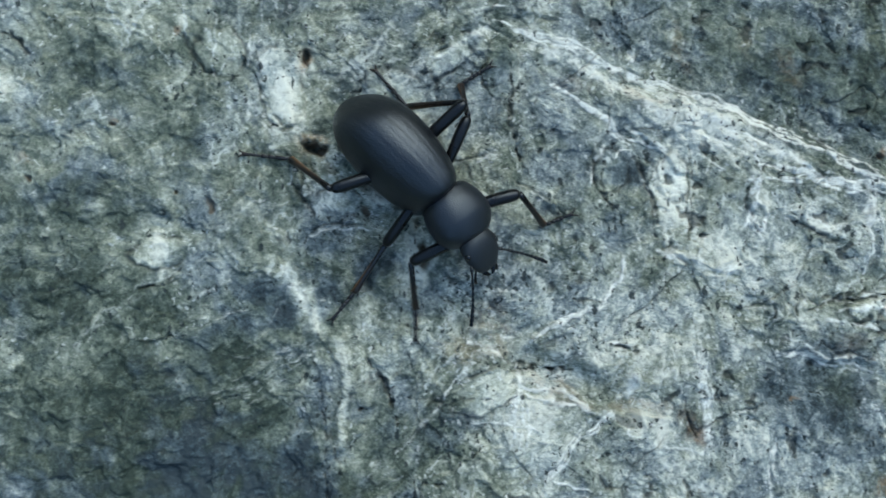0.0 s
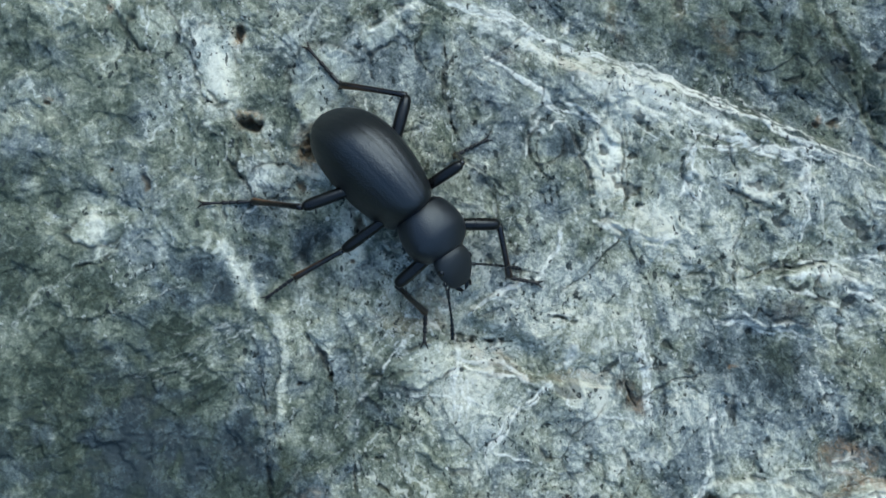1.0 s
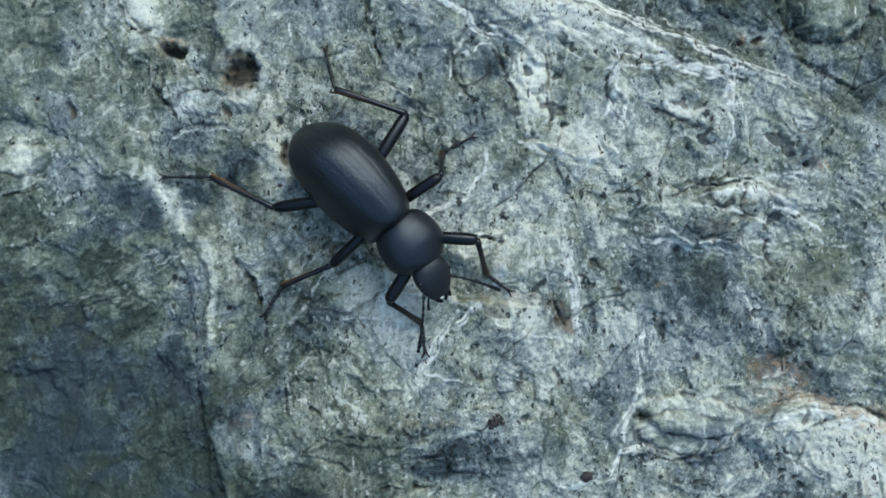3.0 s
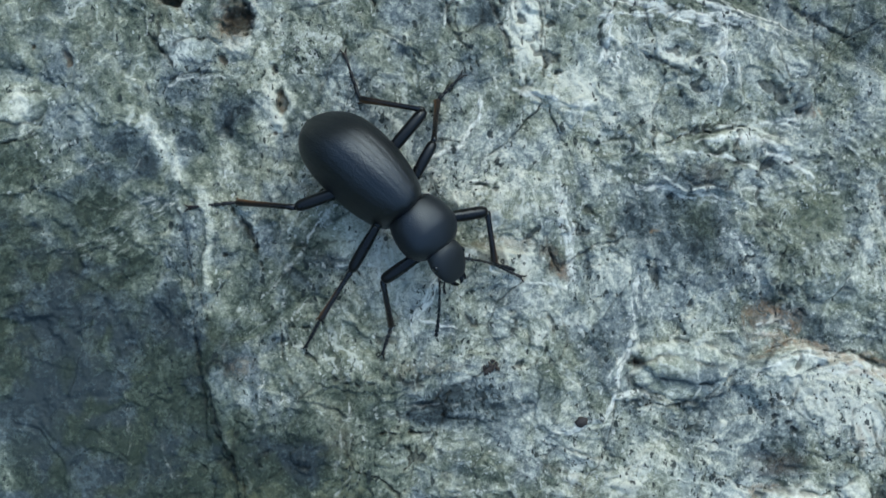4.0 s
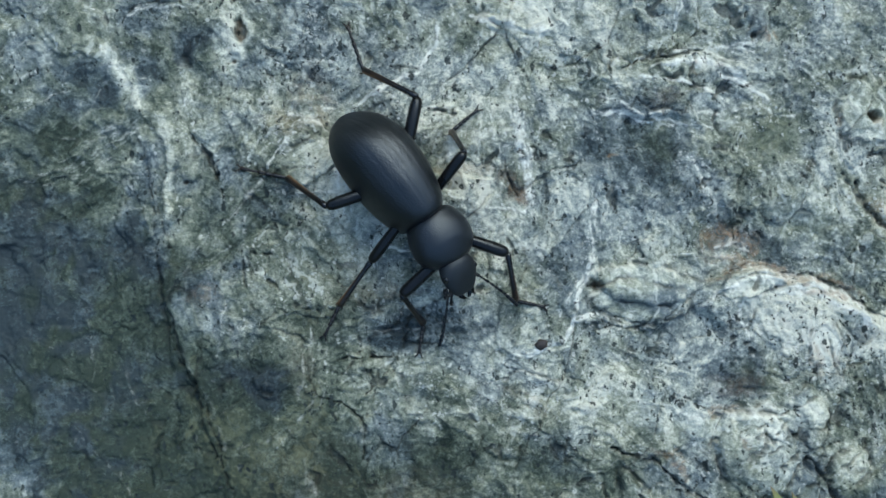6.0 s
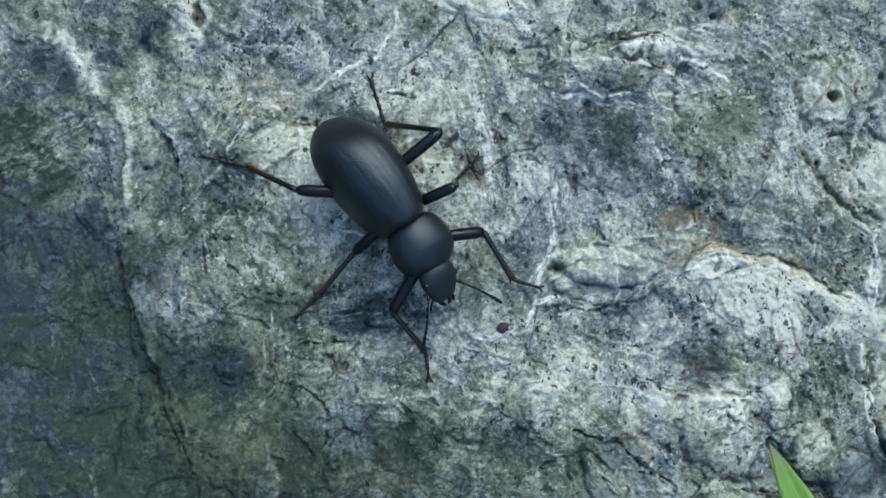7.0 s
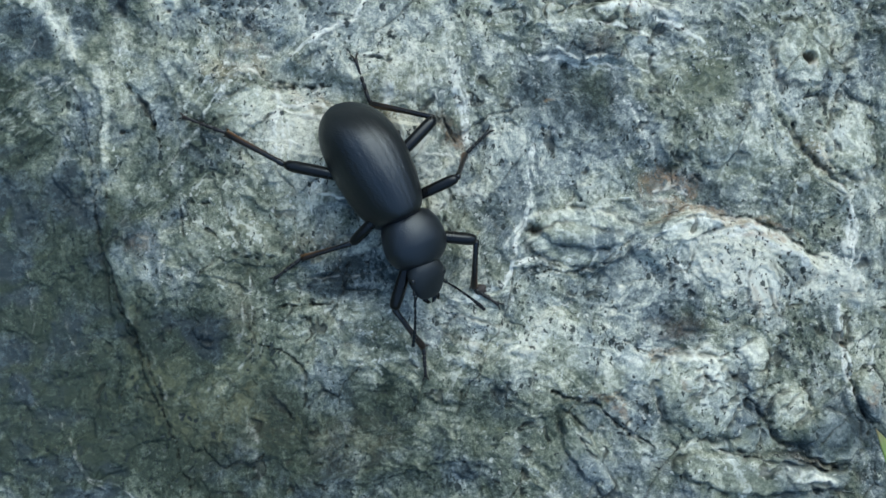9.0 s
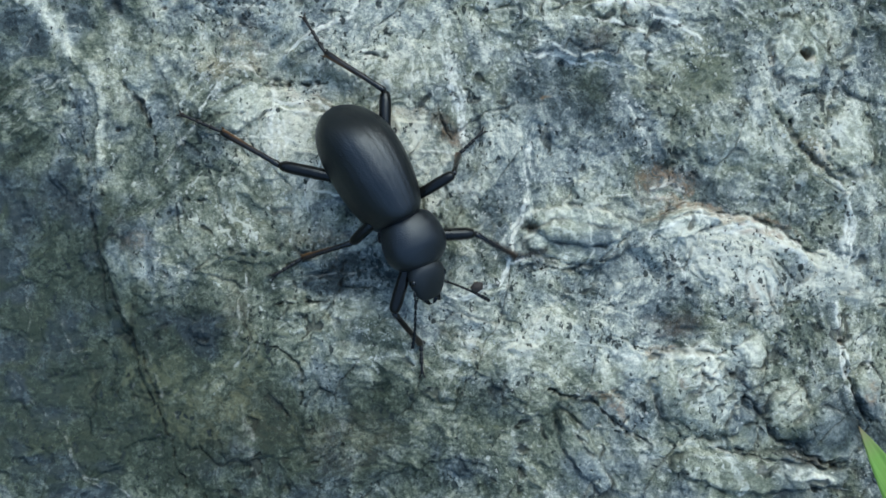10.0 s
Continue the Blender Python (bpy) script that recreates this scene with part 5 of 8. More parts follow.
    patch((-7.1, -40.4), 3.2, 1.8, 0, 0.5)
    green((-7.1, -40.4), 3.2, 1.8, 0, -0.22)
    patch((0.3, -40.3), 2.6, 1.4, 0, 0.45)
    green((0.3, -40.3), 2.6, 1.4, 0, -0.22)
    patch((-2.2, -45.8), 2.4, 1.6, 30, 0.45)
    green((-2.2, -45.8), 2.4, 1.6, 30, -0.22)
    patch((-5.5, -42.6), 0.8, 0.5, 0, -0.7)
    patch((-1.3, -42.0), 0.6, 0.5, 0, -0.6)
    vein([(3.6, -38.7), (4.6, -43.0), (0.7, -47.5), (-3.6, -49.6), (-6.9, -50.8)], 1.4, 0.25)
    rusty((2.7, -43.4), 2, 4, 20, 0.2)
    vein([(-11.3, -31.9), (-10.5, -37.2), (-9.0, -42.1)], 1.3, 0.35)
    green((-7.8, -50.5), 14, 12, 0, 0.1)
    green((-22.0, -41.9), 14, 14, 0, 0.14)
    vein([(-21.7, -32.4), (-21.4, -37.1), (-21.8, -41.9)], 0.3, 0.55)
    vein([(-23.5, -45.9), (-21.3, -49.0), (-18.6, -53.1), (-17.3, -55.5)], 0.3, 0.55)
    patch((14.4, -37.6), 5, 1.6, -10, 0.45)
    crack([(7.7, -39.6), (10.1, -39.3), (12.2, -39.8)], 0.14, 0.6)
    # twin white lines of the seam, and the facets below it
    vein([(7.7, 25.4), (10.6, 24.1), (14.7, 22.5), (20.6, 20.7), (23.8, 19.1), (27.7, 18.0), (32.2, 16.7), (36.1, 14.3), (39.9, 13.0), (43.8, 11.0), (49.0, 8.6), (52.8, 7.8), (58.3, 5.9)], 0.42, 0.9)
    vein([(10.2, 23.2), (16.7, 20.8), (19.2, 19.1), (23.1, 17.6)], 1, 0.7)
    vein([(27.0, 17.5), (30.9, 15.4), (35.4, 12.7), (39.9, 10.6), (41.8, 8.9)], 0.5, 0.75)
    vein([(23.8, 18.4), (28.9, 16.1), (33.4, 13.1)], 1.1, 0.6)
    vein([(36.6, 9.8), (43.7, 7.7), (48.9, 7.8), (52.8, 6.7)], 0.35, 0.9)
    vein([(49.9, 7.6), (48.9, 3.4), (49.5, 0.2), (48.8, -3.1)], 0.35, 0.85)
    vein([(36.0, 11.1), (36.4, 8.8), (35.3, 6.2), (37.3, 3.9), (36.8, 2.3)], 0.5, 0.85)
    vein([(18.2, 12.0), (17.3, 10.1), (17.1, 7.8)], 0.6, 0.6)
    patch((20.8, 8.7), 1.3, 2.1, 10, 0.75)
    green((20.8, 8.7), 1.5, 2.3, 10, -0.4)
    crack([(18.3, 9.7), (18.7, 5.8), (20.3, 3.9), (20.6, 2.6)], 0.22, 0.6)
    crack([(22.0, 10.7), (23.0, 7.7), (24.5, 2.8), (24.8, 1.5)], 0.25, 0.7)
    patch((26.3, 6.4), 1.7, 4.6, 2, -0.5)
    worn((26.3, 6.4), 1.7, 4.4, 2, 0.5)
    crack([(28.3, 10.6), (28.0, 6.3), (28.2, 1.5)], 0.18, 0.6)
    patch((31.4, 5.6), 2.4, 4.2, 0, 0.35)
    crack([(35.3, 8.5), (34.9, 5.6), (35.9, 3.3)], 0.16, 0.5)
    vein([(39.8, 5.2), (43.7, 3.2), (45.6, 2.5)], 0.9, 0.6)
    crack([(7.8, 17.0), (8.1, 12.5), (8.7, 10.2)], 0.3, 0.6)
    patch((13.2, 4.3), 2.6, 0.8, -10, 0.6)
    speckled((12.5, 5.3), 4, 3, 0, 0.4)
    speckled((38.5, 7.5), 4, 3, 0, 0.4)
    speckled((49.0, 12.5), 6, 2, -25, 0.35)
    rusty((14.7, 18.6), 4, 0.9, -28, 0.4)
    vein([(21.6, 23.0), (22.4, 22.1), (22.0, 21.5)], 0.5, 0.7)
    # mossy lump beyond the seam
    crack([(54.9, 17.2), (57.0, 12.9), (58.2, 9.1), (62.1, 6.2), (65.3, 4.5)], 0.5, 0.8)
    knob((62.7, 15.0), 4.6, 4.4, -30, 1.3, 0.25)
    green((62.3, 14.7), 5, 5, 0, 0.3)
    green((57.7, 11.6), 1, 5, 30, 0.5)
    # ledges below the head
    vein([(29.3, -11.3), (29.7, -16.5), (30.4, -20.4), (30.6, -23.7)], 0.3, 0.85)
    vein([(9.0, -15.5), (13.5, -16.5), (16.7, -18.3)], 0.5, 0.75)
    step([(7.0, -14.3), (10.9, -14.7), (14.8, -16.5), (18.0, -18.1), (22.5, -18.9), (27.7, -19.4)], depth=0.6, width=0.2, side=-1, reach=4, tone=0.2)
    rusty((12.8, -15.7), 4, 0.9, -22, 0.6)
    rusty((23.2, -18.4), 4.5, 0.9, -6, 0.6)
    rusty((28.3, -20.5), 1.4, 2.2, 0, 0.6)
    patch((28.0, -20.5), 1.5, 1.8, 0, 0.6)
    vein([(22.3, -14.1), (21.6, -16.0), (20.3, -17.3)], 0.9, 0.95)
    crack([(8.7, -13.9), (11.2, -14.2), (13.8, -13.6)], 0.2, 0.8)
    crack([(18.8, -11.2), (21.0, -11.1), (22.6, -11.8)], 0.16, 0.7)
    vein([(16.7, -19.2), (14.0, -22.7), (12.0, -25.9), (11.7, -29.1)], 0.3, 0.6)
    vein([(21.9, -19.6), (21.3, -21.5), (23.8, -22.2), (29.9, -23.3)], 0.3, 0.6)
    patch((39.4, -21.2), 9, 7, 0, 0.22)
    green((39.4, -21.2), 9, 8, 0, -0.15)
    vein([(38.4, -21.1), (37.7, -25.0), (37.3, -29.6)], 0.35, 0.6)
    patch((48.8, -19.4), 1, 2, 0, -0.5)
    green((49.5, -19.4), 1.6, 3, 0, -0.4)
    speckled((28.6, -7.4), 5, 3, 0, 0.4)
    speckled((14.6, -26.6), 5, 4, 0, 0.4)
    speckled((43.5, -9.5), 5, 2, 0, 0.5)
    speckled((19.9, -22.1), 3, 3, 0, 0.4)
    vein([(43.5, -8.2), (48.7, -8.7), (53.8, -11.0)], 0.5, 0.6)
    vein([(49.4, -6.4), (52.6, -5.5), (58.1, -4.9)], 0.7, 0.7)
    # the white block and the stains on it
    patch((-20.1, 23.1), 2.6, 3, 0, -0.3)
    patch((-17.4, 17.1), 2, 3, 15, -0.3)
    speckled((-17.4, 18.9), 3.5, 4.5, 0, 0.5)
    rusty((-15.6, 21.4), 0.9, 1.7, 5, 1)
    pit((-15.6, 21.4), 0.6, 1.3, 5, 0.9)
    rusty((-30.0, 24.2), 0.8, 0.5, 0, 0.9)
    rusty((-14.5, 11.9), 2.4, 1.2, -10, 0.9)
    vein([(-25.6, 26.0), (-25.7, 21.8), (-25.9, 18.6)], 0.3, 0.7)
    vein([(-21.7, 25.0), (-21.6, 22.2), (-22.2, 20.8)], 0.5, 0.7)
    vein([(-37.8, 13.0), (-34.1, 14.5), (-30.8, 15.6)], 0.4, 0.5)
    vein([(-43.2, 21.6), (-41.4, 19.7), (-40.5, 17.0)], 0.8, 0.4)
    vein([(-21.5, 17.6), (-20.7, 14.3), (-17.5, 11.0), (-17.1, 7.3)], 0.3, 0.5)
    # pits, white rims and olive bands behind the beetle
    patch((-3.0, 4.3), 1.6, 1.2, 0, -0.5)
    patch((-1.5, 0.0), 0.8, 2.2, 10, -0.8)
    patch((-3.1, -3.7), 1.6, 1.2, 0, -0.6)
    patch((-7.4, 5.4), 1.6, 0.8, 0, -0.6)
    patch((0.9, -4.1), 0.9, 0.7, 0, -0.8)
    patch((-32.0, 0.1), 2.0, 1.6, 0, -0.3)
    speckled((-31.8, -0.4), 1.6, 1.6, 0, 0.7)
    speckled((-1.9, 1.4), 3, 5, 0, 0.6)
    speckled((-7.6, 1.7), 4, 3, 0, 0.4)
    speckled((1.0, 4.1), 3, 4, 0, 0.5)
    vein([(-34.1, -4.4), (-30.8, -3.5), (-27.9, -1.3), (-24.9, 1.9), (-22.0, 5.1), (-21.0, 7.9)], 0.8, 0.55)
    vein([(-18.5, -1.6), (-16.7, -4.5), (-15.2, -7.4), (-14.2, -9.8)], 1.5, 0.65)
    vein([(-9.7, -3.4), (-9.1, -6.7), (-10.0, -10.5)], 1.2, 0.5)
    vein([(-18.8, 2.1), (-17.8, -0.7), (-17.2, -3.6)], 0.8, 0.5)
    patch((-18.5, -7.8), 2.2, 1.8, 0, 0.7)
    green((-18.5, -7.8), 2.2, 1.8, 0, -0.25)
    patch((-13.1, -6.1), 1.8, 2, 0, 0.5)
    green((-13.1, -6.1), 1.8, 2, 0, -0.25)
    patch((-7.7, -1.6), 2.6, 2, 0, 0.6)
    green((-7.7, -1.6), 2.6, 2, 0, -0.25)
    patch((-13.7, 1.0), 3, 1.6, 0, 0.4)
    green((-13.7, 1.0), 3, 1.6, 0, -0.25)
    patch((-22.3, -3.8), 2.5, 2, 0, 0.5)
    green((-22.3, -3.8), 2.5, 2, 0, -0.25)
    crack([(-16.5, 7.7), (-15.6, 5.3), (-14.5, 3.4)], 0.3, 0.6)
    crack([(-14.6, 2.4), (-11.7, 3.0), (-8.9, 2.3)], 0.22, 0.6)
    crack([(-17.6, 2.1), (-17.5, -0.3)], 0.25, 0.5)
    vein([(-15.1, 1.7), (-11.8, 2.4), (-8.5, 1.8)], 0.5, 0.6)
    vein([(-28.6, -8.3), (-25.3, -7.5), (-22.5, -7.2)], 0.3, 0.6)
    vein([(-20.4, -12.4), (-16.6, -11.1), (-12.8, -11.8)], 0.4, 0.6)
    # the dark lens under the forelegs
    vein([(9.8, -36.3), (15.5, -36.5), (20.2, -36.0), (23.5, -36.0), (25.1, -38.1), (26.2, -39.8)], 0.3, 0.38)
    patch((14.9, -38.1), 5, 1.2, -3, 0.8)
    green((14.9, -38.1), 5, 1.2, -3, -0.25)
    patch((19.8, -34.9), 5.5, 0.9, 3, 0.75)
    green((19.8, -34.9), 5.5, 0.9, 3, -0.25)
    patch((24.8, -37.6), 1.2, 1.2, -40, 0.6)
    green((24.8, -37.6), 1.2, 1.2, -40, -0.25)
    crack([(6.8, -39.7), (10.1, -39.6), (13.5, -39.9)], 0.14, 0.6)
    crack([(13.2, -38.9), (13.8, -40.2), (13.5, -41.3)], 0.14, 0.6)
    vein([(27.3, -40.0), (29.4, -40.4), (31.9, -39.4), (33.8, -38.7), (34.9, -36.6), (37.2, -36.2)], 0.4, 0.9)
    vein([(9.5, -43.3), (14.8, -41.8), (20.0, -41.4), (23.2, -43.2)], 1, 0.5)
    vein([(21.3, -42.1), (24.5, -45.1), (28.2, -47.6), (31.0, -47.5)], 1, 0.5)
    vein([(26.6, -41.4), (30.3, -43.0), (33.5, -44.1), (34.0, -45.5)], 1, 0.5)
    vein([(15.0, -46.6), (20.7, -46.4), (26.2, -49.0), (30.9, -50.1)], 1, 0.5)
    vein([(31.1, -46.8), (34.8, -47.4), (37.9, -46.6)], 1, 0.5)
    speckled((23.3, -41.5), 3, 1.4, -20, 0.7)
    speckled((29.4, -42.5), 3.5, 1.8, -20, 0.6)
    speckled((34.0, -43.6), 2.5, 1.5, 0, 0.6)
    speckled((31.9, -38.4), 2, 1.5, 0, 0.5)
    speckled((25.4, -46.6), 2.5, 1, -20, 0.4)
    rusty((3.5, -39.9), 2, 4.5, 10, 0.3)
    rusty((29.2, -45.8), 5, 1.2, -20, 0.4)
    vein([(4.7, -41.4), (5.3, -43.8), (4.3, -45.6)], 0.2, 0.3)
    # beside the slab edge
    vein([(-12.0, -30.4), (-9.4, -27.0), (-7.3, -24.3), (-5.1, -22.7), (-2.1, -20.7)], 0.45, 0.34)
    vein([(-11.2, -29.7), (-9.0, -27.9), (-6.7, -26.3), (-5.1, -23.7)], 0.45, 0.34)
    patch((-16.6, -25.7), 2, 0.8, -10, 0.7)
    patch((-14.5, -26.5), 1.4, 0.5, -20, 0.8)
    patch((-7.8, -31.4), 1.8, 1.1, 0, 0.6)
    patch((-8.6, -33.4), 0.6, 1.4, 10, 0.6)
    patch((-21.8, -29.8), 3, 1.6, 0, 0.4)
    patch((-17.0, -30.8), 1.8, 1.2, 0, 0.4)
    patch((-0.8, -33.2), 1.4, 1.4, 0, 0.5)
    rusty((-7.4, -31.4), 2.4, 1.6, 0, 0.5)
    patch((-11.1, -33.3), 1.2, 3, 5, -0.5)
    patch((-8.0, -34.4), 0.9, 1.1, 0, -0.7)
    patch((-15.9, -26.2), 0.7, 0.35, 0, -1)
    patch((-13.5, -27.1), 0.6, 0.3, -30, -0.9)
    patch((-2.3, -29.2), 1.4, 0.6, 0, -0.5)
    worn((-11.1, -33.3), 1.4, 3, 5, 0.6)
    vein([(-19.6, -22.3), (-17.4, -21.5), (-15.2, -20.8)], 0.9, 0.45)
    vein([(-5.5, -32.2), (-5.9, -34.7), (-5.9, -36.1)], 0.25, 0.6)
    crack([(-12.5, -22.2), (-12.4, -23.6), (-11.9, -24.5)], 0.3, 0.6)
    crack([(-3.5, -26.3), (-3.5, -28.8), (-3.2, -30.6)], 0.16, 0.6)
    crack([(-3.2, -26.3), (-1.8, -26.8), (-0.0, -27.0)], 0.2, 0.7)
    crack([(-0.6, -29.7), (0.3, -30.5), (0.6, -31.2)], 0.22, 0.7)
    speckled((-20.0, -28.5), 6, 5, 0, 0.45)
    speckled((-16.7, -32.2), 5, 4, 0, 0.4)
    speckled((-0.2, -23.7), 4, 3, 0, 0.4)
    speckled((-1.9, -27.8), 3, 2, 0, 0.4)
    speckled((-18.7, -48.2), 8, 9, 0, 0.4)
    speckled((-10.8, -39.4), 5, 5, 0, 0.35)
    patch((-13.8, -54.5), 14, 8, 0, 0.1)
    patch((10.1, -54.7), 12, 7, 0, 0.22)
    # smooth lobes in the lower corner
    patch((57.4, -50.1), 4.2, 1.8, 15, -0.45)
    worn((57.4, -50.1), 4.2, 1.8, 15, 0.8)
    patch((66.3, -55.1), 2, 2.6, 20, -0.4)
    worn((66.3, -55.1), 2, 2.6, 20, 0.8)
    patch((62.4, -48.5), 1.6, 1.4, 0, -0.3)
    worn((62.4, -48.5), 1.6, 1.4, 0, 0.8)
    patch((51.0, -50.7), 5, 2.2, -35, -0.3)
    worn((51.0, -50.7), 5, 2.2, -35, 0.8)
    patch((59.5, -55.1), 2.2, 2.6, 0, -0.25)
    worn((59.5, -55.1), 2.2, 2.6, 0, 0.8)
    speckled((43.5, -46.3), 6, 3, -20, 0.6)
    speckled((69.5, -50.4), 2.5, 4, 0, 0.55)
    speckled((66.4, -53.6), 2.5, 3, 0, 0.35)
    speckled((73.6, -48.7), 3, 4, 0, 0.5)
    speckled((64.2, -58.3), 2.5, 2, 0, 0.4)
    vein([(45.0, -54.2), (47.3, -56.3), (48.6, -58.8), (49.1, -61.7)], 1.2, 0.5)
    crack([(40.5, -55.6), (41.8, -58.3), (43.2, -59.6)], 0.14, 0.6)
    crack([(42.6, -57.4), (44.3, -56.3)], 0.14, 0.5)
    rusty((46.2, -54.0), 1.4, 0.7, -40, 0.9)
    rusty((54.1, -44.3), 1.2, 0.5, 0, 0.5)
    vein([(74.5, -45.9), (74.4, -49.3), (73.9, -52.1), (74.9, -54.6)], 0.3, 0.8)
    # soft olive lumps, the rusty block and the lip past the head, sunlight painted in
    patch((63.7, -24.9), 4.5, 5.5, 0, -0.35)
    patch((66.7, -17.8), 3, 3.5, 0, -0.3)
    patch((74.9, -23.4), 5, 4.5, -15, -0.45)
    patch((76.1, -30.8), 4, 3.5, 0, -0.4)
    patch((70.3, -33.3), 2.5, 3, 0, -0.25)
    green((63.7, -24.9), 4.5, 5.5, 0, 0.14)
    green((74.9, -23.4), 5, 4.5, 0, 0.14)
    green((62.7, -17.5), 5, 2.6, 0, 0.16)
    green((71.7, -29.4), 3, 5, -30, 0.12)
    worn((63.7, -24.9), 4, 5, 0, 0.6)
    worn((61.6, -17.4), 4.5, 2.4, 0, 0.6)
    patch((63.3, -17.3), 3, 1.6, 0, 0.4)
    speckled((75.0, -21.7), 4, 3, 0, 0.5)
    speckled((71.2, -18.6), 1.5, 4, 0, 0.5)
    speckled((72.5, -33.4), 4, 3, 0, 0.5)
    speckled((41.6, -20.1), 6, 6, 0, 0.3)
    speckled((65.6, -35.8), 3, 3, 0, 0.5)
    vein([(74.5, -29.3), (75.6, -31.4), (76.7, -34.0), (76.1, -37.6), (75.1, -39.9)], 0.4, 0.95)
    vein([(49.4, -18.0), (50.7, -21.2), (52.1, -23.9), (52.6, -25.0)], 0.9, 0.45)
    green((50.9, -21.3), 2, 4, 20, -0.5)
    patch((54.3, -29.1), 2.2, 1.3, 0, -0.8)
    rusty((54.7, -27.3), 3.4, 0.9, 0, 0.9)
    rusty((56.8, -29.3), 0.8, 1.8, 0, 0.8)
    rusty((51.9, -27.5), 1, 0.8, 0, 0.9)
    vein([(52.4, -28.7), (55.0, -28.4), (56.6, -29.4)], 0.5, 0.7)
    vein([(52.3, -29.8), (54.9, -29.7)], 0.4, 0.6)
    # three white lines for the dapple of sun along the lip
    vein([(59.5, -33.1), (64.0, -33.3), (66.8, -34.9), (69.0, -36.1), (70.6, -37.7)], 0.55, 1)
    vein([(59.4, -33.8), (64.0, -34.0), (66.7, -35.5), (68.9, -36.8), (70.5, -38.4)], 0.55, 1)
    vein([(59.4, -34.5), (63.9, -34.7), (66.7, -36.2), (68.9, -37.5), (70.5, -39.1)], 0.55, 1)
    rusty((61.8, -32.4), 5, 0.7, -8, 0.8)
    rusty((67.9, -34.5), 4, 0.6, -25, 0.7)
    crack([(68.2, -20.7), (69.8, -23.6), (71.9, -26.0), (74.5, -29.0)], 0.4, 0.6)
    rusty((71.9, -25.7), 1, 4, 40, 0.6)
    patch((41.9, -23.5), 7, 6, 0, 0.12)
    green((41.9, -23.5), 8, 7, 0, -0.2)
    vein([(40.4, -21.1), (42.1, -21.1)], 0.6, 0.6)
    patch((38.5, -32.3), 4.5, 1.6, -5, -0.2)
    # blue-grey and dark flakes strewn over the sunken slab
    strewn = random.Random(12)
    for _ in range(150):
        x, y = strewn.uniform(-40, -13), strewn.uniform(-66, -18)
        if x > -13 + 0.16 * (-26 - y):
            continue
        size = strewn.uniform(0.4, 1.7)
        patch((x, y), size, size * strewn.uniform(0.4, 0.9), strewn.uniform(0, 180), strewn.choice((0.9, 0.6, -0.35, -0.55)))
        green((x, y), 1.6 * size, 1.3 * size, 0, strewn.uniform(-0.45, 0.05))
    # paler ground on the crest, olive ground below
    patch((28, -21), 9, 5, -20, -0.3)
    patch((18, -1), 5, 5, 0, -0.25)
    patch((-2, -38), 6, 6, 0, 0.15)
    patch((-4.5, -12), 4, 3, 0, 0.2)
    green((2, -38), 9, 9, 0, 0.2)
    green((3, -47), 10, 10, 0, 0.22)
    speckled((-16, -48), 14, 16, 0, 0.35)
    patch((-15, -52), 12, 6, 0, 0.12)
    green((22, -54), 14, 8, 0, 0.2)
    patch((8, -54), 9, 5, 0, 0.15)
    patch((56, -53), 8, 4, 0, 0.2)
    green((-4, -12), 8, 6, 0, 0.2)
    still = 1 - 0.7 * calm
    Z = Z + ridge
    # broad swells, chips and grain
    Z = Z + 0.45 * f[8].fbm(X, Y, 24, 3)
    chips = f[9].fbm(wx, wy, 5.5, 4, 0.55, True)
    Z = Z + 0.20 * still * chips
    rough = f[10].fbm(wx, wy, 2.4, 5, 0.62)
    Z = Z + 0.15 * still * rough
    plates = f[4].fbm(wx, wy, 9, 3)
    Z = Z + still * 0.35 * (smooth(-0.05, 0.05, plates) - 0.5) + still * 0.25 * (smooth(0.25, 0.32, plates) - 0.5)
    # facets: broken faces a few millimetres across, each with its own tilt and tint
    def facets(size, seed, stretch, turn):
        rng = np.random.default_rng(seed)
        table = rng.uniform(0, 1, (128, 128, 5))
        c, s = math.cos(radians(turn)), math.sin(radians(turn))
        u, v = (jx * c + jy * s) / (size * stretch), (jy * c - jx * s) / size
        iu, iv = np.floor(u).astype(int), np.floor(v).astype(int)
        first, second = np.full_like(u, 9.0), np.full_like(u, 9.0)
        tint, tilt = np.zeros_like(u), np.zeros_like(u)
        for du in (-1, 0, 1):
            for dv in (-1, 0, 1):
                cell = table[(iu + du) & 127, (iv + dv) & 127]
                eu, ev = iu + du + cell[..., 0] - u, iv + dv + cell[..., 1] - v
                r = np.hypot(eu, ev)
                nearer = r < first
                second = np.where(nearer, first, np.minimum(second, r))
                tint = np.where(nearer, cell[..., 2] - 0.5, tint)
                tilt = np.where(nearer, -eu * (cell[..., 3] - 0.5) - ev * (cell[..., 4] - 0.5), tilt)
                first = np.where(nearer, r, first)
        return tint, tilt, second - first

    where = smooth(-0.3, 0.2, f[2].fbm(X, Y, 20, 2))
    tint_a, tilt_a, gap_a = facets(7.5, 3, 1.7, 62)
    tint_b, tilt_b, gap_b = facets(3.2, 4, 1.9, -22)
    tint_c, tilt_c, gap_c = facets(1.5, 5, 1.5, 80)
    Z = Z + still * (0.7 * tilt_a + 0.4 * tilt_b + 0.16 * tilt_c)
    inland = smooth(-28, 12, X)
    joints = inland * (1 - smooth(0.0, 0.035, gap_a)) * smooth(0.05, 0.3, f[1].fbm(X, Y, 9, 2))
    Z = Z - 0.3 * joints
    recess_dark = np.maximum(recess_dark, 0.5 * joints)
    # fibres: noise smeared along the run of the rock, at three widths
    edge = len(tail)
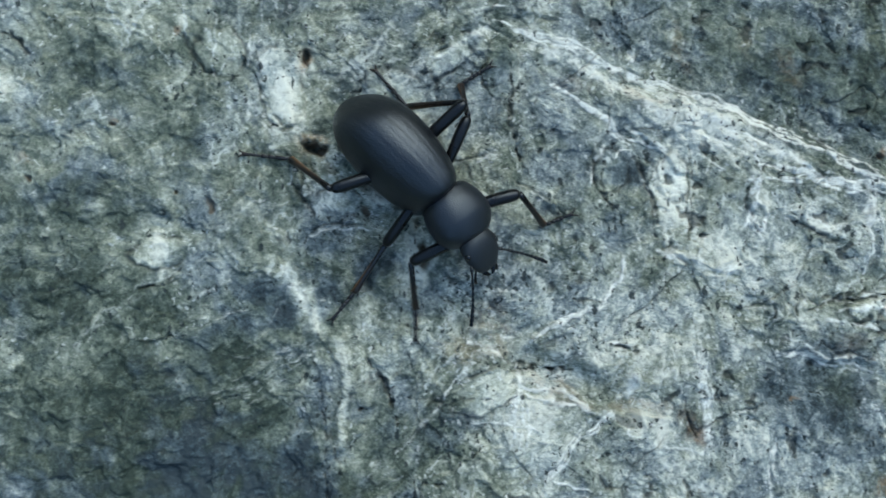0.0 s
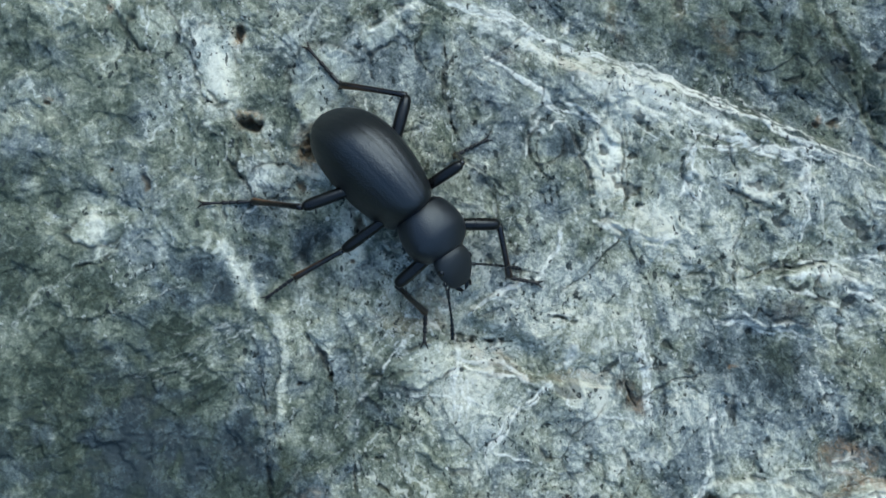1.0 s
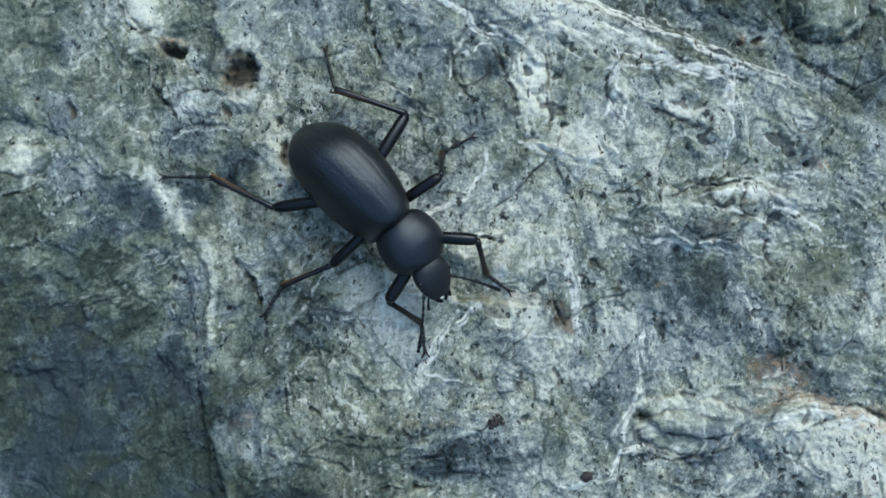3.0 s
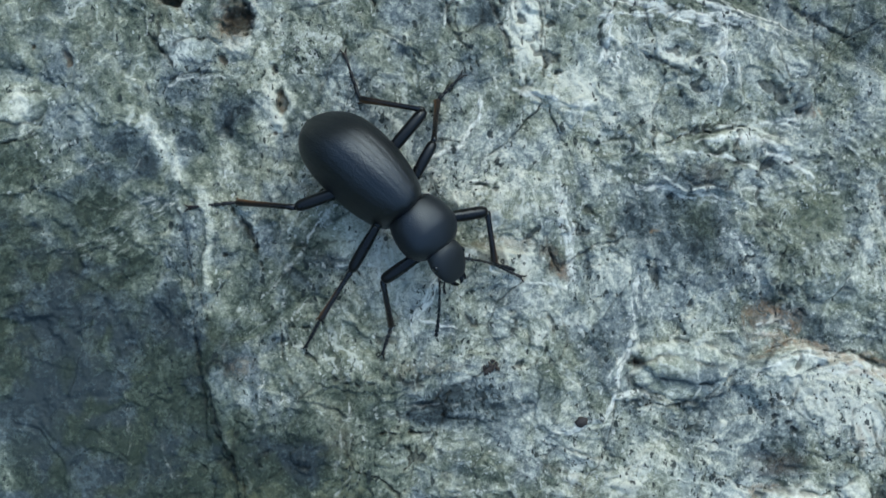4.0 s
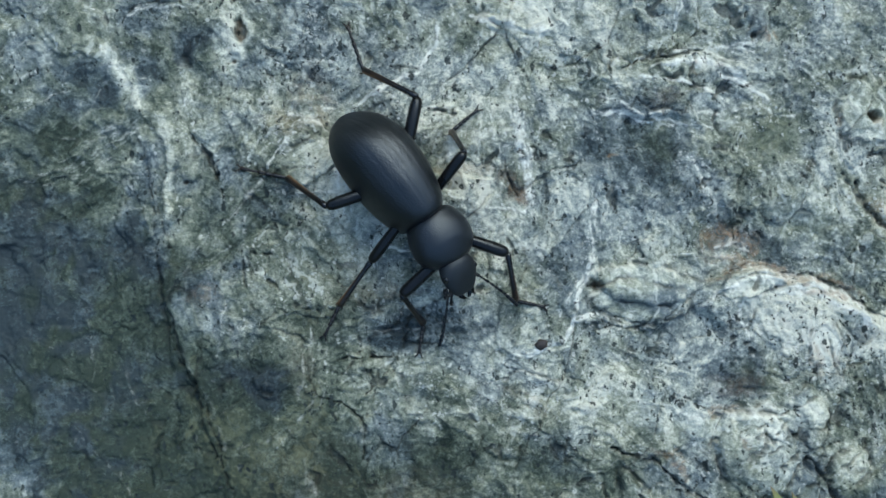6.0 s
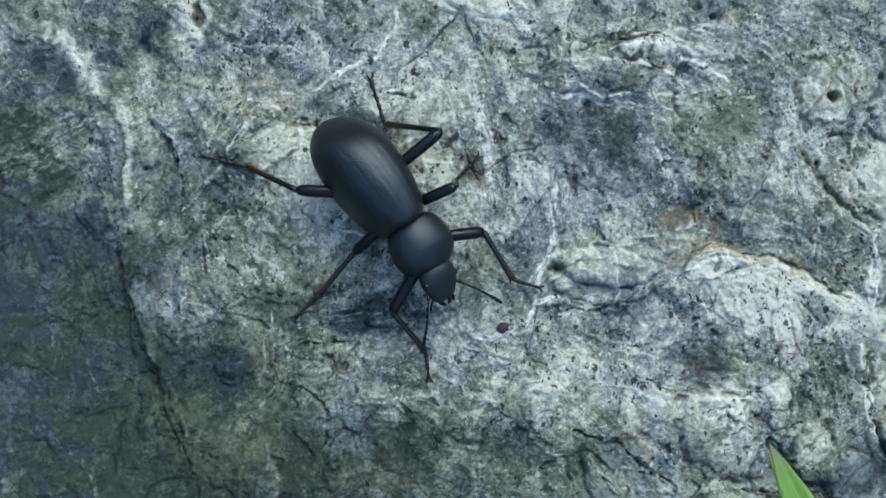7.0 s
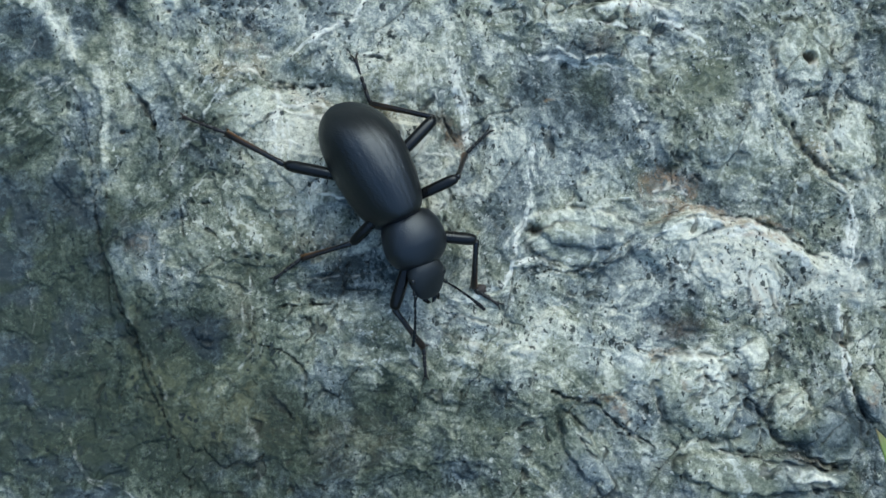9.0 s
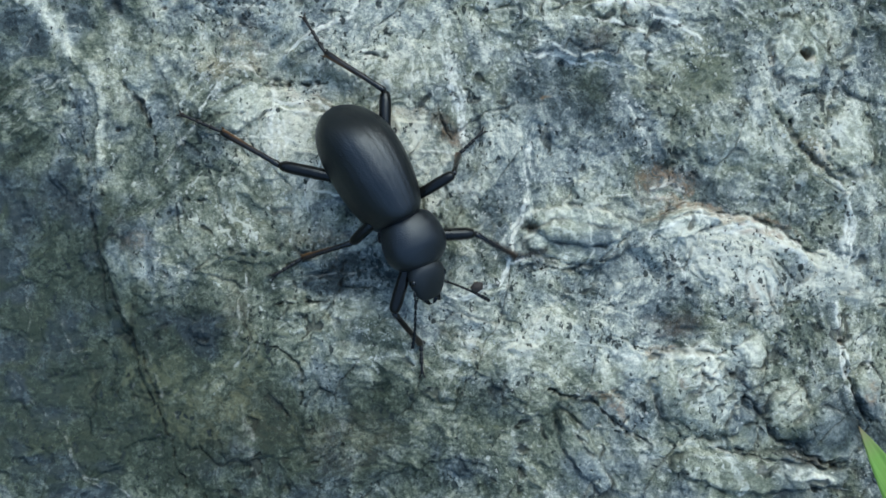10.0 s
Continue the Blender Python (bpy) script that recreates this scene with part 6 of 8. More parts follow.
    inner = (slice(edge, -edge), slice(edge, -edge))
    ax, ay = X[inner], Y[inner]
    loose = 0.5 * np.pi * f[6].fbm(ax, ay, 16, 2) - 0.6
    rc, rs = run_c[inner] + 0.10 * np.cos(2 * loose), run_s[inner] + 0.10 * np.sin(2 * loose)
    turn = (0.5 * np.arctan2(rs, rc) + 0.35 * f[0].fbm(ax, ay, 2.6, 2)).astype(np.float32)
    hx, hy = np.cos(turn), np.sin(turn)
    rows, cols = ax.shape
    rng = np.random.default_rng(8)
    sources = (rng.normal(0, 1, ax.shape), f[1].fbm(ax, ay, 0.55, 2), f[2].fbm(ax, ay, 1.5, 3, 0.6))
    spans = (4, 11, 26)
    smears = [s.copy() for s in sources]
    base_u, base_v = np.meshgrid(np.arange(rows, dtype=np.float32), np.arange(cols, dtype=np.float32), indexing="ij")
    for way in (1, -1):
        u, v = base_u.copy(), base_v.copy()
        px, py = way * hx, way * hy
        for k in range(1, spans[-1] + 1):
            u += px
            v += py
            iu, iv = np.clip(u + 0.5, 0, rows - 1).astype(np.int32), np.clip(v + 0.5, 0, cols - 1).astype(np.int32)
            at = iu * cols + iv
            for n, (source, span) in enumerate(zip(sources, spans)):
                if k <= span:
                    smears[n] += source.ravel()[at] * (1 - k / (span + 1))
            qx, qy = hx.ravel()[at], hy.ravel()[at]
            flip = np.where(qx * px + qy * py < 0, -1.0, 1.0).astype(np.float32)
            px, py = qx * flip, qy * flip
    fibre = []
    for s in smears:
        whole = np.zeros_like(X)
        whole[inner] = (s - s.mean()) / s.std()
        fibre.append(whole)
    clots = f[0].fbm(wx, wy, 1.8, 4, 0.7)
    big = f[6].fbm(wx, wy, 8.0, 4, 0.55)
    left = 1 - smooth(-28, 12, X + 0.25 * (Y + 20) + 6 * f[8].fbm(X, Y, 14, 2))
    crisp = (1.25 - 0.52 * left) * (1 - 0.6 * calm)
    streaky = 0.35 + 0.75 * smooth(-0.25, 0.35, f[5].fbm(X, Y, 7, 3))
    wisps = smooth(1.9, 2.8, fibre[1]) * smooth(-0.1, 0.35, f[3].fbm(X, Y, 9, 2)) * (1 - smooth(0.15, 0.6, dark))
    pale = np.maximum(pale, 0.6 * wisps * (1 - 0.5 * left))
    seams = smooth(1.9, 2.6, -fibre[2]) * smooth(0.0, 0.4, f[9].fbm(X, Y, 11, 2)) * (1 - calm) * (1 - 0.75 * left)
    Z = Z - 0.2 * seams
    recess_dark = np.maximum(recess_dark, 0.4 * seams)
    pale = pale * (1 - 0.55 * left)
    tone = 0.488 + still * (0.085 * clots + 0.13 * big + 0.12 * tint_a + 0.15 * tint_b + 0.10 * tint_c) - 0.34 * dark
    tone = tone + streaky * crisp * (0.012 * fibre[0] + 0.030 * fibre[1] + 0.045 * fibre[2])
    Z = Z + streaky * crisp * (0.003 * fibre[0] + 0.015 * fibre[1] + 0.06 * fibre[2]) + 0.06 * pale
    hue = np.minimum(0.8, 0.43 + 0.40 * f[7].fbm(X, Y, 11, 2) + 0.28 * f[3].fbm(wx, wy, 2.6, 3) + 0.22 * left) + moss
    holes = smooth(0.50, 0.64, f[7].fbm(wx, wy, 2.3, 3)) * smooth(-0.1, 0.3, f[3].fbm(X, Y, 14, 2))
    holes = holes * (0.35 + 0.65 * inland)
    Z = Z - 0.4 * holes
    recess_dark = np.maximum(recess_dark, 0.7 * holes)
    # the boulder rounds off outside the stretch that is walked
    dx = np.maximum(0, np.maximum(-60 - X, X - 90))
    dy = np.maximum(0, np.maximum(-77 - Y, Y - 38))
    d = np.hypot(dx, dy)
    Z = Z - 190 * (1 - np.sqrt(np.maximum(0.0, 1 - np.minimum(1, d / 210) ** 2))) + 9 * f[2].fbm(X, Y, 90, 3) * smooth(0, 60, d)

    n, m = X.shape
    me = bpy.data.meshes.new("boulder")
    me.vertices.add(n * m)
    me.vertices.foreach_set("co", (np.stack((X, Y, Z), -1) * MM).astype(np.float32).ravel())
    idx = np.arange(n * m).reshape(n, m)
    quads = np.stack((idx[:-1, :-1], idx[1:, :-1], idx[1:, 1:], idx[:-1, 1:]), -1).reshape(-1, 4)
    me.loops.add(quads.size)
    me.loops.foreach_set("vertex_index", quads.ravel().astype(np.int32))
    me.polygons.add(len(quads))
    me.polygons.foreach_set("loop_start", np.arange(0, quads.size, 4, dtype=np.int32))
    me.polygons.foreach_set("use_smooth", np.ones(len(quads), bool))
    for key, values in (("pale", np.clip(pale, 0, 1)), ("tone", np.clip(tone, 0, 1)), ("rust", np.clip(rust, 0, 1)), ("recess_dark", np.clip(recess_dark, 0, 1)), ("hue", np.clip(hue, 0, 1)), ("crisp", np.clip(crisp / 1.25, 0, 1)), ("speck", np.clip(speck, 0, 1))):
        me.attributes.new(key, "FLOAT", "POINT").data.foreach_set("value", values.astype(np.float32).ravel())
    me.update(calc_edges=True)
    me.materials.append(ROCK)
    ob = new("boulder", me)
    tagged(ob, "grey-green veined schist boulder with dark blue patches, pits and cracks", "rock")
    return xs, ys, Z


ground()
GRID_X, GRID_Y, HEIGHT = boulder()


def rock_at(x, y):
    """Height of the rock in millimetres."""
    i, j = int(np.clip(np.searchsorted(GRID_X, x), 2, len(GRID_X) - 3)), int(np.clip(np.searchsorted(GRID_Y, y), 2, len(GRID_Y) - 3))
    return float(HEIGHT[i - 2:i + 3, j - 2:j + 3].mean())


# ---- the beetle: x ahead, y to its left, millimetres under a thing in metres ----
WAIST = 8.0
# ahead, outwards, height
HIPS = {"front": (4.77, 1.51, 4.17), "middle": (-1.30, 2.05, 4.22), "hind": (-5.55, 1.55, 4.09)}
LENGTHS = {"front": (5.78, 6.66, 3.79), "middle": (6.35, 7.01, 4.27), "hind": (8.26, 8.57, 6.00)}
ROLL, PITCH = 25.0, 2.3
# the forebody is turned a little to the right at the waist
FORE = pose(0, 0.6 * MM, 0, 0, 0, -8.3)



def scaled(points):
    return [Vector(p) * MM for p in points]


def fore(points):
    return [FORE @ (Vector(p) * MM) for p in points]


def shell_rings(stations, steps, section):
    return [[Vector(section(s, 2 * math.pi * k / steps)) * MM for k in range(steps)] for s in stations]


def elytra(beetle):
    def section(s, q):
        x = 0.25 - 14.9 * s
        if s < 0.506:
            w = 4.3 * math.sqrt(1 - 0.64 * ((0.506 - s) / 0.506) ** 1.98)
        else:
            w = 4.3 * math.sqrt(max(0.0, 1 - ((s - 0.506) / 0.494) ** 2.9))
        start = math.sqrt(1 - (1 - min(1.0, s / 0.09)) ** 2)
        w *= 0.78 + 0.22 * start
        top = 8.43 + 1.1 * math.sin(min(1.0, s / 0.42) * math.pi / 2) - 6.1 * max(0.0, (s - 0.42) / 0.58) ** 2.7
        top -= 0.6 * (1 - start)
        base = 3.0 + 0.35 * s
        c, n = math.cos(q), math.sin(q)
        y = w * math.copysign(abs(c) ** 0.86, c)
        if n >= 0:
            z = base + max(0.15, top - base) * n ** 0.80
            line = math.cos(math.atan2(n, c) * 18.0)
            groove = 0.026 * max(0.0, line) ** 3 * min(1.0, 6 * s) * min(1.0, 5 * (1 - s))
            seam = 0.05 * math.exp(-((y / 0.10) ** 2)) * min(1.0, 12 * (1 - s))
            z -= groove + seam
        else:
            z = base + 0.55 * n
            y *= 1 - 0.12 * abs(n)
        return x, y, z

    bm = bmesh.new()
    stations = [0.0, 0.012] + [0.03 + 0.96 * (k / 100) for k in range(101)] + [0.996, 0.9995]
    lathe(bm, shell_rings(stations, 240, section), 240)
    part("elytra", bm, SHELL, beetle, "satin black wing cases with fine lengthwise grooves")

    def belly(s, q):
        x = 0.3 - 14.4 * s
        w = 3.7 * math.sqrt(max(0.0, 1 - (2 * abs(s - 0.45)) ** 2.4 * 0.95))
        ring = 1 + 0.02 * math.cos(s * 2 * math.pi * 6)
        return x, w * math.cos(q) * ring, 2.8 + 1.5 * math.sin(q) * math.sqrt(max(0.02, 1 - (2 * (s - 0.5)) ** 4))

    bm = bmesh.new()
    lathe(bm, shell_rings([k / 40 for k in range(41)], 40, belly), 40)
    part("abdomen", bm, HEAD_BLACK, beetle, "dull black segmented underside")


def forebody(beetle):
    def shield(s, q):
        x = -0.1 + 6.2 * s
        u = (0.57 - s) / 0.57 if s < 0.57 else (s - 0.57) / 0.43
        w = 3.72 * math.sqrt(1 - (0.55 if s < 0.57 else 0.83) * u ** 2.2)
        top = 6.0 + 1.9 * math.sin(math.pi * (0.22 + 0.66 * s)) - 0.9 * max(0.0, s - 0.6)
        low = 2.6
        if s < 0.03 or s > 0.97:
            w, top = w * 0.94, top - 0.3
        c, n = math.cos(q), math.sin(q)
        mid = 4.4
        z = mid + (top - mid) * n ** 0.9 if n >= 0 else mid + (mid - low) * n
        return FORE @ Vector((x * MM, w * MM * math.copysign(abs(c) ** 0.9, c), z * MM)) / MM

    bm = bmesh.new()
    stations = [0.0, 0.02, 0.05] + [0.08 + 0.84 * k / 40 for k in range(41)] + [0.95, 0.98, 1.0]
    lathe(bm, shell_rings(stations, 96, shield), 96)
    part("pronotum", bm, SHIELD, beetle, "round matt black shield behind the head")

    bm = bmesh.new()
    rows = ((5.0, 1.7, 4.5, 1.3), (5.8, 2.0, 4.7, 1.45), (6.4, 2.2, 4.7, 1.4), (7.0, 2.28, 4.55, 1.3), (7.6, 2.16, 4.35, 1.15), (8.2, 1.93, 4.1, 0.95), (8.7, 1.66, 3.85, 0.75), (9.1, 1.38, 3.65, 0.55), (9.38, 1.05, 3.5, 0.36), (9.5, 0.7, 3.45, 0.2))
    rings = []
    for x, w, z, h in rows:
        rings.append([FORE @ (Vector((x + 0.2, w * math.copysign(abs(math.cos(q)) ** 0.85, math.cos(q)), z + h * math.sin(q))) * MM) for q in (2 * math.pi * k / 40 for k in range(40))])
    lathe(bm, rings, 40)
    head = part("head", bm, HEAD_BLACK, beetle, "dull black finely pitted head")
    for side in (1, -1):
        bm = bmesh.new()
        ball(bm, FORE @ (Vector((7.3, side * 2.0, 4.75)) * MM), (0.42 * MM, 0.30 * MM, 0.55 * MM))
        part("eye", bm, EYE_BLACK, head, "small glossy black eye")
        bm = bmesh.new()
        limb(bm, fore([(9.1, side * 0.7, 3.5), (9.7, side * 0.65, 3.3), (10.1, side * 0.35, 3.2), (10.25, side * 0.08, 3.2)]), [0.35 * MM, 0.3 * MM, 0.2 * MM, 0.06 * MM])
        part("mandible", bm, LIMB, head)
        bm = bmesh.new()
        limb(bm, fore([(8.8, side * 1.1, 3.2), (9.4, side * 1.5, 2.7), (9.8, side * 1.6, 2.2), (10.1, side * 1.55, 1.9)]), [0.12 * MM, 0.12 * MM, 0.16 * MM, 0.2 * MM], 10)
        part("palp", bm, LIMB, head)


def antenna(beetle):
    """Eleven joints along +x, drooping a little, the last ones bead-like."""
    bm = bmesh.new()
    x, z = 0.0, 0.0
    path, radii = [], []
    sizes = ((0.75, 0.21), (0.35, 0.15), (1.0, 0.16), (0.68, 0.16), (0.64, 0.165), (0.62, 0.17), (0.6, 0.175), (0.58, 0.22), (0.55, 0.25), (0.52, 0.25), (0.55, 0.22))
    for k, (length, r) in enumerate(sizes):
        drop = -0.02 - 0.055 * k
        dx, dz = length * math.cos(drop), length * math.sin(drop)
        for a, b in ((0.0, 0.5), (0.14, 0.75), (0.55, 0.95), (0.84, 1.08), (0.96, 0.6)):
            path.append((x + dx * a, 0, z + dz * a))
            radii.append(r * b * MM)
        x, z = x + dx, z + dz
    limb(bm, scaled(path), radii, 10)
    return part("antenna", bm, LIMB, beetle, "thin black beaded feeler")


def leg(beetle, pair, side):
    l1, l2, l3 = LENGTHS[pair]
    thick = {"front": 0.76, "middle": 0.68, "hind": 0.74}[pair]
    bm = bmesh.new()
    ball(bm, (0, 0, 0), (0.75 * MM, 0.6 * MM, 0.6 * MM), 14, 10)
    shape = ((0.0, 0.66), (0.1, 0.76), (0.25, 0.90), (0.45, 0.98), (0.65, 1.0), (0.84, 0.99), (0.93, 0.90), (0.98, 0.70), (1.0, 0.4))
    if pair == "front":
        shape = ((0.0, 0.8), (0.1, 0.9)) + shape[2:]
    limb(bm, scaled([(l1 * a, 0, 0.25 * math.sin(a * math.pi)) for a, _ in shape]), [thick * b * MM for _, b in shape], 18, 0.95)
    femur = part("leg", bm, LIMB, beetle, "black %s leg with a stout thigh" % pair)
    bm = bmesh.new()
    bow = {"front": 0.35, "middle": 0.2, "hind": 0.4}[pair]
    shape = ((0.0, 0.5), (0.05, 0.62), (0.15, 0.52), (0.4, 0.52), (0.7, 0.58), (0.9, 0.68), (0.97, 0.70), (1.0, 0.45))
    t = 0.62 if pair != "middle" else 0.58
    limb(bm, scaled([(l2 * a, 0, bow * math.sin(a * math.pi)) for a, _ in shape]), [t * b * MM for _, b in shape], 14)
    for y in (0.28, -0.28):
        limb(bm, scaled([(l2 * 0.96, y, -0.1), (l2 + 0.35, y * 1.6, -0.35), (l2 + 0.62, y * 1.8, -0.5)]), [0.12 * MM, 0.08 * MM, 0.02 * MM], 6)
    rng = random.Random(len(pair) + 3 * side)
    for k in range(14):
        a, q = rng.uniform(0.3, 0.95), rng.uniform(0, 6.28)
        p = Vector((l2 * a, 0.3 * math.cos(q), bow * math.sin(a * math.pi) + 0.3 * math.sin(q)))
        limb(bm, scaled([p, p + Vector((0.3, 0.16 * math.cos(q), 0.16 * math.sin(q)))]), [0.035 * MM, 0.01 * MM], 4)
    # thin, rusty inner edge towards the ankle
    thin = bm.verts.layers.float.new("thin")
    for v in bm.verts:
        near = min(1.0, max(0.0, (v.co.x / (l2 * MM) - 0.3) / 0.35))
        v[thin] = (0.35 if pair == "front" else 1.0) * near * min(1.0, max(0.0, side * v.co.y / (0.2 * MM) - 0.5))
    tibia = part("tibia", bm, SHANK, femur, "thin black shin with a rusty brown edge")
    bm = bmesh.new()
    joints = (0.30, 0.16, 0.14, 0.40) if pair == "hind" else (0.24, 0.15, 0.13, 0.12, 0.36)
    x = 0.0
    for k, j in enumerate(joints):
        n = l3 * j * 0.94
        path = [(x + n * a, 0, 0.06 * math.sin(a * 3)) for a in (0.0, 0.2, 0.6, 0.9, 1.0)]
        limb(bm, scaled(path), [0.27 * MM * b for b in ((0.55, 0.7, 0.85, 1.0, 0.7) if k < len(joints) - 1 else (0.5, 0.55, 0.65, 0.85, 0.6))], 10)
        for y in (0.2, -0.2):
            limb(bm, scaled([(x + n * 0.85, y, -0.1), (x + n * 1.1, y * 1.3, -0.28)]), [0.05 * MM, 0.015 * MM], 5)
        x += n
    for y in (1, -1):
        limb(bm, scaled([(x - 0.05, y * 0.08, 0.0), (x + 0.28, y * 0.3, 0.05), (x + 0.52, y * 0.42, -0.15), (x + 0.62, y * 0.42, -0.4)]), [0.09 * MM, 0.09 * MM, 0.06 * MM, 0.02 * MM], 7)
    tarsus = part("tarsus", bm, FOOT, femur, "brown-black jointed foot with two claws")
    return femur, tibia, tarsus


def beetle_thing():
    beetle = new("beetle")
    tagged(beetle, "matt black long-legged darkling beetle walking over the rock", "beetle")
    elytra(beetle)
    forebody(beetle)
    feelers = {side: antenna(beetle) for side in (1, -1)}
    legs = {(pair, side): leg(beetle, pair, side) for pair in ("front", "middle", "hind") for side in (1, -1)}
    return beetle, feelers, legs


BEETLE, FEELERS, LEGS = beetle_thing()


# ---- grass ----
def grass_blade(name, length, width, label):
    """A blade whose tip is the origin; it runs along -x and bends down towards its base."""
    bm = bmesh.new()
    dry = bm.verts.layers.float.new("dry")
    rows, across = 44, 6
    grid = []
    for side in (1, -1):
        sheet = []
        for i in range(rows + 1):
            a = i / rows
            w = width * (1 - (1 - min(1.0, a * 8.0)) ** 1.6) * 0.5
            line = []
            for k in range(across + 1):
                b = 2 * k / across - 1
                z = -30 * a * a + 0.55 * abs(b) * w / width + side * 0.09
                v = bm.verts.new(Vector((-length * a + 2 * a * a, b * w + 1.2 * a * a, z)) * MM)
                v[dry] = max(0.0, 1 - a * 26) * 0.9
                line.append(v)
            sheet.append(line)
        grid.append(sheet)
    for s, sheet in enumerate(grid):
        for i in range(rows):
            for k in range(across):
                q = (sheet[i][k], sheet[i][k + 1], sheet[i + 1][k + 1], sheet[i + 1][k])
                bm.faces.new(q if s else q[::-1])
    for i in range(rows):
        for k in (0, across):
            q = (grid[0][i][k], grid[0][i + 1][k], grid[1][i + 1][k], grid[1][i][k])
            bm.faces.new(q if k else q[::-1])
    return tagged(part(name, bm, LEAF), label, "grass", "grass by the rock")


BLADE = grass_blade("grass_blade", 90, 3.8, "fresh green grass blade with a dry tip over the rock")
BLADE_WIDE = grass_blade("grass_blade", 95, 4.4, "broader fresh green grass blade swaying beside the rock")


# ---- litter on the rock ----
def litter():
    bm = bmesh.new()
    bmesh.ops.create_icosphere(bm, subdivisions=3, radius=1.0)
    for v in bm.verts:
        n = noise.noise(v.co * 1.9) + 0.6 * noise.noise(v.co * 4.5)
        v.co = Vector((v.co.x * 0.74, v.co.y * 0.58, v.co.z * 0.36)) * (1 + 0.30 * n) * MM
    ob = part("seed", bm, SEED)
    ob.matrix_basis = pose(31.0 * MM, -39.1 * MM, (rock_at(31.0, -39.1) + 0.25) * MM, 8, -6, 20)
    tagged(ob, "small round brown seed lying on the rock", "seed")
    bm = bmesh.new()
    rng = random.Random(5)
    for k in range(11):
        at = Vector((rng.uniform(-0.9, 0.9), rng.uniform(-0.5, 0.5), rng.uniform(0, 0.35))) * MM
        m = Matrix.Translation(at) @ Euler((rng.uniform(0, 3), rng.uniform(0, 3), rng.uniform(0, 3))).to_matrix().to_4x4() @ Matrix.Diagonal((rng.uniform(0.3, 0.7) * MM, rng.uniform(0.12, 0.3) * MM, rng.uniform(0.1, 0.22) * MM, 1))
        bmesh.ops.create_icosphere(bm, subdivisions=2, radius=1.0, matrix=m)
    ob = part("plant_crumb", bm, SEED)
    ob.matrix_basis = pose(20.6 * MM, -32.4 * MM, (rock_at(20.6, -32.4) + 0.1) * MM, 0, 0, 35)
    tagged(ob, "dark brown crumb of dry plant litter on the rock", "plant litter")


SEED = chitin("seed_brown", (0.035, 0.026, 0.02), 0.7, 3000, 0.8, 0.15)
litter()


# ---- what moves ----
# seconds, then millimetres on the rock: the waist, degrees of heading
BODY = [
    (0, 0.59, 6.49, -46.0),
    (0.2, 2.36, 6.03, -42.9),
    (0.5, 3.56, 4.28, -49.5),
    (0.7, 4.00, 3.04, -53.2),
    (1, 5.15, 1.77, -48.4),
    (1.3, 6.51, 0.16, -44.7),
    (1.5, 6.92, -0.65, -42.4),
    (1.8, 8.34, -2.83, -44.5),
    (2, 8.72, -3.75, -48.2),
    (2.2, 8.87, -4.22, -49.1),
    (2.5, 9.91, -5.50, -48.2),
    (2.7, 10.44, -7.25, -47.8),
    (3.8, 12.23, -12.08, -50.7),
    (4, 12.68, -13.15, -46.2),
    (4.2, 13.08, -13.81, -42.1),
    (4.5, 14.90, -16.72, -51.4),
    (4.8, 15.79, -18.13, -50.4),
    (5, 16.29, -19.62, -48.5),
    (5.3, 16.38, -20.20, -49.3),
    (5.5, 17.34, -21.38, -52.2),
    (5.8, 19.07, -22.68, -58.0),
    (6, 19.22, -23.10, -54.9),
    (6.2, 19.60, -23.47, -53.3),
    (7.3, 22.27, -26.71, -57.0),
    (7.5, 22.50, -27.12, -61.8),
    (7.8, 22.31, -28.30, -63.7),
    (8, 22.50, -28.76, -65.0),
    (8.5, 23.29, -29.56, -61.8),
    (8.8, 23.69, -29.93, -64.7),
    (9, 23.63, -29.73, -64.8),
    (9.5, 23.95, -30.35, -65.1),
    (9.8, 23.93, -30.17, -62.9),
    (10, 23.92, -30.23, -63.5),
]
# seconds, feelers' degrees off the heading: left, right
FEEL = [
    (0, 46, 29),
    (0.5, 58, 21),
    (1, 56, 18),
    (1.5, 68, 14),
    (2, 56, 21),
    (2.5, 44, 34),
    (4, 46, 35),
    (4.5, 44, 32),
    (5, 29, 22),
    (5.5, 41, 34),
    (6, 30, 32),
    (7.5, 45, 26),
    (8, 34, 21),
    (8.5, 53, 15),
    (9, 40, 13),
    (9.5, 45, 14),
    (10, 50, 16),
]
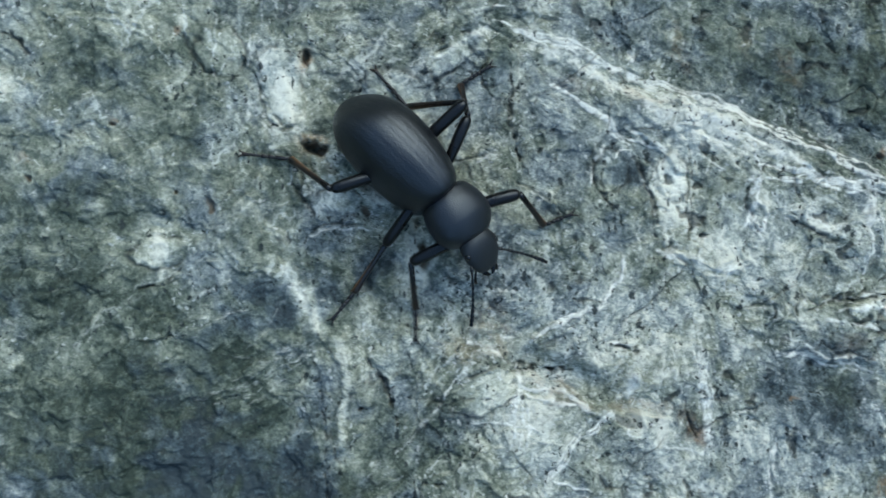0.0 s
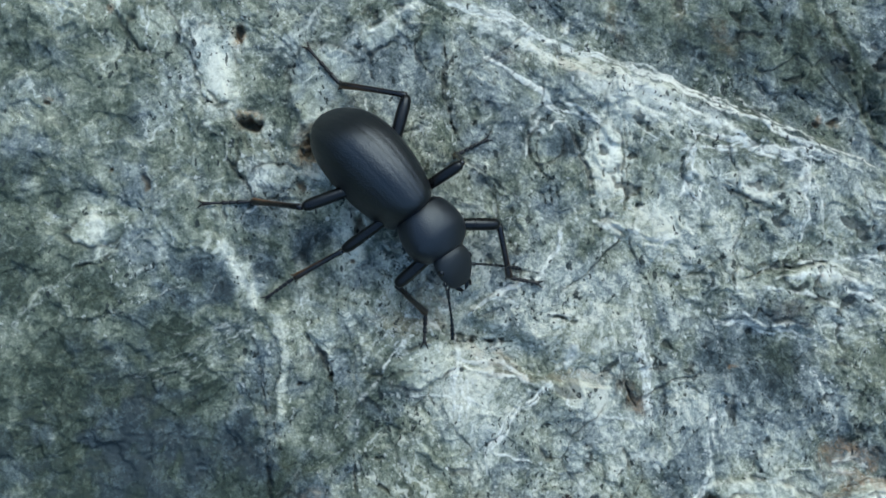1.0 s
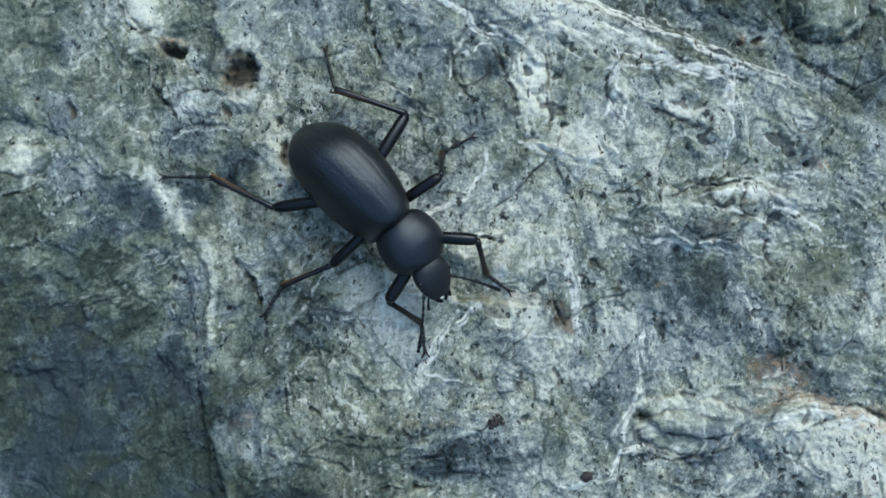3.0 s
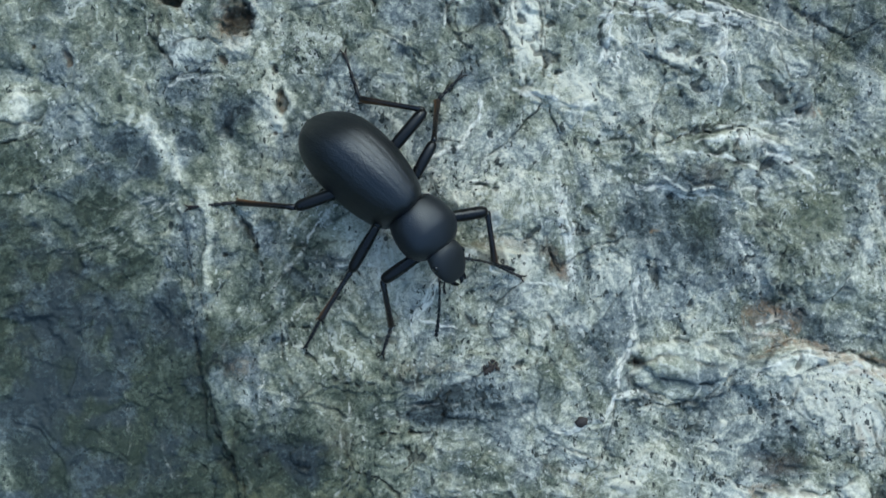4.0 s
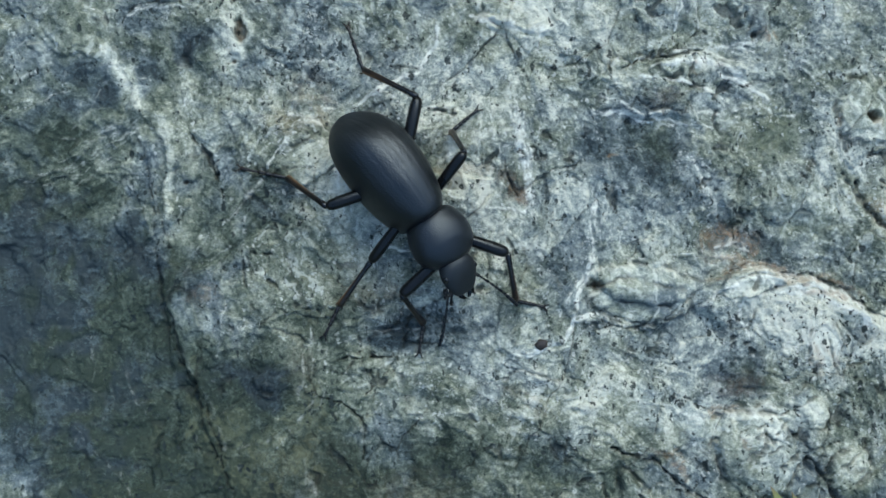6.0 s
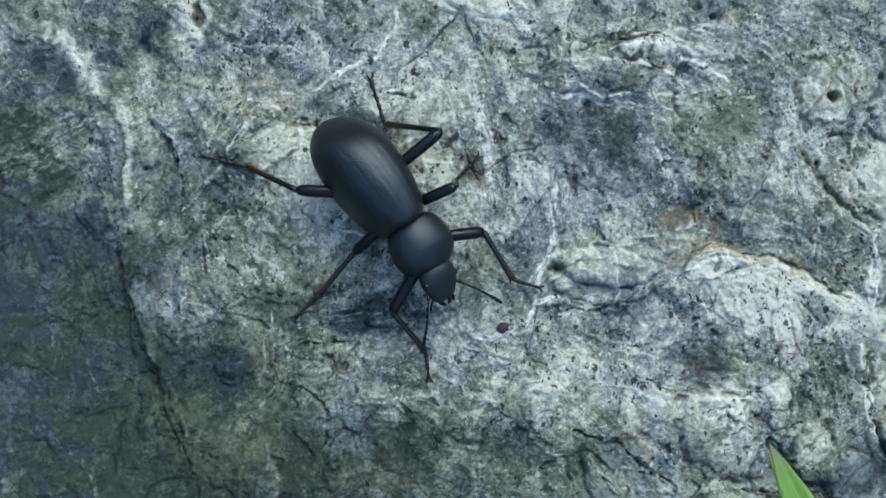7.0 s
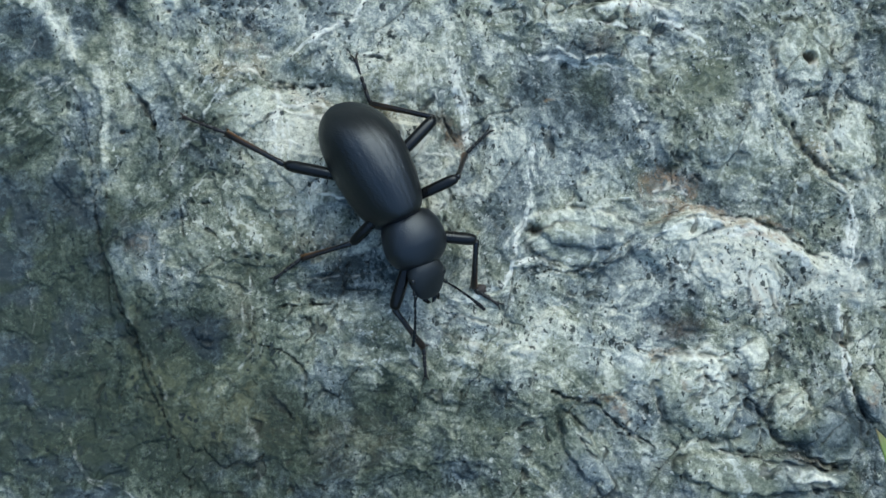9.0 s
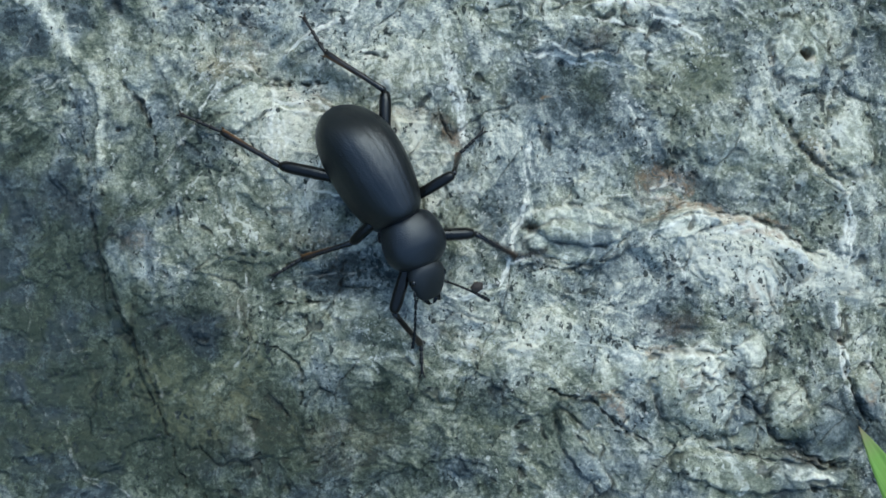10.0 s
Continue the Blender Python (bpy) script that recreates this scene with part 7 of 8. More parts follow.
# seconds, the knee, then ankle and claw with their heights over the rock
STEPS = {
    ("front", 1): [
        (0, 8.4, 6.1, 6.2, 11.5, 2.7, 0.5, 15.0, 4.1, 0.5),
        (0.2, 9.4, 6.8, 5.9, 12.1, 2.8, 0.4, 15.5, 4.2, 0.5),
        (0.5, 10.1, 5.4, 7.4, 12.5, 3.7, 0.4, 16.3, 3.7, 0.3),
        (0.7, 12.0, -1.2, 4.6, 14.4, -6.6, 0.8, 18.1, -7.5, 0.4),
        (1, 13.5, -0.5, 4.6, 14.7, -6.5, 1.2, 18.3, -7.3, 0.4),
        (1.3, 14.4, -0.7, 5.1, 15.1, -6.4, 0.9, 18.7, -7.4, 0.4),
        (1.5, 14.6, -0.7, 4.7, 15.0, -6.5, 0.4, 18.6, -7.4, 0.4),
        (1.8, 14.7, -1.3, 5.2, 15.2, -7.0, 0.9, 18.9, -7.4, 0.4),
        (2, 14.4, -1.9, 6.1, 15.0, -6.9, 0.9, 18.7, -7.2, 0.5),
        (2.2, 14.1, -2.1, 6.0, 14.9, -6.8, 0.5, 18.7, -6.7, 0.3),
        (2.5, 17.9, -9.5, 3.9, 20.0, -15.5, 0.8, 23.3, -17.2, 0.4),
        (2.7, 18.6, -9.9, 5.0, 20.2, -15.3, 0.4, 23.1, -17.6, 0.4),
        (3, 19.1, -11.3, 6.6, 20.2, -15.3, 0.4, 23.2, -17.7, 0.3),
        (3.2, 19.3, -11.4, 3.5, 20.7, -17.9, 2.1, 22.8, -20.2, 0.3),
        (3.8, 20.3, -14.2, 4.2, 21.2, -20.4, 0.9, 24.5, -22.0, 0.3),
        (4, 20.8, -14.4, 4.7, 21.6, -20.4, 0.8, 24.9, -22.2, 0.5),
        (4.2, 21.0, -14.3, 4.6, 21.8, -20.1, 0.5, 25.1, -21.9, 0.5),
        (4.5, 22.0, -16.2, 5.1, 25.3, -21.0, 1.2, 28.8, -21.4, 0.3),
        (4.8, 24.1, -22.2, 4.3, 25.4, -28.1, 0.8, 28.8, -29.6, 0.4),
        (5, 24.2, -22.1, 3.8, 25.3, -28.1, 0.4, 28.6, -29.8, 0.4),
        (5.3, 24.7, -22.0, 5.2, 25.1, -27.4, 0.5, 28.2, -29.5, 0.4),
        (5.5, 25.1, -22.4, 5.0, 25.4, -28.1, 0.8, 28.8, -29.5, 0.4),
        (5.8, 26.5, -28.0, 4.5, 29.4, -33.2, 0.5, 32.9, -34.8, 0.3),
        (6, 27.3, -28.1, 5.2, 28.2, -33.8, 0.8, 31.8, -34.8, 0.4),
        (6.2, 27.6, -27.6, 4.6, 28.4, -33.3, 0.5, 31.8, -34.8, 0.4),
        (6.5, 28.2, -28.5, 5.8, 28.4, -33.3, 0.4, 31.9, -34.8, 0.4),
        (6.7, 28.6, -27.0, 3.0, 31.9, -32.7, 1.7, 34.9, -34.5, 0.4),
        (7.3, 30.0, -28.7, 4.4, 32.9, -34.3, 1.3, 36.5, -35.0, 0.6),
        (7.5, 29.3, -32.7, 3.5, 30.3, -38.9, 0.5, 33.4, -41.0, 0.4),
        (7.8, 29.5, -32.7, 3.8, 30.1, -39.1, 0.9, 33.3, -41.0, 0.4),
        (8, 29.4, -32.9, 3.9, 30.2, -39.2, 0.8, 33.3, -41.2, 0.4),
        (8.5, 30.3, -33.2, 4.4, 30.3, -39.2, 0.5, 33.6, -41.0, 0.4),
        (8.8, 30.9, -33.3, 4.7, 30.6, -39.1, 0.5, 33.6, -41.3, 0.3),
        (9, 30.7, -33.2, 4.9, 30.2, -38.9, 0.4, 33.2, -41.2, 0.4),
        (9.5, 30.6, -36.5, 3.7, 31.5, -42.7, 0.8, 34.4, -45.0, 0.4),
        (9.8, 30.9, -36.6, 4.2, 31.6, -42.6, 0.9, 34.6, -44.9, 0.3),
        (10, 30.9, -32.8, 4.8, 35.8, -35.9, 0.4, 39.5, -35.4, 0.3),
    ],
    ("middle", 1): [
        (0, 2.7, 14.5, 7.2, 2.0, 18.7, 0.5, 5.6, 20.9, 0.3),
        (0.2, 4.5, 12.6, 7.1, 5.6, 17.4, 0.5, 8.6, 20.4, 0.4),
        (0.5, 8.2, 7.9, 8.6, 8.8, 8.2, 0.4, 12.9, 9.5, 0.4),
        (0.7, 8.2, 7.0, 8.3, 8.8, 7.4, 0.4, 12.6, 9.3, 0.3),
        (1, 9.4, 6.1, 8.2, 8.9, 7.6, 0.4, 12.7, 9.5, 0.3),
        (1.3, 10.1, 5.2, 8.0, 9.3, 7.3, 0.5, 13.0, 9.5, 0.3),
        (1.5, 10.2, 4.8, 8.2, 9.2, 7.0, 0.4, 12.6, 9.5, 0.3),
        (1.8, 10.8, 3.6, 6.9, 10.3, 8.0, 0.5, 13.7, 10.5, 0.5),
        (2, 11.0, 2.7, 6.2, 10.7, 7.8, 0.5, 12.8, 11.5, 0.4),
        (2.2, 13.5, -0.9, 8.1, 15.2, -0.4, 0.5, 19.2, 1.3, 0.4),
        (2.5, 14.8, -1.5, 8.5, 16.2, -0.4, 0.4, 20.0, 1.4, 0.3),
        (2.7, 14.8, -2.8, 7.9, 15.7, -1.1, 0.5, 19.6, 0.7, 0.3),
        (3.25, 15.8, -5.3, 6.9, 15.6, -1.2, 0.5, 19.4, 0.7, 0.4),
        (3.45, 14.6, -4.1, 7.6, 15.5, -1.5, 0.5, 18.8, 1.2, 0.3),
        (3.8, 15.2, -5.7, 6.8, 15.5, -1.4, 0.5, 18.9, 1.2, 0.3),
        (4, 15.1, -6.4, 5.8, 15.7, -1.2, 0.5, 18.8, 1.7, 0.3),
        (4.2, 16.5, -8.4, 7.4, 18.4, -5.5, 0.5, 20.6, -1.9, 0.3),
        (4.5, 19.6, -12.8, 8.8, 21.3, -12.4, 0.4, 25.5, -11.5, 0.3),
        (4.8, 20.6, -14.0, 9.0, 22.0, -12.8, 0.4, 25.9, -11.3, 0.4),
        (5, 20.7, -14.7, 9.0, 21.4, -13.1, 0.5, 25.3, -11.4, 0.3),
        (5.3, 20.8, -15.0, 8.9, 21.1, -13.1, 0.5, 25.0, -11.4, 0.3),
        (5.5, 21.7, -15.9, 8.7, 21.6, -13.1, 0.4, 25.4, -11.2, 0.4),
        (5.8, 22.9, -16.7, 8.5, 21.9, -13.7, 0.4, 25.5, -11.4, 0.3),
        (6, 22.9, -16.8, 8.5, 21.7, -13.8, 0.5, 25.1, -11.2, 0.3),
        (6.2, 23.0, -16.9, 8.3, 21.5, -13.8, 0.4, 24.5, -10.8, 0.3),
        (6.75, 24.5, -18.4, 6.9, 21.6, -14.0, 0.4, 24.5, -10.9, 0.3),
        (6.95, 26.2, -22.4, 8.0, 26.4, -21.6, 0.4, 29.6, -18.7, 0.5),
        (7.3, 27.1, -23.4, 7.9, 26.5, -21.9, 0.5, 29.4, -18.8, 0.4),
        (7.5, 27.6, -23.6, 7.7, 26.6, -21.7, 0.4, 29.6, -18.7, 0.5),
        (7.8, 27.5, -24.7, 7.3, 26.5, -21.6, 0.4, 29.4, -18.5, 0.4),
        (8, 27.6, -24.8, 7.3, 26.6, -21.9, 0.4, 29.4, -18.7, 0.4),
        (8.5, 28.2, -26.2, 7.1, 26.6, -23.2, 0.4, 28.4, -19.4, 0.3),
        (8.8, 28.3, -24.6, 6.0, 30.9, -20.9, 0.4, 34.2, -18.2, 0.3),
        (9, 29.0, -26.1, 7.0, 30.2, -23.2, 0.5, 33.4, -20.4, 0.3),
        (9.5, 29.2, -26.3, 7.1, 30.1, -23.4, 0.5, 33.3, -20.6, 0.3),
        (9.8, 29.2, -26.3, 7.1, 30.2, -23.5, 0.4, 33.4, -20.6, 0.3),
        (10, 29.0, -26.1, 7.4, 29.8, -23.5, 0.4, 33.1, -20.8, 0.4),
    ],
    ("hind", 1): [
        (0, 2.4, 15.8, 8.6, -4.0, 16.0, 0.5, -8.0, 20.6, 0.3),
        (0.2, 3.7, 15.6, 7.7, -3.3, 16.1, 0.5, -7.7, 20.2, 0.4),
        (0.5, 3.9, 15.7, 5.7, -4.2, 15.7, 0.5, -8.1, 20.4, 0.6),
        (0.7, 3.7, 15.3, 5.1, -4.7, 15.5, 0.9, -8.5, 20.1, 0.4),
        (1, 3.5, 13.8, 6.4, -4.1, 15.6, 0.5, -8.0, 20.2, 0.5),
        (1.3, 3.6, 12.3, 5.6, -3.8, 15.7, 0.6, -7.6, 20.3, 0.4),
        (1.5, 3.4, 11.5, 5.8, -3.8, 15.4, 1.0, -6.6, 20.7, 0.3),
        (1.8, 10.1, 6.7, 7.3, 3.1, 7.8, 0.4, 2.3, 13.7, 0.4),
        (2, 10.7, 6.0, 6.7, 3.3, 7.1, 0.5, 2.3, 13.0, 0.4),
        (2.2, 10.9, 5.5, 5.7, 3.0, 7.0, 0.4, 2.3, 12.9, 0.4),
        (2.5, 10.8, 5.4, 6.8, 3.5, 7.1, 0.5, 2.3, 12.9, 0.4),
        (2.7, 11.3, 4.2, 5.9, 3.5, 6.4, 0.8, 2.4, 12.2, 0.4),
        (3, 11.8, 3.0, 4.7, 3.8, 6.1, 2.0, 2.6, 11.4, 0.4),
        (3.2, 13.1, 0.4, 7.7, 6.8, -1.0, 0.5, 4.9, 4.7, 0.3),
        (3.8, 14.1, -2.2, 6.4, 6.8, -1.0, 0.5, 4.9, 4.7, 0.3),
        (4, 14.2, -2.9, 5.9, 6.8, -0.9, 0.5, 5.1, 4.9, 0.3),
        (4.2, 14.2, -3.0, 6.1, 7.0, -0.6, 0.6, 4.9, 5.1, 0.3),
        (4.5, 14.0, -4.4, 5.7, 7.1, -1.0, 0.5, 5.0, 4.7, 0.3),
        (4.8, 13.8, -5.6, 5.4, 7.1, -1.2, 1.0, 5.3, 4.6, 0.3),
        (5, 13.1, -6.7, 5.6, 7.2, -1.2, 1.4, 4.7, 4.2, 0.3),
        (5.3, 15.4, -8.0, 6.0, 9.5, -3.3, 0.5, 8.8, 2.6, 0.3),
        (5.5, 17.8, -9.5, 6.2, 11.4, -6.1, 0.6, 10.2, -0.2, 0.3),
        (5.8, 18.4, -9.8, 5.6, 11.9, -6.2, 0.5, 10.6, -0.3, 0.3),
        (6, 18.0, -10.1, 6.1, 11.8, -6.1, 0.9, 10.1, -0.4, 0.3),
        (6.2, 17.7, -10.5, 5.7, 11.3, -5.9, 1.1, 10.1, -0.1, 0.3),
        (6.5, 18.4, -11.2, 4.6, 11.5, -6.2, 2.5, 10.2, -0.8, 0.4),
        (6.7, 24.3, -15.5, 8.0, 18.6, -14.6, 0.5, 17.2, -8.7, 0.5),
        (7.3, 25.8, -17.0, 5.8, 18.6, -14.6, 0.5, 17.2, -8.8, 0.5),
        (7.5, 26.0, -17.3, 5.4, 18.7, -15.1, 0.5, 17.4, -9.2, 0.4),
        (7.8, 26.6, -18.8, 5.4, 19.2, -16.5, 0.9, 17.8, -10.7, 0.5),
        (8, 26.3, -18.9, 5.6, 19.2, -16.5, 0.5, 17.8, -10.7, 0.5),
        (8.5, 26.7, -19.3, 5.3, 19.3, -16.8, 0.9, 18.1, -10.9, 0.4),
        (8.8, 27.2, -19.3, 4.6, 19.6, -16.6, 0.9, 18.2, -10.8, 0.4),
        (9, 27.1, -19.1, 4.7, 19.5, -16.6, 0.9, 18.0, -10.8, 0.5),
        (9.5, 28.6, -21.5, 5.1, 20.8, -20.2, 0.8, 18.6, -14.6, 0.3),
        (9.8, 22.0, -16.3, 5.3, 15.5, -11.1, 1.3, 12.9, -6.0, 0.3),
        (10, 21.9, -16.1, 5.4, 15.3, -11.1, 1.7, 12.7, -6.1, 0.3),
    ],
    ("front", -1): [
        (0, -3.5, -1.5, 6.1, -3.1, -6.8, 0.5, -3.1, -10.6, 0.3),
        (0.2, 1.7, -4.1, 4.5, 4.8, -9.6, 1.1, 5.3, -13.4, 0.4),
        (0.5, 1.4, -5.1, 4.1, 5.1, -10.4, 1.6, 5.3, -14.2, 0.4),
        (0.7, 1.2, -6.7, 5.4, 4.9, -10.6, 0.5, 4.7, -14.3, 0.4),
        (1, 2.0, -7.0, 6.2, 5.1, -10.4, 0.4, 4.9, -14.1, 0.4),
        (1.3, 2.7, -7.5, 6.7, 5.7, -10.5, 0.4, 5.4, -14.2, 0.4),
        (1.5, 6.7, -11.4, 4.8, 9.6, -16.7, 1.4, 9.7, -20.5, 0.4),
        (1.8, 6.8, -12.4, 3.9, 9.8, -18.1, 1.3, 9.2, -21.9, 0.4),
        (2, 9.0, -14.6, 4.9, 12.2, -19.7, 0.8, 12.8, -23.4, 0.3),
        (2.2, 8.4, -14.5, 4.7, 11.9, -19.2, 0.5, 12.6, -22.9, 0.5),
        (2.5, 8.6, -15.9, 5.7, 11.9, -20.0, 0.4, 12.9, -23.6, 0.3),
        (2.7, 8.6, -16.6, 5.3, 12.6, -20.6, 0.4, 12.9, -24.3, 0.3),
        (3.25, 9.7, -19.0, 7.5, 12.5, -20.6, 0.5, 12.9, -24.3, 0.3),
        (3.45, 7.4, -19.3, 3.6, 8.6, -25.8, 1.9, 8.0, -29.0, 0.4),
        (3.8, 8.1, -20.8, 5.2, 8.8, -26.8, 1.2, 7.8, -30.3, 0.3),
        (4, 8.8, -21.7, 5.7, 9.4, -27.1, 0.8, 8.1, -30.6, 0.4),
        (4.2, 13.6, -24.6, 4.8, 16.7, -29.9, 0.9, 16.7, -33.6, 0.3),
        (4.5, 12.7, -27.1, 6.6, 16.4, -30.0, 0.4, 16.7, -33.8, 0.4),
        (4.8, 13.1, -27.9, 7.3, 16.3, -30.2, 0.4, 16.2, -34.0, 0.3),
        (5, 14.9, -30.5, 5.3, 17.1, -35.9, 0.9, 16.7, -39.6, 0.4),
        (5.3, 14.7, -30.9, 5.8, 17.0, -35.8, 0.9, 16.0, -39.5, 0.3),
        (5.5, 14.7, -31.6, 6.0, 17.3, -35.7, 0.4, 16.6, -39.4, 0.3),
        (5.8, 15.2, -32.3, 6.4, 17.5, -36.1, 0.5, 16.9, -39.8, 0.3),
        (6, 15.1, -32.2, 6.5, 17.3, -35.9, 0.4, 16.6, -39.6, 0.3),
        (6.2, 15.0, -31.9, 6.3, 17.1, -35.9, 0.4, 15.9, -39.5, 0.4),
        (6.75, 16.5, -33.4, 7.6, 17.1, -35.9, 0.4, 16.0, -39.5, 0.3),
        (6.95, 18.2, -36.1, 5.3, 21.8, -41.1, 1.6, 22.0, -44.7, 0.3),
        (7.3, 19.1, -37.1, 5.9, 21.8, -41.2, 0.5, 22.0, -45.0, 0.4),
        (7.5, 19.1, -37.1, 6.4, 21.8, -40.7, 0.4, 22.1, -44.5, 0.3),
        (7.8, 18.8, -38.7, 5.5, 20.4, -44.1, 0.5, 19.8, -47.8, 0.3),
        (8, 18.2, -38.7, 5.8, 20.4, -43.5, 0.4, 20.1, -47.3, 0.4),
        (8.5, 20.8, -40.2, 5.4, 23.6, -45.0, 0.4, 23.8, -48.8, 0.4),
        (8.8, 21.0, -40.4, 5.5, 23.9, -45.0, 0.4, 24.2, -48.8, 0.4),
        (9, 20.9, -40.5, 5.4, 23.9, -45.4, 0.9, 23.9, -49.1, 0.4),
        (9.5, 21.0, -41.0, 6.0, 23.7, -45.3, 0.5, 23.9, -49.0, 0.4),
        (9.8, 21.1, -41.0, 5.9, 23.8, -45.3, 0.4, 23.8, -49.1, 0.4),
        (10, 21.3, -41.2, 6.1, 24.0, -45.3, 0.5, 23.9, -49.1, 0.4),
    ],
    ("middle", -1): [
        (0, -6.4, 0.4, 5.4, -10.0, -4.9, 0.9, -12.7, -8.2, 0.3),
        (0.2, -5.7, -0.2, 4.6, -9.8, -5.9, 2.3, -12.7, -8.7, 0.3),
        (0.5, -5.1, -1.6, 6.0, -9.8, -6.0, 1.8, -13.0, -8.8, 0.4),
        (0.7, -5.2, -2.2, 5.7, -10.5, -6.5, 2.0, -13.6, -9.1, 0.3),
        (1, -3.8, -3.1, 5.9, -9.6, -6.1, 1.7, -13.1, -8.5, 0.5),
        (1.3, 0.0, -7.4, 4.7, -2.5, -13.8, 1.8, -4.2, -17.5, 0.5),
        (1.5, 0.2, -8.0, 4.5, -2.9, -14.3, 2.2, -4.5, -17.9, 0.4),
        (1.8, 0.9, -9.5, 4.6, -2.7, -15.4, 2.1, -5.7, -18.1, 0.4),
        (2, 0.7, -10.1, 6.6, -3.0, -14.8, 1.5, -5.2, -18.3, 0.3),
        (2.2, 1.4, -9.8, 4.9, -3.1, -14.9, 1.9, -6.2, -17.6, 0.8),
        (2.5, 2.5, -10.4, 4.6, -2.7, -14.7, 1.2, -5.1, -18.2, 0.4),
        (2.7, 2.4, -12.2, 4.9, -3.1, -15.7, 0.9, -5.5, -19.3, 0.4),
        (3, 2.9, -13.6, 5.1, -3.2, -15.8, 0.9, -5.5, -19.3, 0.4),
        (3.2, 3.4, -14.2, 4.6, 0.0, -20.0, 0.8, -2.4, -23.4, 0.3),
        (3.8, 4.5, -17.0, 6.3, -0.1, -20.1, 0.4, -2.5, -23.6, 0.3),
        (4, 5.3, -20.5, 5.7, 1.4, -26.0, 2.1, -0.7, -29.4, 0.3),
        (4.2, 5.2, -20.2, 5.0, 1.4, -26.0, 2.1, -0.8, -29.2, 0.3),
        (4.5, 6.1, -22.4, 6.2, 1.4, -26.7, 1.7, -1.1, -29.9, 0.5),
        (4.8, 6.9, -23.1, 5.4, 1.2, -26.9, 2.2, -1.4, -29.9, 0.5),
        (5, 7.3, -24.2, 5.1, 1.3, -27.4, 1.8, -1.6, -30.3, 0.4),
        (5.3, 7.2, -24.5, 5.5, 1.2, -27.4, 1.7, -1.9, -30.2, 0.5),
        (5.5, 8.8, -27.8, 7.2, 5.1, -31.0, 0.4, 2.1, -34.0, 0.5),
        (5.8, 11.4, -28.3, 5.3, 7.2, -33.5, 1.1, 5.2, -37.0, 0.3),
        (6, 11.8, -28.3, 5.2, 7.7, -33.3, 0.6, 5.6, -37.0, 0.4),
        (6.2, 13.6, -28.4, 4.1, 8.8, -33.1, 0.5, 6.4, -36.6, 0.3),
        (6.5, 14.3, -29.3, 4.2, 8.8, -33.1, 0.5, 6.4, -36.6, 0.3),
        (6.7, 13.6, -28.5, 4.9, 9.9, -33.9, 0.4, 6.7, -36.6, 0.3),
        (7.3, 15.1, -30.2, 5.2, 9.9, -33.9, 0.5, 6.7, -36.6, 0.3),
        (7.5, 15.5, -30.6, 5.4, 10.0, -33.5, 0.4, 6.9, -36.5, 0.3),
        (7.8, 15.7, -31.3, 5.3, 9.9, -33.8, 0.4, 6.9, -36.7, 0.3),
        (8, 16.2, -31.8, 5.5, 10.3, -33.8, 0.4, 7.1, -36.6, 0.3),
        (8.5, 16.6, -32.8, 5.3, 10.4, -34.1, 0.5, 6.9, -36.6, 0.4),
        (8.8, 16.8, -32.7, 4.8, 10.5, -34.0, 0.4, 7.0, -36.5, 0.4),
        (9, 16.6, -32.7, 5.2, 10.4, -34.1, 0.4, 6.8, -36.4, 0.4),
        (9.5, 16.9, -32.9, 5.4, 10.8, -34.4, 0.4, 7.1, -36.5, 0.4),
        (9.8, 17.0, -33.2, 5.5, 10.9, -34.4, 0.4, 7.2, -36.5, 0.4),
        (10, 17.0, -33.0, 5.2, 10.9, -34.4, 0.4, 7.1, -36.4, 0.3),
    ],
    ("hind", -1): [
        (0, -12.0, 6.4, 9.0, -17.1, 10.1, 0.4, -23.0, 10.8, 0.3),
        (0.2, -11.0, 6.9, 9.0, -16.3, 10.1, 0.5, -22.2, 11.2, 0.3),
        (0.5, -10.8, 6.7, 9.0, -16.2, 9.7, 0.5, -22.1, 10.7, 0.4),
        (0.7, -10.8, 6.5, 9.0, -16.3, 9.4, 0.5, -22.2, 10.6, 0.4),
        (1, -7.8, 1.6, 8.4, -14.3, 2.6, 0.5, -20.3, 2.4, 0.5),
        (1.3, -6.4, -0.9, 8.2, -12.5, 1.6, 0.5, -18.5, 1.7, 0.3),
        (1.5, -6.8, -0.9, 8.4, -12.9, 1.2, 0.5, -18.8, 1.4, 0.4),
        (1.8, -5.9, -1.0, 8.0, -12.4, 1.1, 0.4, -18.3, 1.5, 0.3),
        (2, -5.6, -1.4, 8.2, -11.7, 1.1, 0.4, -17.7, 1.5, 0.6),
        (2.2, -5.5, -1.3, 8.3, -11.6, 1.0, 0.4, -17.6, 1.5, 0.6),
        (2.5, -4.4, -4.5, 9.0, -9.8, -2.5, 0.5, -15.8, -2.2, 0.5),
        (2.7, -3.9, -5.6, 6.5, -10.9, -3.0, 0.5, -16.9, -2.9, 0.4),
        (3.25, -3.2, -8.0, 4.5, -10.4, -3.3, 2.0, -16.2, -3.0, 0.7),
        (3.45, -0.9, -11.1, 7.6, -7.8, -12.0, 0.4, -13.7, -12.9, 0.4),
        (3.8, -0.4, -12.6, 6.9, -7.8, -12.1, 0.4, -13.7, -12.9, 0.3),
        (4, -0.5, -13.2, 7.1, -7.7, -12.2, 0.5, -13.7, -12.6, 0.3),
        (4.2, -0.4, -13.0, 7.1, -7.6, -12.0, 0.5, -13.6, -12.4, 0.3),
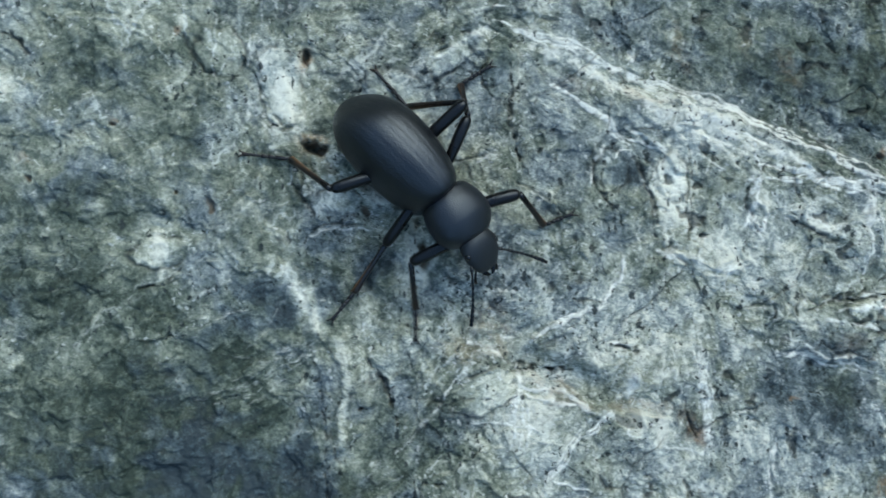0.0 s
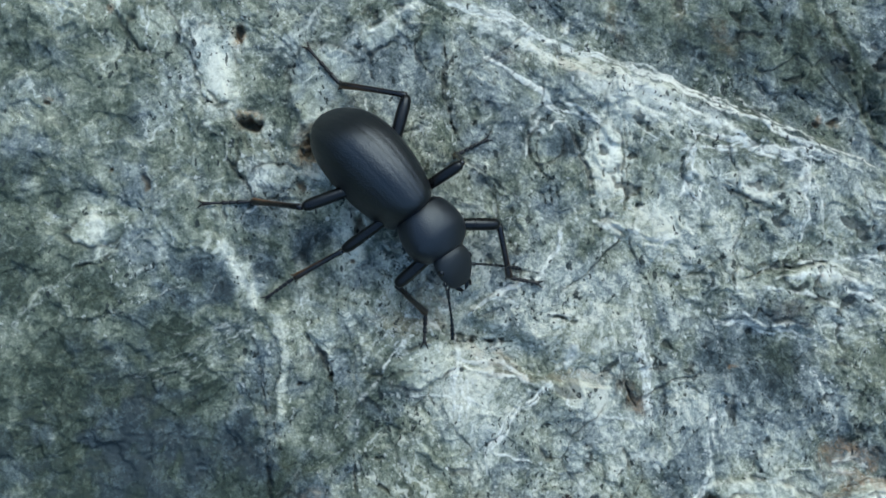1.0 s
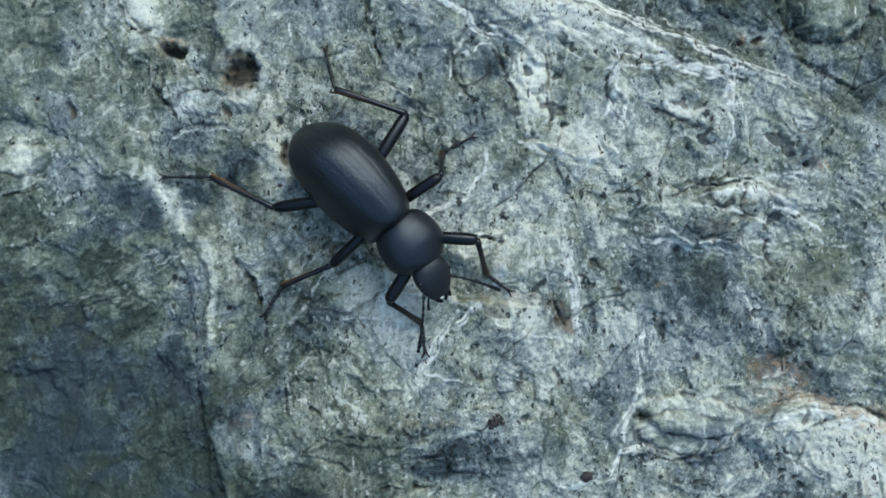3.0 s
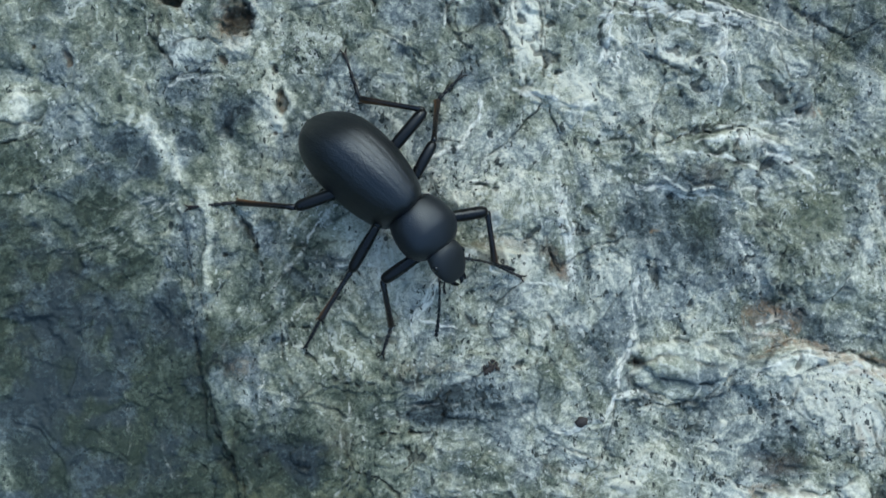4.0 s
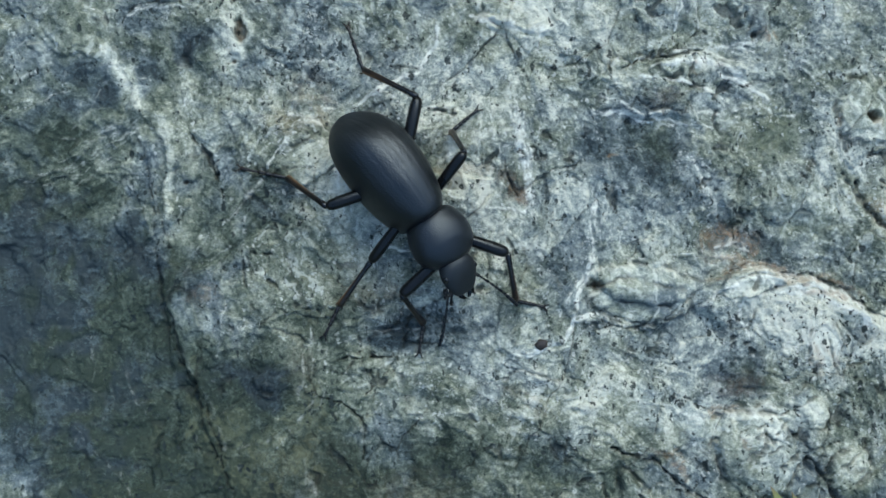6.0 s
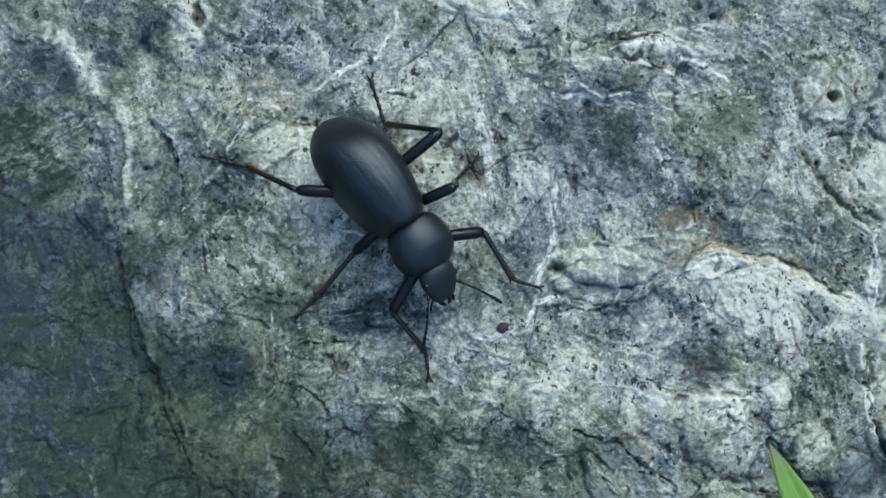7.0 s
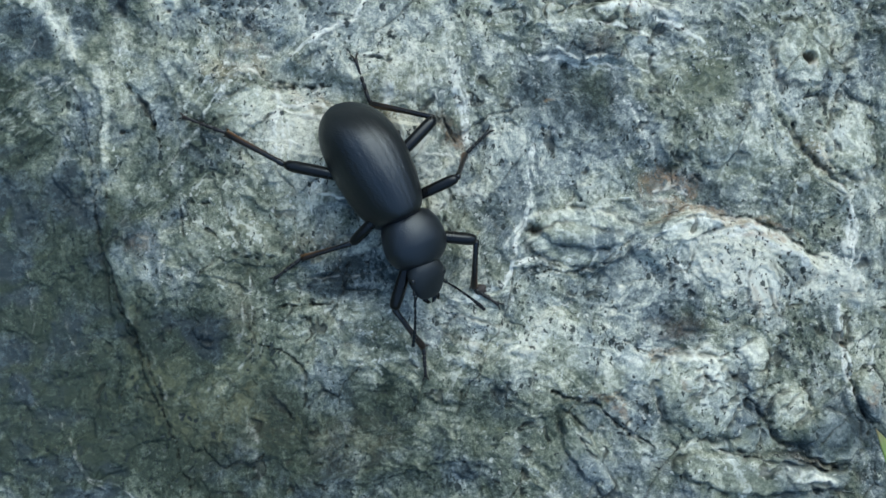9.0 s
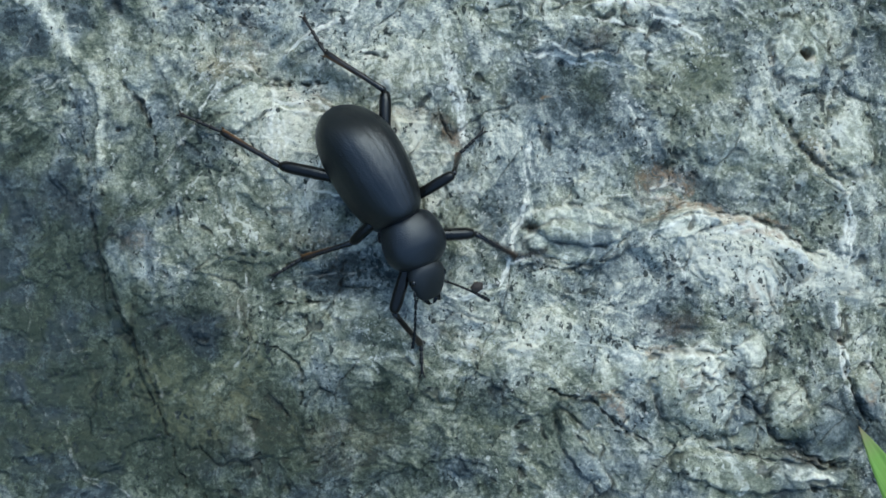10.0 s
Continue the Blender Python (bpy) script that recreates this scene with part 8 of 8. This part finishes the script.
        (4.5, 0.2, -14.5, 7.0, -7.1, -12.5, 1.0, -13.1, -12.6, 0.4),
        (4.8, 3.5, -17.7, 8.8, -1.8, -16.0, 0.5, -7.8, -16.0, 0.4),
        (5, 5.8, -20.6, 9.0, 1.7, -17.5, 0.4, -4.3, -17.1, 0.3),
        (5.3, 6.1, -20.8, 8.9, 1.7, -17.9, 0.4, -4.1, -16.6, 0.3),
        (5.5, 6.6, -21.5, 9.0, 2.0, -18.1, 0.8, -3.8, -16.7, 0.3),
        (5.8, 7.3, -21.6, 8.5, 2.5, -18.2, 0.4, -3.4, -16.8, 0.3),
        (6, 7.4, -22.0, 8.1, 2.4, -18.2, 0.4, -3.4, -16.7, 0.4),
        (6.2, 7.3, -22.6, 7.6, 2.0, -18.4, 0.5, -3.7, -16.6, 0.3),
        (6.75, 8.3, -24.0, 4.0, 2.1, -18.4, 0.5, -3.6, -16.6, 0.4),
        (6.95, 8.5, -21.8, 7.4, 2.5, -18.6, 0.5, -3.2, -16.9, 0.3),
        (7.3, 9.2, -22.7, 5.7, 2.5, -18.7, 0.5, -3.2, -16.9, 0.3),
        (7.5, 9.4, -22.6, 5.7, 2.6, -18.8, 0.5, -3.0, -16.8, 0.3),
        (7.8, 9.2, -23.1, 5.2, 2.3, -18.8, 1.1, -3.3, -16.7, 0.4),
        (8, 9.1, -23.5, 5.1, 2.4, -18.7, 1.4, -3.2, -16.7, 0.3),
        (8.5, 9.2, -23.9, 5.5, 2.6, -19.0, 1.8, -2.8, -16.6, 0.3),
        (8.8, 10.0, -23.6, 5.7, 3.0, -19.3, 1.8, -2.3, -16.7, 0.4),
        (9, 9.7, -23.4, 5.9, 2.8, -19.1, 1.6, -2.5, -16.7, 0.3),
        (9.5, 9.8, -23.7, 5.4, 2.8, -19.1, 2.2, -2.4, -16.6, 0.3),
        (9.8, 9.9, -23.9, 5.4, 3.0, -19.2, 2.1, -2.2, -16.5, 0.3),
        (10, 9.6, -23.8, 6.1, 2.8, -19.3, 2.1, -2.3, -16.7, 0.3),
    ],
}
# seconds, tip, degrees
SWAY = [
    (0, 51.2, -55.1, 13, 117),
    (5.5, 51.2, -55.1, 13, 117),
    (6, 53.5, -54.2, 13, 117),
    (6.2, 53.3, -54, 13, 117),
    (7.3, 59, -52.8, 13, 117),
    (7.5, 59.5, -53.9, 13, 117),
    (7.6, 60.2, -54.2, 13, 117),
    (7.7, 61.2, -54.1, 13, 117),
    (7.8, 63.6, -55.2, 13, 117),
    (7.9, 66.9, -54.3, 13, 117),
    (8, 70.1, -53.9, 13, 117),
    (8.2, 72.5, -55.8, 13, 117),
    (8.5, 70.3, -56.7, 13, 117),
    (8.8, 69.9, -56.7, 13, 117),
    (9, 71.8, -56.1, 13, 117),
    (9.1, 69.8, -55.8, 13, 117),
    (9.3, 69.6, -55.8, 13, 117),
    (9.5, 70.4, -55.5, 13, 117),
    (9.7, 70.5, -55.9, 13, 117),
    (10, 70.2, -56, 13, 117),
]
SWAY_WIDE = [
    (0, 53.5, -54.8, 16, 113),
    (5.5, 53.5, -54.8, 16, 113),
    (6.2, 55.5, -53.7, 16, 113),
    (7.3, 57.8, -51.1, 16, 113),
    (7.4, 58.4, -51.4, 16, 113),
    (7.5, 60.1, -51.6, 16, 113),
    (7.6, 63.7, -52.5, 16, 113),
    (7.7, 68.8, -52.3, 16, 113),
    (7.9, 73.8, -55.2, 16, 113),
    (8.2, 75.9, -57.3, 16, 113),
    (10, 77.7, -59.1, 16, 113),
]


def between(rows, t):
    """The row at t, on the way from one row to the next."""
    for a, b in zip(rows, rows[1:]):
        if t <= b[0] + 1e-6:
            h = (t - a[0]) / (b[0] - a[0])
            return [u + h * (v - u) for u, v in zip(a[1:], b[1:])]
    return rows[-1][1:]


def body_pose(t):
    x, y, yaw = between(BODY, t)
    under = between(((0, rock_at(-1, 5)), (5, rock_at(15, -20)), (10, rock_at(23, -31))), t)[0]
    z = 10.0 + 0.55 * (under - 1.2)
    return pose(x * MM, y * MM, z * MM, 0, 0, yaw) @ pose(0, 0, 0, -ROLL, 0, 0) @ pose(0, 0, 0, 0, PITCH, 0) @ pose(0, 0, -WAIST * MM)


def aim(at, ahead, up):
    x = ahead.normalized()
    y = up.cross(x)
    y = y.normalized() if y.length > 1e-6 else Vector((0, 1, 0))
    z = x.cross(y)
    m = Matrix((x, y, z)).transposed().to_4x4()
    m.translation = at
    return m


def leg_poses(body, pair, side, row):
    """Thigh, shin and foot in the world from knee, ankle and claw; lengths stay."""
    l1, l2, l3 = (v * MM for v in LENGTHS[pair])
    ahead, out, high = HIPS[pair]
    if (pair, side) == ("front", 1):
        ahead -= 2.0
    hip = body @ (Vector((ahead, side * out, high)) * MM)
    kx, ky, kz, ax, ay, ah, fx, fy, fh = row
    wanted = Vector((kx, ky, kz)) * MM
    ankle = Vector((ax, ay, rock_at(ax, ay) + ah)) * MM
    toe = Vector((fx, fy, rock_at(fx, fy) + fh)) * MM
    knee = ankle + (wanted - ankle).normalized() * l2
    # the hip joint gives a little under the body
    hip = knee + (hip - knee).normalized() * l1
    claw = ankle + (toe - ankle).normalized() * l3
    up = Vector((0, 0, 1))
    return aim(hip, knee - hip, up), aim(knee, ankle - knee, up), aim(ankle, claw - ankle, up)


def blade_pose(x, y, z, turn):
    return pose(x * MM, y * MM, z * MM, 0, 0, turn)


def motions():
    tenths = [k / 10 for k in range(101)]
    bodies = [body_pose(t) for t in tenths]
    walk(BEETLE, list(zip(tenths, bodies)))
    for side in (1, -1):
        rows = []
        for t, left, right in FEEL:
            rows.append((t, FORE @ pose(8.2 * MM, side * 1.85 * MM, 4.1 * MM, 0, -6 if side > 0 else 8, left if side > 0 else -right)))
        walk(FEELERS[side], rows)
    for (pair, side), (femur, tibia, tarsus) in LEGS.items():
        thigh, shin, foot = [], [], []
        for t, body in zip(tenths, bodies):
            a, b, c = leg_poses(body, pair, side, between(STEPS[pair, side], t))
            thigh.append((t, body.inverted() @ a))
            shin.append((t, a.inverted() @ b))
            foot.append((t, a.inverted() @ c))
        walk(femur, thigh)
        walk(tibia, shin)
        walk(tarsus, foot)
    walk(BLADE, [(t, blade_pose(*r)) for t, *r in SWAY])
    walk(BLADE_WIDE, [(t, blade_pose(*r)) for t, *r in SWAY_WIDE])


motions()
